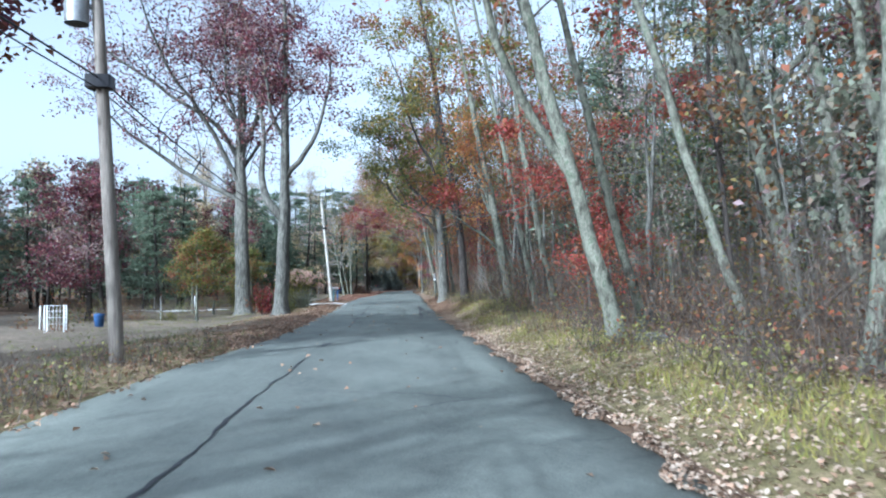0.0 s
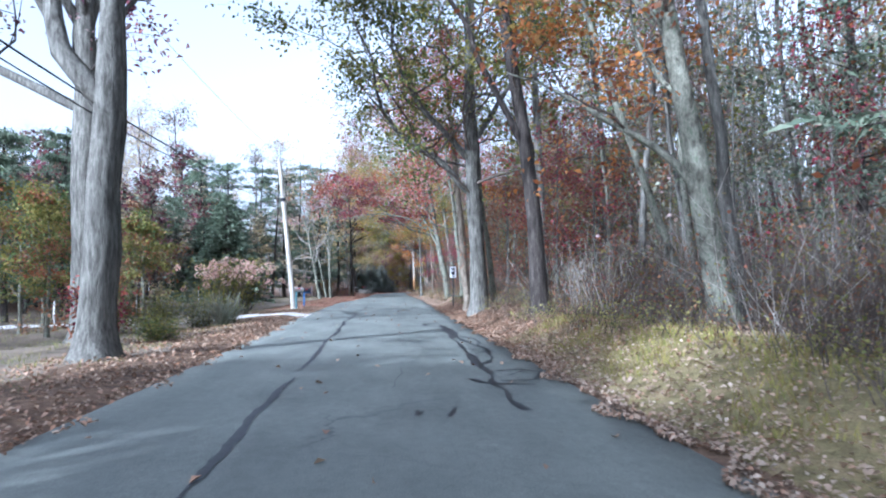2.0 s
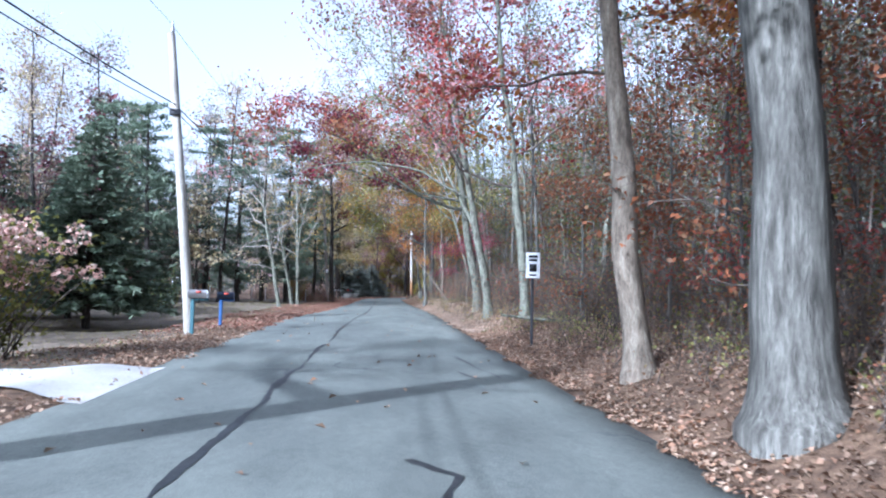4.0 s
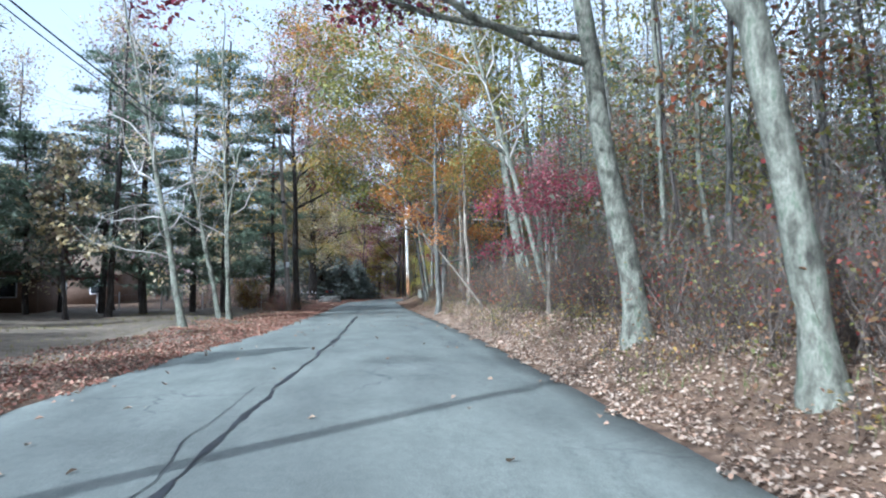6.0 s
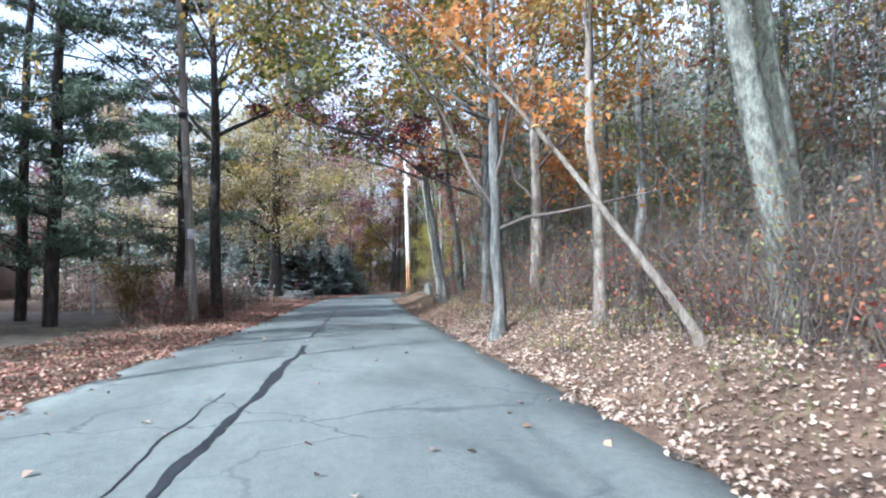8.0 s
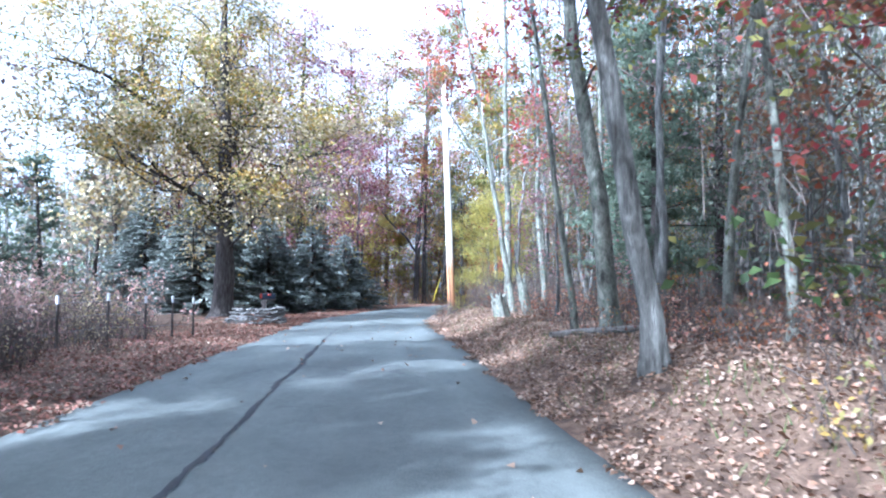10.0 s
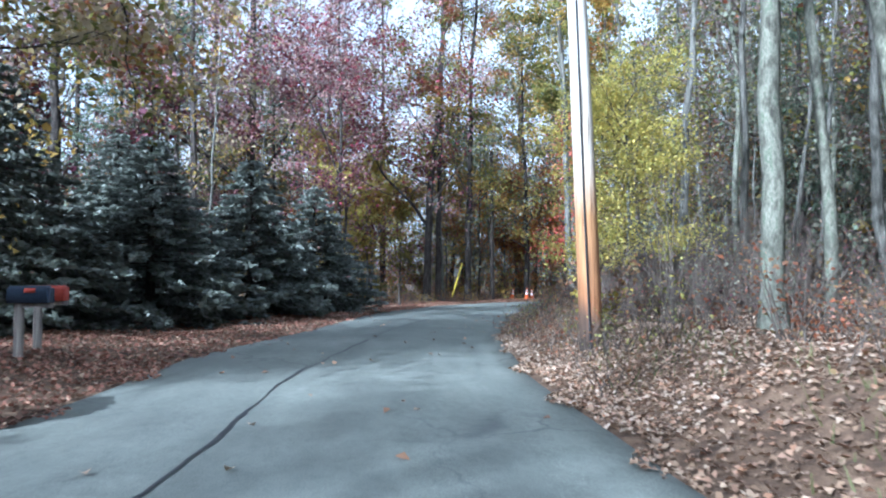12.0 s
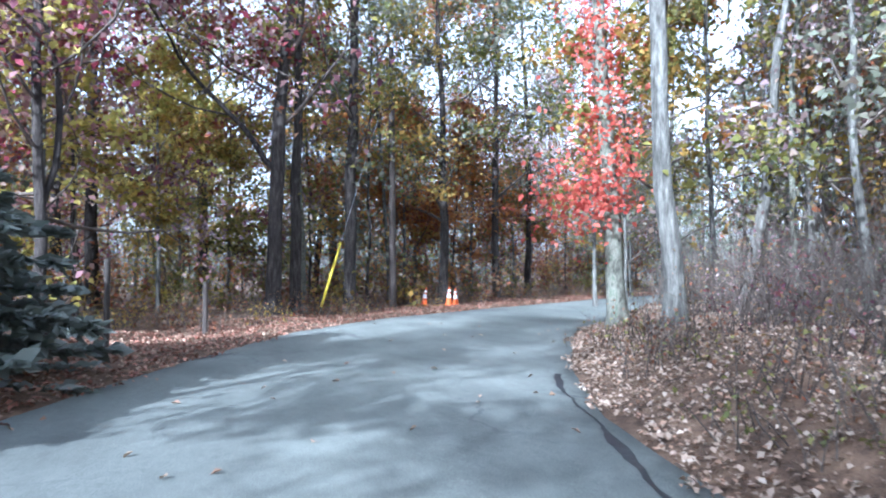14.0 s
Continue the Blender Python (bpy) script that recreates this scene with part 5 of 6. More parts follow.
# closing woods at a distance
fr = np.random.default_rng(5)
fb = Build()
for side in range(3):
    if side == 0:
        fy = fr.uniform(-40, 190, 230)
        fx = right_x(fy) + fr.uniform(19, 48, 230)
    elif side == 1:
        fy = fr.uniform(-30, 200, 110)
        fx = left_x(fy) - fr.uniform(52, 85, 110)
    else:
        fx = np.concatenate([fr.uniform(-60, 110, 110), fr.uniform(38, 80, 70), fr.uniform(24, 50, 70)])
        fy = np.concatenate([fr.uniform(214, 250, 110), fr.uniform(135, 205, 70), fr.uniform(132, 168, 70)])
        ok = fx - right_x(fy) > 9
        fx, fy = fx[(fy > 210) | ok], fy[(fy > 210) | ok]
    for x, y in zip(fx, fy):
        hh, z0 = (fr.uniform(9, 13) if side == 1 else fr.uniform(14, 22)), float(ground_z(x, y))
        fb.add(*tube([(x, y, z0 - 0.3), (x + fr.normal(0, 0.4), y, z0 + hh)], [0.16, 0.05], 5), 1)
        n = 150 if side == 1 else 170 if side == 0 else 260
        c = np.stack([fr.normal(x, 1.9, n), fr.normal(y, 1.9, n), z0 + hh * (0.03 + 1.0 * fr.uniform(0, 1, n))], 1)
        warm = fr.uniform()
        hue = (0 if warm < 0.6 else 2) if side < 2 else (0 if warm < 0.3 else 4 if warm < 0.65 else 5 if warm < 0.85 else 2)
        fb.add(*leaves(fr, np.repeat(c[::2], 2, 0) + fr.normal(0, 0.3, (len(c[::2]) * 2, 3)), 0.7 if side == 1 else 0.5, 0.1), hue)
        n = 30 if side == 1 else 230
        c = np.stack([fr.normal(x, 1.7, n), fr.normal(y, 1.7, n), z0 + hh * 0.95 * fr.uniform(0, 1, n) ** 1.4], 1)
        fb.add(*blades(fr, c, 2.3, 0.28, 0.105), 3)
tagged(new("far_woods", fb.mesh("far_woods", ["far", "bark_grey", "pine", "twig_grey", "olive", "gold"])), "mixed far autumn woods closing the view", "woods", kind="stuff")


# ---- undergrowth, grass and fallen leaves ----
urng = np.random.default_rng(9)


def thicket(name, label, y0, y1, d0, d1, clumps, height, kinds, side=1, stems=10, leafs=40, size=0.09, spread=0.45, twig="twig"):
    """Tangled shrubs along one side of the road between two distances from its edge."""
    b = Build()
    for _ in range(clumps):
        y = urng.uniform(y0, y1)
        d = d0 + (d1 - d0) * urng.uniform() ** 0.9
        x = float(right_x(y)) + d if side > 0 else float(left_x(y)) - d
        z = gz(x, y)
        hh = height * urng.uniform(0.55, 1.25) * (0.75 + 0.25 * min(1, (d - d0) / max(0.01, d1 - d0) * 2))
        pts = []
        for _ in range(stems):
            a, t = urng.uniform(0, 6.28), abs(urng.normal(0, 0.38))
            p0 = np.array([x + urng.normal(0, spread * 0.5), y + urng.normal(0, spread * 0.5), z - 0.05])
            p = wander(urng, p0, [math.cos(a) * t, math.sin(a) * t, 1], hh * urng.uniform(0.5, 1.15), 2, 0.2, -0.03)
            b.add(*tube(p, np.array([0.009, 0.006, 0.002]), 3), len(kinds))
            pts.append(np.stack([p[0] + (p[-1] - p[0]) * f for f in urng.uniform(0.25, 1.0, 6)]))
        pts = np.concatenate(pts)
        k = 3 * stems
        b.add(*blades(urng, pts[urng.integers(len(pts), size=k)] + urng.normal(0, 0.05, (k, 3)), 0.3 * hh, 0.75, 0.007 + 0.03 * size), len(kinds))
        m = int(leafs * 1.35)
        c = pts[urng.integers(len(pts), size=m)] + urng.normal(0, 0.1 + 0.2 * size, (m, 3))
        c[:, 2] = np.maximum(c[:, 2], z + 0.05)
        b.add(*leaves(urng, c, size * 0.76), int(urng.integers(len(kinds))))
    return tagged(new(name, b.mesh(name, kinds + [twig])), label, "undergrowth", kind="stuff")


thicket("brush", "tangled brown and rust roadside brush under the trees", 2, 62, 2.2, 6.5, 320, 2.0, ["brush", "brush", "rust", "brush", "olive"], leafs=46)
thicket("brush", "tangle of bare arching pale stems and vines at the wood edge", 26, 46, 2.0, 4.6, 22, 2.2, ["brush_green", "brush"], stems=9, leafs=18, size=0.07, twig="twig_pale")
thicket("brush", "tangled brown brush inside the wood", -5, 150, 6, 16, 160, 2.2, ["brush", "rust", "olive"], leafs=60, size=0.09, stems=10)
thicket("brush", "low green and yellow weeds at the foot of the bank", 6, 60, 1.1, 2.8, 170, 0.55, ["brush_green", "brush_green", "brush"], stems=10, leafs=36, size=0.075)
thicket("brush", "rusty brush on the bank with yellow-green leaves", 62, 104, 1.5, 6.0, 430, 2.2, ["brush", "rust", "brush", "red", "brush_green", "brush"], leafs=48)
thicket("brush", "low leafy weeds along the bank", 62, 106, 0.8, 2.2, 130, 0.5, ["brush_green", "brush", "gold"], stems=9, leafs=30, size=0.075)
thicket("brush", "low red-brown brush on the bank", 104, 131, 2.2, 7.0, 150, 1.0, ["rust", "brush", "litter_red"], leafs=44)
thicket("brush", "dense grey-brown brush round the inside of the bend", 131, 156, 1.9, 6.5, 240, 1.8, ["brush", "mauve", "sage", "purple"], stems=13, leafs=46, size=0.08)
thicket("brush", "low weeds round the inside of the bend", 128, 152, 0.5, 1.6, 80, 0.55, ["brush_green", "brush", "rust"], stems=9, leafs=30, size=0.07)
thicket("brush", "grey twiggy weeds behind a wire fence", 110, 122, 2.0, 6.5, 80, 1.2, ["purple", "tan", "brush"], side=-1, stems=16, leafs=30, size=0.08)
thicket("brush", "dark red-brown shrubs under the pines", 99, 109, 1.6, 3.4, 34, 1.2, ["rust", "brush", "maroon"], side=-1, leafs=70)
thicket("brush", "pale pinkish shrubs beyond the fence", 110, 127, 4.0, 10, 70, 2.4, ["flower", "tan", "flower"], side=-1, leafs=150, size=0.15, spread=0.8)
thicket("brush", "brush along the outside of the bend", 158, 176, 1.6, 8, 100, 0.9, ["brush", "rust", "gold"], side=-1, leafs=50, size=0.1)
thicket("brush", "undergrowth between the trees beyond the bend", 165, 214, 3, 26, 150, 2.6, ["brush", "rust", "olive", "gold"], side=-1, stems=7, leafs=60, size=0.28, spread=0.9)
thicket("brush", "undergrowth behind the gardens", 20, 160, 24, 50, 140, 2.0, ["far", "olive", "rust"], side=-1, stems=7, leafs=50, size=0.32, spread=1.2)
thicket("brush", "undergrowth deep in the wood", -20, 170, 14, 27, 130, 2.8, ["far", "olive", "brush"], stems=6, leafs=50, size=0.26, spread=1.0)
thicket("brush", "low shrubs along the garden edge", 28, 62, 7, 14, 34, 1.2, ["olive", "green", "brush"], side=-1, leafs=90, size=0.11, spread=0.7)
thicket("brush", "dry weeds along the left verge", -6, 16, 0.4, 2.4, 110, 0.55, ["brush", "brush_green"], side=-1, stems=12, leafs=26, size=0.07)


def grass(name, label, y0, y1, d0, d1, n, h, kind, side):
    y = urng.uniform(y0, y1, n)
    d = urng.uniform(d0, d1, n) + 0.25 * np.sin(y * 1.9)
    x = right_x(y) + d if side > 0 else left_x(y) - d
    keep = (d > 0.15) & (np.sin(y * 0.83 + 1.7 * d) + np.sin(y * 2.1 - 2.3 * d) + urng.normal(0, 0.5, n) > -0.35)
    p = np.stack([x, y, ground_z(x, y) - 0.02], 1)[keep]
    return tagged(new(name, Build().add(*blades(urng, p, h, 0.35, 0.016)).mesh(name, [kind])), label, "grass", kind="stuff")


grass("grass", "yellowing verge grass", 3, 36, 0.75, 2.6, 17000, 0.12, "grass_dry", 1)
grass("grass", "short dull green lawn grass", 14, 52, 1.4, 11, 16000, 0.07, "grass_green", -1)
grass("grass", "yellowing verge grass", 60, 130, 0.6, 1.8, 3000, 0.14, "grass_green", 1)
grass("grass", "dull green verge grass", -8, 20, 0.5, 4.5, 5000, 0.16, "grass_green", -1)
grass("grass", "thin dry lawn grass", 30, 100, 1.2, 9, 11000, 0.1, "grass_dry", -1)


def litter(name, label, y0, y1, d0, d1, n, side, kind, size=0.1, fall=1.0):
    """Fallen leaves, thickest near the road's edge."""
    y = urng.uniform(y0, y1, n)
    d = d0 + (d1 - d0) * urng.uniform(0, 1, n) ** fall + 0.12 * np.sin(y * 2.3) + 0.1 * np.sin(y * 5.1)
    x = right_x(y) + d if side > 0 else left_x(y) - d
    z = np.where(d > 0.3, ground_z(x, y), np.maximum(np.where(d > 0, ground_z(x, y), road_z(x, y)), 0.0)) + urng.uniform(0.012, 0.045, n)
    keep = ~((side < 0) & (y > 49.1) & (y < 52.2) & (urng.uniform(0, 1, n) < 0.93))
    b = Build().add(*leaves(urng, np.stack([x, y, z], 1)[keep], size, 1.6, 0.7))
    return tagged(new(name, b.mesh(name, [kind])), label, "fallen leaves", kind="stuff")


# lighter litter colours on sunny stretches, plain litter on shaded ones
litter("fallen_leaves", "pale brown fallen leaves on the verge", 0, 34, 0.0, 3.4, 21000, 1, "litter_sunlit", 0.055, 2.3)
litter("fallen_leaves", "brown fallen leaves on the verge", 30, 62, 0.0, 3.4, 26000, 1, "litter", 0.055, 1.5)
litter("fallen_leaves", "pale brown fallen leaves on the bank", 62, 100, 0.02, 3.0, 30000, 1, "litter_sunlit", 0.056, 1.3)
litter("fallen_leaves", "brown fallen leaves on the bank", 100, 132, 0.02, 3.4, 25000, 1, "litter", 0.058, 1.2)
litter("fallen_leaves", "pale and red-brown fallen leaves in the bend", 126, 158, 0.0, 4.2, 28000, 1, "litter_sunlit", 0.058, 1.1)
litter("fallen_leaves", "brown leaves on the floor of the wood", -5, 150, 2.4, 14, 20000, 1, "litter", 0.085)
litter("fallen_leaves", "brown fallen leaves on the left verge", -6, 62, -0.1, 3.6, 20000, -1, "litter", 0.065, 1.3)
litter("fallen_leaves", "reddish fallen leaves along the lawn", 62, 132, -0.1, 3.4, 30000, -1, "litter_red", 0.068, 1.3)
litter("fallen_leaves", "red-brown leaves under the spruces", 130, 176, -0.1, 4.5, 22000, -1, "litter_red", 0.075, 1.0)
ln = 420
lyy = urng.uniform(2, 160, ln)
lxx = left_x(lyy) + (right_x(lyy) - left_x(lyy)) * urng.uniform(0.03, 0.97, ln)
tagged(new("fallen_leaves", Build().add(*leaves(urng, np.stack([lxx, lyy, road_z(lxx, lyy) + 0.014], 1), 0.085, 2.5, 0.7)).mesh("road_leaves", ["litter"])), "single dry leaves scattered on the asphalt", "fallen leaves", kind="stuff")


# ---- poles and wires ----
def pole(name, label, x, y, h, r, kind, lean=(0, 0), z=None):
    z0 = gz(x, y) if z is None else z
    e = thing(name, x, y, z0, label, "utility pole", "utility poles along the road")
    zs = np.linspace(-0.3, h, 9)
    path = np.stack([lean[0] * np.maximum(zs, 0), lean[1] * np.maximum(zs, 0), zs], 1)
    part("shaft", Build().add(*tube(path, np.linspace(r, r * 0.68, 9), 14)).add(*tube([path[-1], path[-1] + [0, 0, 0.02]], [r * 0.68, 0.001], 14)), [kind], e, smooth=True)
    return e


def on_pole(z, lean, dx=0.0, dy=0.0):
    return lean[0] * z + dx, lean[1] * z + dy, z


LA, LB = (-0.065, 0.0), (-0.1, 0.0)
pa = pole("utility_pole", "leaning weathered grey wooden utility pole with a transformer", -4.45, 12.7, 9.0, 0.125, "pole_wood", LA)
ax, ay, az_ = on_pole(6.4, LA)
part("transformer", Build().add(*tube([(ax - 0.3, ay - 0.1, 5.9), (ax - 0.3, ay - 0.1, 6.75)], [0.2, 0.2], 12)).add(*tube([(ax - 0.3, ay - 0.1, 6.75), (ax - 0.3, ay - 0.1, 6.82)], [0.2, 0.02], 12)), ["grey_metal"], pa, "grey metal drum transformer", True)
part("bracket", Build().add(*box(ax - 0.3, ax, ay - 0.03, ay + 0.03, 6.2, 6.28)), ["grey_metal"], pa)
part("cable_clamp", Build().add(*box(on_pole(4.9, LA)[0] - 0.22, on_pole(4.9, LA)[0] + 0.2, -0.22, 0.1, 4.78, 5.0, 0.03)), ["black"], pa)
pb = pole("utility_pole", "pale bleached wooden utility pole beside mailboxes", -3.95, 61.6, 8.6, 0.15, "pole_pale", LB)
bx = on_pole(8.3, LB)[0]
part("insulator", Build().add(*tube([(bx, 0, 8.6), (bx, 0, 8.7), (bx, 0, 8.76), (bx, 0, 8.95)], [0.03, 0.07, 0.04, 0.02], 8)), ["grey_metal"], pb)
part("cable_clamp", Build().add(*box(on_pole(6.3, LB)[0] - 0.15, on_pole(6.3, LB)[0] + 0.15, -0.2, 0.0, 6.2, 6.36, 0.03)), ["black"], pb)
pd = pole("utility_pole", "grey wooden utility pole among pines", -1.75, 102.2, 10.2, 0.145, "pole_wood", (-0.06, 0))
part("cable_clamp", Build().add(*box(-0.5, -0.25, -0.2, 0.0, 6.2, 6.36, 0.03)), ["black"], pd)
part("marker_plate", Build().add(*box(-0.2, 0.0, -0.17, -0.155, 2.5, 2.8)), ["white"], pd)
pc = thing("utility_pole", 7.66, 130.6, gz(7.66, 130.6), "tall utility pole, bleached above and amber-brown below, with a street lamp", "utility pole", "utility poles along the road")
zc = np.linspace(-0.3, 9.9, 14)
part("shaft", Build().add(*tube(np.stack([-0.03 * np.maximum(zc, 0), zc * 0, zc], 1), np.linspace(0.17, 0.112, 14), 16)).add(*tube([(-0.297, 0, 9.9), (-0.297, 0, 9.92)], [0.112, 0.001], 16)), ["pole_two"], pc, "bleached upper wood and amber foot", True)
part("ground_cable", Build().add(*tube([(-0.07, -0.17, -0.1), (-0.135, -0.158, 2), (-0.225, -0.145, 5.5), (-0.28, -0.135, 7.5)], [0.016, 0.015, 0.013, 0.01], 6)), ["black"], pc)
part("lamp_arm", Build().add(*tube([(-0.26, 0, 8.7), (-0.22, -0.3, 8.9), (-0.16, -0.75, 8.85)], [0.03, 0.03, 0.03], 8)), ["grey_metal"], pc)
part("lamp_head", Build().add(*tube([(-0.18, -0.62, 8.9), (-0.16, -0.8, 8.92), (-0.15, -1.1, 8.85), (-0.15, -1.2, 8.8)], [0.05, 0.16, 0.15, 0.03], 10)), ["white"], pc)
part("meter_box", Build().add(*box(-0.2, 0.03, -0.26, -0.08, 8.0, 8.5, 0.03)), ["white"], pc)
pe = pole("utility_pole", "dark creosoted utility pole on the bend", 13.4, 165.2, 9.5, 0.14, "pole_dark")


def wire(name, label, a, b, sag, r):
    s = np.linspace(0, 1, 25)[:, None]
    p = np.array(a) * (1 - s) + np.array(b) * s
    p[:, 2] -= (4 * sag * s * (1 - s))[:, 0]
    return tagged(new(name, Build().add(*tube(p, np.full(25, r), 5)).mesh(name, ["wire"])), label, "overhead wire", "overhead wires")


def top(px, py, lean, z):
    return (px + lean[0] * z, py + lean[1] * z - 0.16, z + gz(px, py))


W0, WA, WB, WD = (-5.6, -30), (-4.45, 12.7), (-3.95, 61.6), (-1.75, 102.2)
for za_, zb_, r, low_ in ((4.75, 6.3, 0.013, 1.1), (4.95, 6.5, 0.018, 1.05), (7.6, 8.9, 0.006, 0.8)):
    wire("overhead_wire", "black overhead cable strung between wooden poles", (-5.6, -30, za_ + 0.4), top(*WA, LA, za_), 0.5, r)
    wire("overhead_wire", "black overhead cable strung between wooden poles", top(*WA, LA, za_), top(*WB, LB, zb_), low_, r)
    wire("overhead_wire", "black overhead cable strung between wooden poles", top(*WB, LB, zb_), top(*WD, (-0.06, 0), zb_), 0.6, r)
    wire("overhead_wire", "black overhead cable crossing the road between poles", top(*WD, (-0.06, 0), zb_), (7.4, 130.4, zb_ + 0.5), 0.3, r * 0.5)
    wire("overhead_wire", "black overhead cable along the bend", (7.4, 130.4, zb_ + 0.5), (13.4, 165.0, zb_ + 0.3), 0.5, r * 0.5)
guy = thing("guy_wire", 10.4, 163.2, gz(10.4, 163.2), "steel guy wire with a yellow plastic guard", "guy wire")
part("strand", Build().add(*tube([(0, 0, 0), (2.95, 1.9, 8.5)], [0.008, 0.008], 5)), ["grey_metal"], guy)
part("guard", Build().add(*tube([(0.1, 0.065, 0.3), (0.83, 0.535, 2.4)], [0.045, 0.045], 8)), ["yellow_plastic"], guy, "bright yellow plastic guard")


# ---- roadside things ----
def mailbox(x, y, turn, kind, post_kind, h, label, flag="red_paint"):
    e = thing("mailbox", x, y, gz(x, y), label, "mailbox", "roadside mailboxes", turn=turn)
    part("post", Build().add(*box(-0.05, 0.05, -0.05, 0.05, -0.2, h, 0.012)), [post_kind], e)
    part("arm", Build().add(*box(-0.05, 0.42, -0.04, 0.04, h - 0.06, h, 0.01)), [post_kind], e)
    a = np.linspace(0, math.pi, 9)
    prof = np.concatenate([[(-0.1, 0)], np.stack([-0.1 * np.cos(a), 0.13 + 0.1 * np.sin(a)], 1), [(0.1, 0)]])
    n = len(prof)
    v = [(xx, py, h + 0.002 + pz) for xx in (-0.12, 0.38) for py, pz in prof]
    q = [(i, i + 1, n + i + 1, n + i) for i in range(n - 1)] + [(n - 1, 0, n, 2 * n - 1)]
    ends = [(k + i, k + i + 1, k + n - 2 - i, k + n - 1 - i) for k in (0, n) for i in range(n // 2)]
    part("body", Build().add(v, q + ends), [kind], e)
    part("door", Build().add(*box(0.382, 0.392, -0.092, 0.092, h + 0.012, h + 0.2, 0.02)), [kind], e)
    part("flag", Build().add(*box(0.1, 0.24, -0.116, -0.108, h + 0.14, h + 0.2)), [flag], e, "small flag")
    return e


mailbox(-3.75, 60.9, 0, "white", "teal", 0.98, "white mailbox on a teal wooden post at a pole")
mailbox(-3.6, 64.2, 0, "navy", "blue", 0.85, "small dark mailbox on a blue post")
mailbox(-0.1, 130.9, 0, "navy", "pole_wood", 0.72, "dark blue mailbox on a wooden post by a stone wall")
mailbox(-0.35, 132.1, 0, "red_paint", "pole_wood", 0.72, "red mailbox on a wooden post by a stone wall")

sign = thing("road_sign", 4.55, 56.0, gz(4.55, 56.0), "white rectangular road sign on a black post at the wood edge", "road sign", turn=0)
part("post", Build().add(*box(-0.03, 0.03, 0.01, 0.05, -0.3, 1.95, 0.01)), ["black"], sign)
part("plate", Build().add(*box(-0.16, 0.16, -0.006, 0.006, 1.48, 2.04, 0.004)), ["white"], sign)
for z0, z1, w in ((1.93, 1.98, 0.1), (1.85, 1.9, 0.09), (1.62, 1.79, 0.08), (1.53, 1.56, 0.08)):
    part("legend_bar", Build().add(*box(-w, w, -0.012, -0.007, z0, z1)), ["black"], sign)

drive = np.array([(-2.2, 48.8), (-3.6, 49.7), (-6, 50.1), (-12, 50.2), (-20, 49.6)])
dn = np.array([(-2.25, 52.4), (-3.8, 51.7), (-6, 51.7), (-12, 51.8), (-20, 51.3)])
k = np.linspace(0, 4, 40)
da = np.stack([np.interp(k, np.arange(5), drive[:, j]) for j in range(2)], 1)
db = np.stack([np.interp(k, np.arange(5), dn[:, j]) for j in range(2)], 1)
s = np.linspace(0, 1, 6)
dp = da[:, None] * (1 - s)[None, :, None] + db[:, None] * s[None, :, None]
dzz = np.where(dp[..., 0] > left_x(dp[..., 1]), road_z(dp[..., 0], dp[..., 1]) + 0.004, ground_z(dp[..., 0], dp[..., 1]) + 0.035)
ii = np.arange(39)[:, None] * 6 + np.arange(5)[None, :]
tagged(new("driveway", Build().add(np.dstack([dp, dzz]).reshape(-1, 3), np.stack([ii, ii + 6, ii + 7, ii + 1], -1).reshape(-1, 4)).mesh("driveway", ["gravel"], True)), "pale gravel driveway joining the road", "driveway", kind="structure")

# hydrangea with faded pink heads
hy = thing("hydrangea_bush", -6.0, 53.7, gz(-6.0, 53.7), "large hydrangea bush with faded pink flower heads", "bush")
hr = np.random.default_rng(60)
hs, hl, hf = Build(), Build(), Build()
for _ in range(95):
    a, t = hr.uniform(0, 6.28), hr.uniform(0.05, 0.85)
    p = wander(hr, [hr.normal(0, 0.35), hr.normal(0, 0.3), 0], [math.cos(a) * t, math.sin(a) * t, 1], hr.uniform(1.7, 2.75), 4, 0.08, -0.02)
    hs.add(*tube(p, np.linspace(0.016, 0.006, 5), 4))
    c = p[1 + hr.integers(4, size=26)] + hr.normal(0, 0.22, (26, 3))
    hl.add(*leaves(hr, c[c[:, 2] > 0.1], 0.13))
    u = hr.normal(size=(34, 3))
    u /= np.linalg.norm(u, axis=1)[:, None]
    if p[-1][2] > 1.1:
        hf.add(*leaves(hr, p[-1] + u * (0.15, 0.15, 0.12), 0.1))
tagged(part("stemwork", hs, ["twig"], hy), kind="stuff")
part("foliage", hl, ["olive"], hy)
part("bloom", hf, ["flower"], hy, "faded pink flower heads")


def shrub(name, label, x, y, h, w, kinds, n=1600, size=0.1, seed=1, stems=30, twig="twig"):
    rng = np.random.default_rng(seed)
    e = thing(name, x, y, gz(x, y), label, "bush")
    st, lf = Build(), Build()
    per = n // stems
    for _ in range(stems):
        a, t = rng.uniform(0, 6.28), rng.uniform(0.05, 1.0) * w / h
        p = wander(rng, [rng.normal(0, 0.12 * w), rng.normal(0, 0.12 * w), -0.05], [math.cos(a) * t, math.sin(a) * t, 1], h * rng.uniform(0.7, 1.1) * math.hypot(1, t * 0.6), 4, 0.1, -0.02)
        st.add(*tube(p, np.linspace(0.012, 0.004, 5), 4))
        c = p[1 + rng.integers(4, size=per)] + rng.normal(0, 0.13 * w, (per, 3))
        c[:, 2] = np.maximum(c[:, 2], 0.05)
        lf.add(*leaves(rng, c, size), int(rng.integers(len(kinds))))
    tagged(part("stemwork", st, [twig], e), kind="stuff")
    part("foliage", lf, kinds, e)
    return e


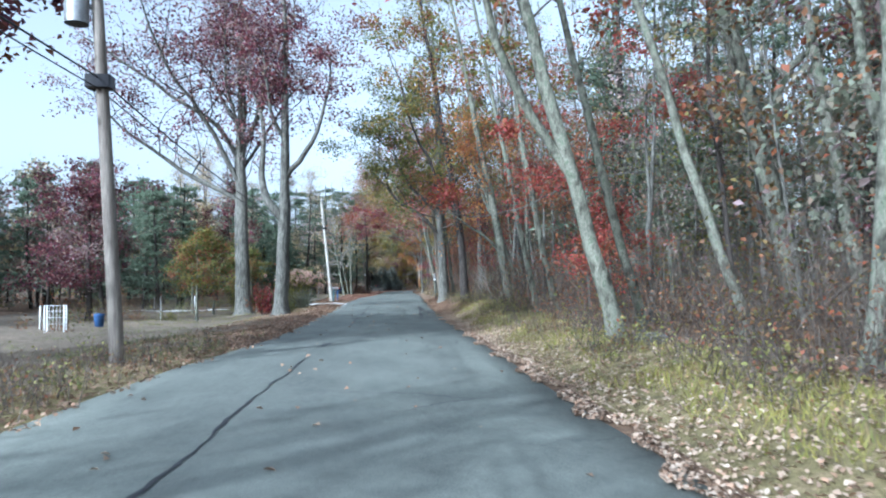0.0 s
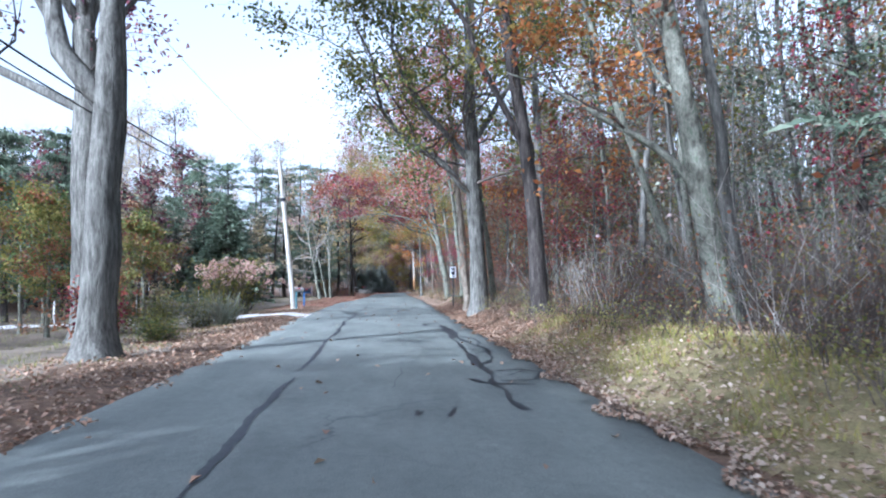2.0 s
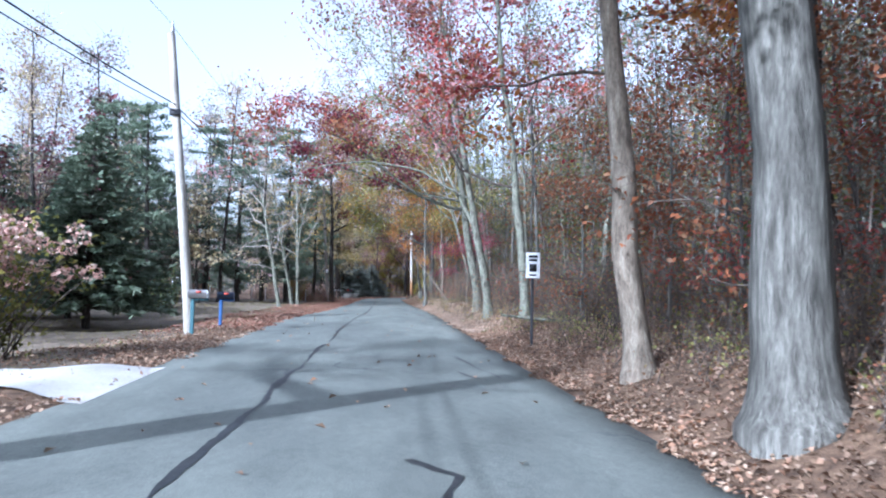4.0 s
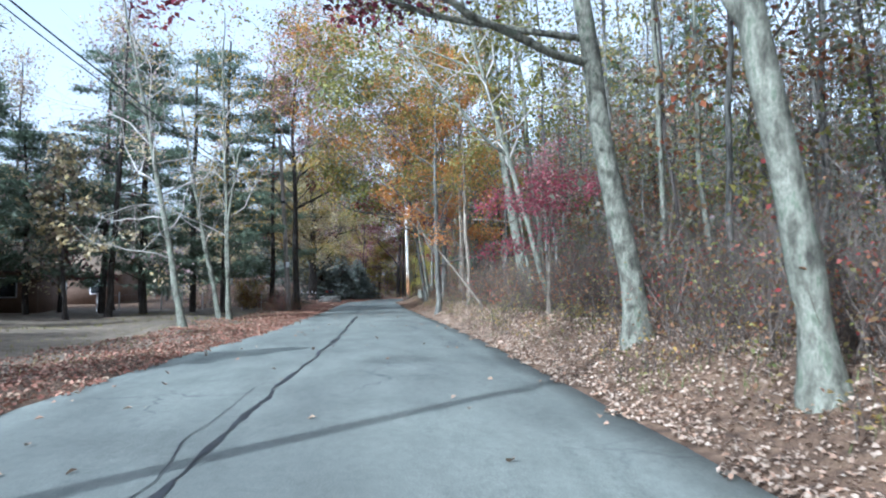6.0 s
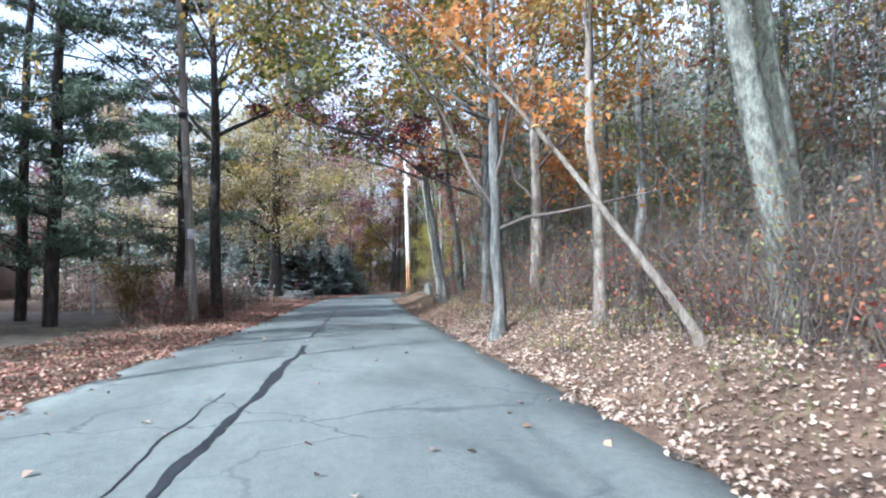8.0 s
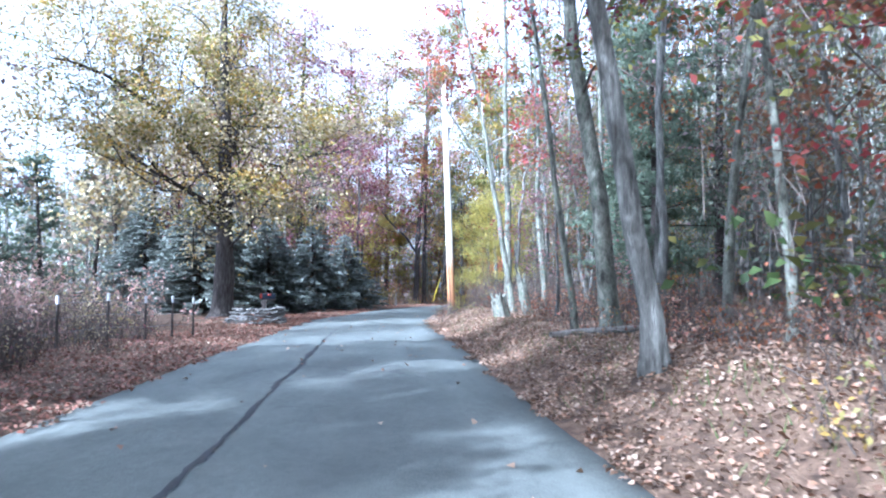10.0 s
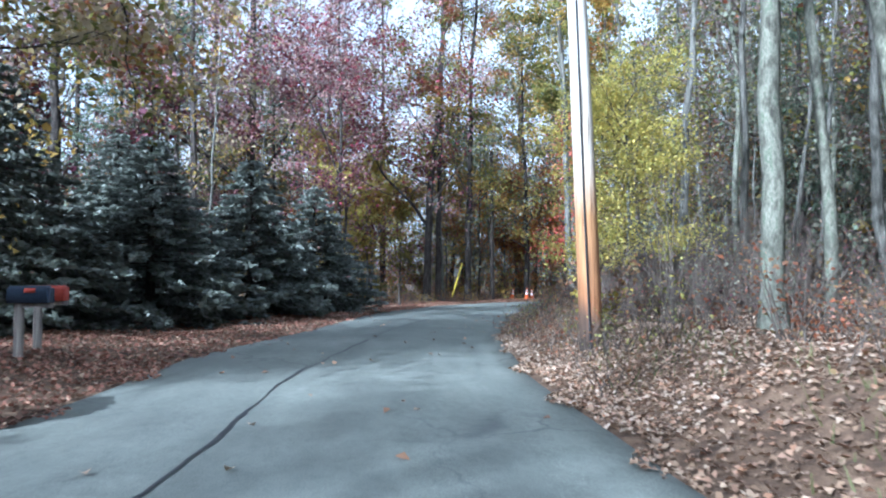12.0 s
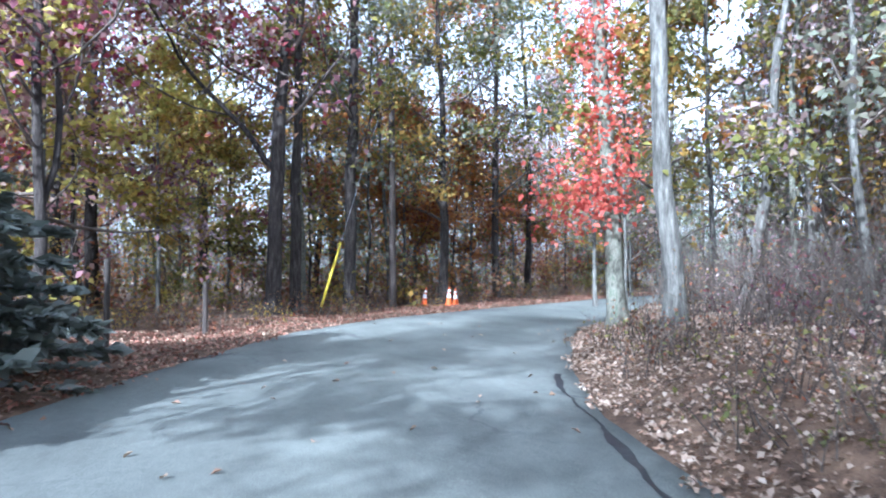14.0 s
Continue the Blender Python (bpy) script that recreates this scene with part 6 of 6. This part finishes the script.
shrub("garden_shrub", "rounded olive-green garden shrub beside a driveway", -6.9, 45.6, 1.35, 1.5, ["olive", "olive", "sage", "brush_green"], 4200, 0.07, 61)
shrub("garden_shrub", "olive-green garden shrub beside a driveway", -8.4, 45.2, 1.45, 1.5, ["olive", "brush_green", "sage"], 4200, 0.07, 62)
shrub("garden_shrub", "olive-green garden shrub beside a driveway", -5.7, 46.4, 1.2, 1.2, ["olive", "olive", "sage"], 3200, 0.065, 73)
shrub("garden_shrub", "reddish shrub at the foot of an oak", -5.6, 36.6, 1.5, 0.9, ["red", "maroon", "rust"], 1000, 0.1, 63, 18)
shrub("garden_shrub", "low dark clipped shrub on the verge", -4.9, 38.4, 0.65, 0.9, ["green", "olive"], 1500, 0.06, 64)
shrub("garden_shrub", "low dark clipped shrub by the driveway", -4.9, 47.6, 0.7, 0.8, ["green", "olive"], 1500, 0.06, 65)
shrub("garden_shrub", "dark rhododendron bush under pines", -9.5, 80, 1.8, 1.8, ["pine", "green"], 2200, 0.13, 66)
shrub("garden_shrub", "rounded tawny bush under pines", -4.5, 106.0, 2.0, 1.3, ["tan", "gold", "rust"], 2200, 0.11, 67)
shrub("garden_shrub", "yellow-leaved shrub at the foot of a utility pole", 8.0, 131.3, 1.2, 0.6, ["yellow", "brush"], 420, 0.09, 68, 12)
shrub("bare_shrub", "nearly leafless shrub of thin arching stems by a utility pole", 9.3, 131.6, 2.6, 1.0, ["yellow", "brush_green"], 120, 0.08, 70, 12, "twig")
shrub("bare_shrub", "nearly leafless shrub of thin arching stems on the bank", 8.9, 127.8, 1.2, 0.8, ["brush", "rust"], 160, 0.07, 71, 14, "twig")
shrub("bare_shrub", "nearly leafless shrub of thin arching stems on the bank", 6.9, 79.0, 1.5, 1.0, ["rust", "brush"], 200, 0.07, 72, 16, "twig")
tuft = thing("ornamental_grass", -4.7, 45.2, gz(-4.7, 45.2), "arching grey-green ornamental grass clump by a driveway", "grass clump")
tr_ = np.random.default_rng(69)
tb = Build()
for _ in range(220):
    a, t = tr_.uniform(0, 6.28), tr_.uniform(0.2, 1.0)
    p = wander(tr_, [tr_.normal(0, 0.12), tr_.normal(0, 0.12), -0.03], [math.cos(a) * t, math.sin(a) * t, 1.2], tr_.uniform(0.8, 1.4), 4, 0.05, -0.22)
    w = np.array([-math.sin(a), math.cos(a), 0]) * 0.012
    v = np.stack([p - w, p + w], 1).reshape(-1, 3)
    tb.add(v, [(2 * i, 2 * i + 1, 2 * i + 3, 2 * i + 2) for i in range(4)])
part("leaf_blades", tb, ["sage"], tuft)
for x, y, kk, lab in ((-7.6, 45.4, "white", "thin white reflector stake with a red tip"), (-6.2, 48.2, "white", "thin white reflector stake with a red tip")):
    st = thing("marker_stake", x, y, gz(x, y), lab, "stake", "driveway marker stakes")
    part("rod", Build().add(*tube([(0, 0, -0.2), (0, 0, 1.35)], [0.014, 0.014], 6)), ["white"], st)
    part("tip", Build().add(*tube([(0, 0, 1.36), (0, 0, 1.5)], [0.018, 0.018], 6)), ["red_paint"], st, "red tip")

# white garden arbour and stakes on the lawn
ar = thing("garden_arbour", -12.4, 28.6, gz(-12.4, 28.6), "small white lattice garden arbour on the lawn", "arbour", turn=10)
ar.matrix_basis = ar.matrix_basis @ Matrix.Scale(0.62, 4)
for px, py in ((-0.55, 0), (0.55, 0), (-0.55, 0.6), (0.55, 0.6)):
    part("post", Build().add(*box(px - 0.035, px + 0.035, py - 0.035, py + 0.035, -0.1, 1.75, 0.008)), ["white"], ar)
for z in (0.55, 0.95, 1.35, 1.7):
    part("rail", Build().add(*box(-0.51, 0.51, 0.575, 0.61, z, z + 0.03)), ["white"], ar)
for x in np.linspace(-0.4, 0.4, 5):
    part("slat", Build().add(*box(x - 0.011, x + 0.011, 0.54, 0.56, 0.1, 1.65)), ["white"], ar)
bin_ = thing("rubbish_bin", -11.6, 30.9, gz(-11.6, 30.9), "blue plastic bin on the lawn", "bin")
part("tub", Build().add(*tube([(0, 0, -0.02), (0, 0, 0.02), (0, 0, 0.5)], [0.02, 0.17, 0.21], 14)), ["blue"], bin_)
part("lid", Build().add(*tube([(0, 0, 0.5), (0, 0, 0.53), (0, 0, 0.57)], [0.23, 0.23, 0.02], 14)), ["blue"], bin_)


def stake(name, x, y, h, r, kind, label, cat, group, cap=None):
    e = thing(name, x, y, gz(x, y), label, cat, group)
    part("shaft", Build().add(*tube([(0, 0, -0.2), (0.01, 0, h)], [r, r * 0.95], 8)).add(*tube([(0.01, 0, h), (0.01, 0, h + 0.01)], [r, 0.001], 8)), [kind], e)
    if cap:
        part("cap", Build().add(*tube([(0.01, 0, h - 0.16), (0.01, 0, h + 0.02)], [r * 1.15, r * 1.1], 8)), [cap], e, "white painted top")
    return e


for x, y in ((-14, 31), (-13, 52), (-15.5, 52.5), (-17, 56), (-11.5, 39)):
    stake("garden_post", x, y, 1.0, 0.04, "white", "short white garden post on the lawn", "post", "white garden posts")
for k in range(9):
    stake("paddock_post", -13.6 + 1.2 * k, 106.4 + 0.22 * k, 1.15, 0.045, "white", "white paddock fence post", "fence post", "white paddock posts")
for z in (0.5, 0.95):
    tagged(new("fence_wire", Build().add(*tube([(-13.6 + 1.2 * k, 106.4 + 0.22 * k, gz(-13.6 + 1.2 * k, 106.4 + 0.22 * k) + z) for k in range(9)], [0.006] * 9, 4)).mesh("fence_wire", ["grey_metal"])), "thin steel wire between white paddock posts", "fence wire", "paddock wires")
for k, (x, y) in enumerate([(-3.1, 114.2), (-2.5, 116.2), (-2.0, 117.7), (-1.6, 119.2), (-1.3, 120.6), (-1.1, 122.2)]):
    stake("fence_post", x, y, 1.1, 0.032, "pole_dark", "thin dark metal fence post with a white top", "fence post", "wire fence posts", "white")
for z in (0.35, 0.65, 0.95):
    pts = [(-3.1, 114.2), (-2.5, 116.2), (-2.0, 117.7), (-1.6, 119.2), (-1.3, 120.6), (-1.1, 122.2)]
    tagged(new("fence_wire", Build().add(*tube([(x, y, gz(x, y) + z) for x, y in pts], [0.004] * 6, 4)).mesh("fence_wire", ["grey_metal"])), "thin steel fence wire between posts", "fence wire", "fence wires")
stake("wooden_post", 5.3, 153.4, 1.5, 0.05, "pole_dark", "rough dark wooden post among leaves on the bend", "post", "bend posts")
stake("wooden_post", 6.9, 157.6, 1.2, 0.06, "pole_dark", "short dark wooden post on the bend", "post", "bend posts")

# dry stone wall round the oak
wall = thing("stone_wall", 0.0, 126.9, gz(0.0, 126.9), "low curved dry-stone wall of grey field stones under an oak", "stone wall")
sr = np.random.default_rng(33)
stones = []
for k in range(6):
    bm = bmesh.new()
    bmesh.ops.create_icosphere(bm, subdivisions=1, radius=0.5)
    for v in bm.verts:
        v.co *= 1 + sr.normal(0, 0.12)
        v.co = Vector((max(-0.44, min(0.44, v.co.x)), max(-0.42, min(0.42, v.co.y)), max(-0.36, min(0.36, v.co.z))))
    me = bpy.data.meshes.new("stone")
    bm.to_mesh(me)
    bm.free()
    me.materials.append(M["stone"])
    stones.append(me)
for row in range(5):
    for a in np.arange(-165, 12, 18.5 + row * 0.8):
        t = radians(a + sr.uniform(-4, 4) + row * 6)
        rr = 1.02 - 0.03 * row + sr.normal(0, 0.04)
        ob = new("stone", stones[sr.integers(6)])
        ob.parent = wall
        lx_, ly_ = math.cos(t) * rr * 0.95, math.sin(t) * rr * 1.05 + 0.6
        ob.matrix_basis = Matrix.LocRotScale((lx_, ly_, 0.05 + 0.115 * row + sr.normal(0, 0.012)), Euler((sr.normal(0, 0.08), sr.normal(0, 0.08), t + 1.57 + sr.normal(0, 0.15))), (sr.uniform(0.36, 0.62), sr.uniform(0.3, 0.42), sr.uniform(0.13, 0.2)))

# stumps and a fallen log on the bank
def stump(x, y, h, r, lean, label, seed):
    """A rotten stump: a ragged shell of bark standing up in uneven splinters round a hollow."""
    rng = np.random.default_rng(seed)
    e = thing("tree_stump", x, y, gz(x, y), label, "tree stump", "broken stumps")
    m = 26
    a = np.linspace(0, 2 * np.pi, m, endpoint=False)
    top_z = h * np.clip(0.8 + 0.12 * np.sin(a + seed) + 0.08 * np.sin(3 * a + 2 * seed) + rng.normal(0, 0.12, m), 0.4, 1.15)
    flute = 1 + 0.14 * np.sin(5 * a + seed) + rng.normal(0, 0.09, m)
    root = np.clip(np.sin(4 * a + seed), 0, 1)
    rows = []
    for s in np.linspace(0, 1, 7):
        rad = r * flute * (1 - 0.06 * s + (0.08 + 0.3 * root) * (1 - s) ** 4)
        zt = -0.15 + s * (top_z + 0.15)
        rows.append(np.stack([np.cos(a) * rad + lean * zt, np.sin(a) * rad, zt], 1))
    inner = rows[-1] * 1.0
    inner[:, :2] = (inner[:, :2] - [lean * h, 0]) * 0.7 + [lean * h, 0]
    inner[:, 2] -= 0.04 * h
    deep = inner.copy()
    deep[:, 2] = 0.28 * h
    deep[:, :2] = (deep[:, :2] - [lean * h, 0]) * 0.3 + [lean * h, 0]
    v = np.concatenate(rows + [inner, deep])
    q = [(i * m + j, i * m + (j + 1) % m, (i + 1) * m + (j + 1) % m, (i + 1) * m + j) for i in range(8) for j in range(m)]
    part("shell", Build().add(v, q), ["bark_pale"], e)
    for _ in range(7):
        t = rng.uniform(0, 6.28)
        p0 = np.array([math.cos(t) * r * 0.85 + lean * h * 0.5, math.sin(t) * r * 0.85, h * rng.uniform(0.35, 0.6)])
        p = wander(rng, p0, [rng.normal(0, 0.25), rng.normal(0, 0.25), 1], h * rng.uniform(0.25, 0.55), 2, 0.1)
        part("splinter", Build().add(*tube(p, [r * 0.16, r * 0.1, 0.004], 4)), ["bark_tan"], e)
    return e


stump(8.1, 122.5, 0.72, 0.24, -0.2, "rotten splintered pale tree stump on the bank", 3)
stump(8.95, 122.6, 1.35, 0.14, -0.18, "tall ragged grey stump on the bank", 4)
log = thing("fallen_log", 7.95, 113.4, gz(7.95, 113.4), "pale weathered split log lying among leaves", "log")
part("trunk", Build().add(*tube([(-1.0, -0.5, 0.03), (-0.3, -0.15, 0.05), (0.4, 0.2, 0.06), (1.1, 0.5, 0.09)], [0.05, 0.07, 0.065, 0.04], 9, 0.12)), ["twig_pale"], log)
part("broken_piece", Build().add(*tube([(-0.5, -0.55, 0.02), (0.1, -0.28, 0.04), (0.7, -0.1, 0.03)], [0.03, 0.05, 0.03], 7, 0.15)), ["bark_grey"], log)
log2 = thing("fallen_log", 5.3, 58.6, gz(5.3, 58.6), "pale fallen branch beside a road sign", "log")
part("trunk", Build().add(*tube([(-0.9, 0.1, 0.28), (0, 0, 0.2), (1.0, -0.1, 0.1)], [0.03, 0.05, 0.055], 7)), ["bark_pale"], log2)
rock = new("boulder", stones[2].copy())
rock.matrix_basis = Matrix.LocRotScale((4.9, 12.4, gz(4.9, 12.4) + 0.05), Euler((0.1, 0, 0.4)), (0.9, 0.6, 0.42))
tagged(rock, "flat grey boulder among verge leaves", "rock")


# traffic cones
def cone(x, y, tip, turn):
    e = thing("traffic_cone", x, y, gz(x, y) + 0.01, "orange traffic cone with white bands at the roadside", "traffic cone", "traffic cones")
    e.matrix_basis = pose(x, y, gz(x, y) + 0.01, 0, tip, turn)
    part("base", Build().add(*box(-0.19, 0.19, -0.19, 0.19, 0, 0.04, 0.03)), ["orange_plastic"], e)
    for z0, z1, r0, r1, kk in ((0.04, 0.3, 0.14, 0.095, "orange_plastic"), (0.3, 0.45, 0.096, 0.07, "white"), (0.45, 0.52, 0.07, 0.058, "orange_plastic"), (0.52, 0.62, 0.059, 0.042, "white"), (0.62, 0.72, 0.042, 0.028, "orange_plastic")):
        b = Build().add(*tube([(0, 0, z0), (0, 0, z1)], [r0, r1], 14))
        if z1 > 0.7:
            b.add(*tube([(0, 0, z1), (0, 0, z1 + 0.004)], [r1, 0.001], 14))
        part("band" if kk == "white" else "cone_body", b, [kk], e, "white reflective band" if kk == "white" else "", True)
    return e


cone(15.9, 166.2, 2, 10)
cone(16.4, 166.8, -2, 50)
cone(15.0, 166.6, 14, 30)


# ---- houses beyond the gardens ----
def house(x, y, turn, w, d, h, rise, label, wall="siding"):
    e = thing("house", x, y, gz(x, y), label, "house", turn=turn)
    t = 0.18
    b = Build()
    b.add(*box(-w / 2, w / 2, -d / 2, -d / 2 + t, -0.3, h)).add(*box(-w / 2, w / 2, d / 2 - t, d / 2, -0.3, h))
    b.add(*box(-w / 2, -w / 2 + t, -d / 2 + t, d / 2 - t, -0.3, h)).add(*box(w / 2 - t, w / 2, -d / 2 + t, d / 2 - t, -0.3, h))
    part("wall", b, [wall], e)
    o = 0.5
    rv_ = []
    for dz in (0.0, 0.16):
        rv_ += [(-w / 2 - o, -d / 2 - o, h - 0.15 + dz), (w / 2 + o, -d / 2 - o, h - 0.15 + dz), (w / 2 + o, 0, h + rise + dz), (-w / 2 - o, 0, h + rise + dz), (w / 2 + o, d / 2 + o, h - 0.15 + dz), (-w / 2 - o, d / 2 + o, h - 0.15 + dz)]
    rq_ = [(6, 7, 8, 9), (9, 8, 10, 11), (3, 2, 1, 0), (5, 4, 2, 3), (0, 1, 7, 6), (4, 5, 11, 10), (1, 2, 8, 7), (2, 4, 10, 8), (3, 0, 6, 9), (5, 3, 9, 11)]
    part("roof", Build().add(rv_, rq_), ["roof"], e)
    for sx in (-1, 1):
        xw = sx * (w / 2 - 0.05)
        part("gable", Build().add([(xw, -d / 2, h), (xw, d / 2, h), (xw, 0.01, h + rise - 0.02), (xw, -0.01, h + rise - 0.02)], [(0, 1, 2, 3)]), [wall], e)
    for sx in np.linspace(-w / 2 + 1.6, w / 2 - 1.6, 4):
        wdw = part("window", Build().add(*box(sx - 0.55, sx + 0.55, -d / 2 - 0.03, -d / 2 - 0.004, 0.9, 2.1)), ["white"], e, "white-framed window")
        part("pane", Build().add(*box(sx - 0.47, sx + 0.47, -d / 2 - 0.04, -d / 2 - 0.032, 0.98, 2.02)), ["glass"], wdw)
    part("door", Build().add(*box(-0.45, 0.45, -d / 2 - 0.04, -d / 2 - 0.004, 0.0, 2.05)), ["siding"], e)
    return e


house(-21.5, 108, 8, 9, 7, 2.6, 1.5, "low brown house with a shingled roof behind trees")
house(-24, 128, 0, 12, 7, 2.6, 1.7, "low brown house behind a paddock")
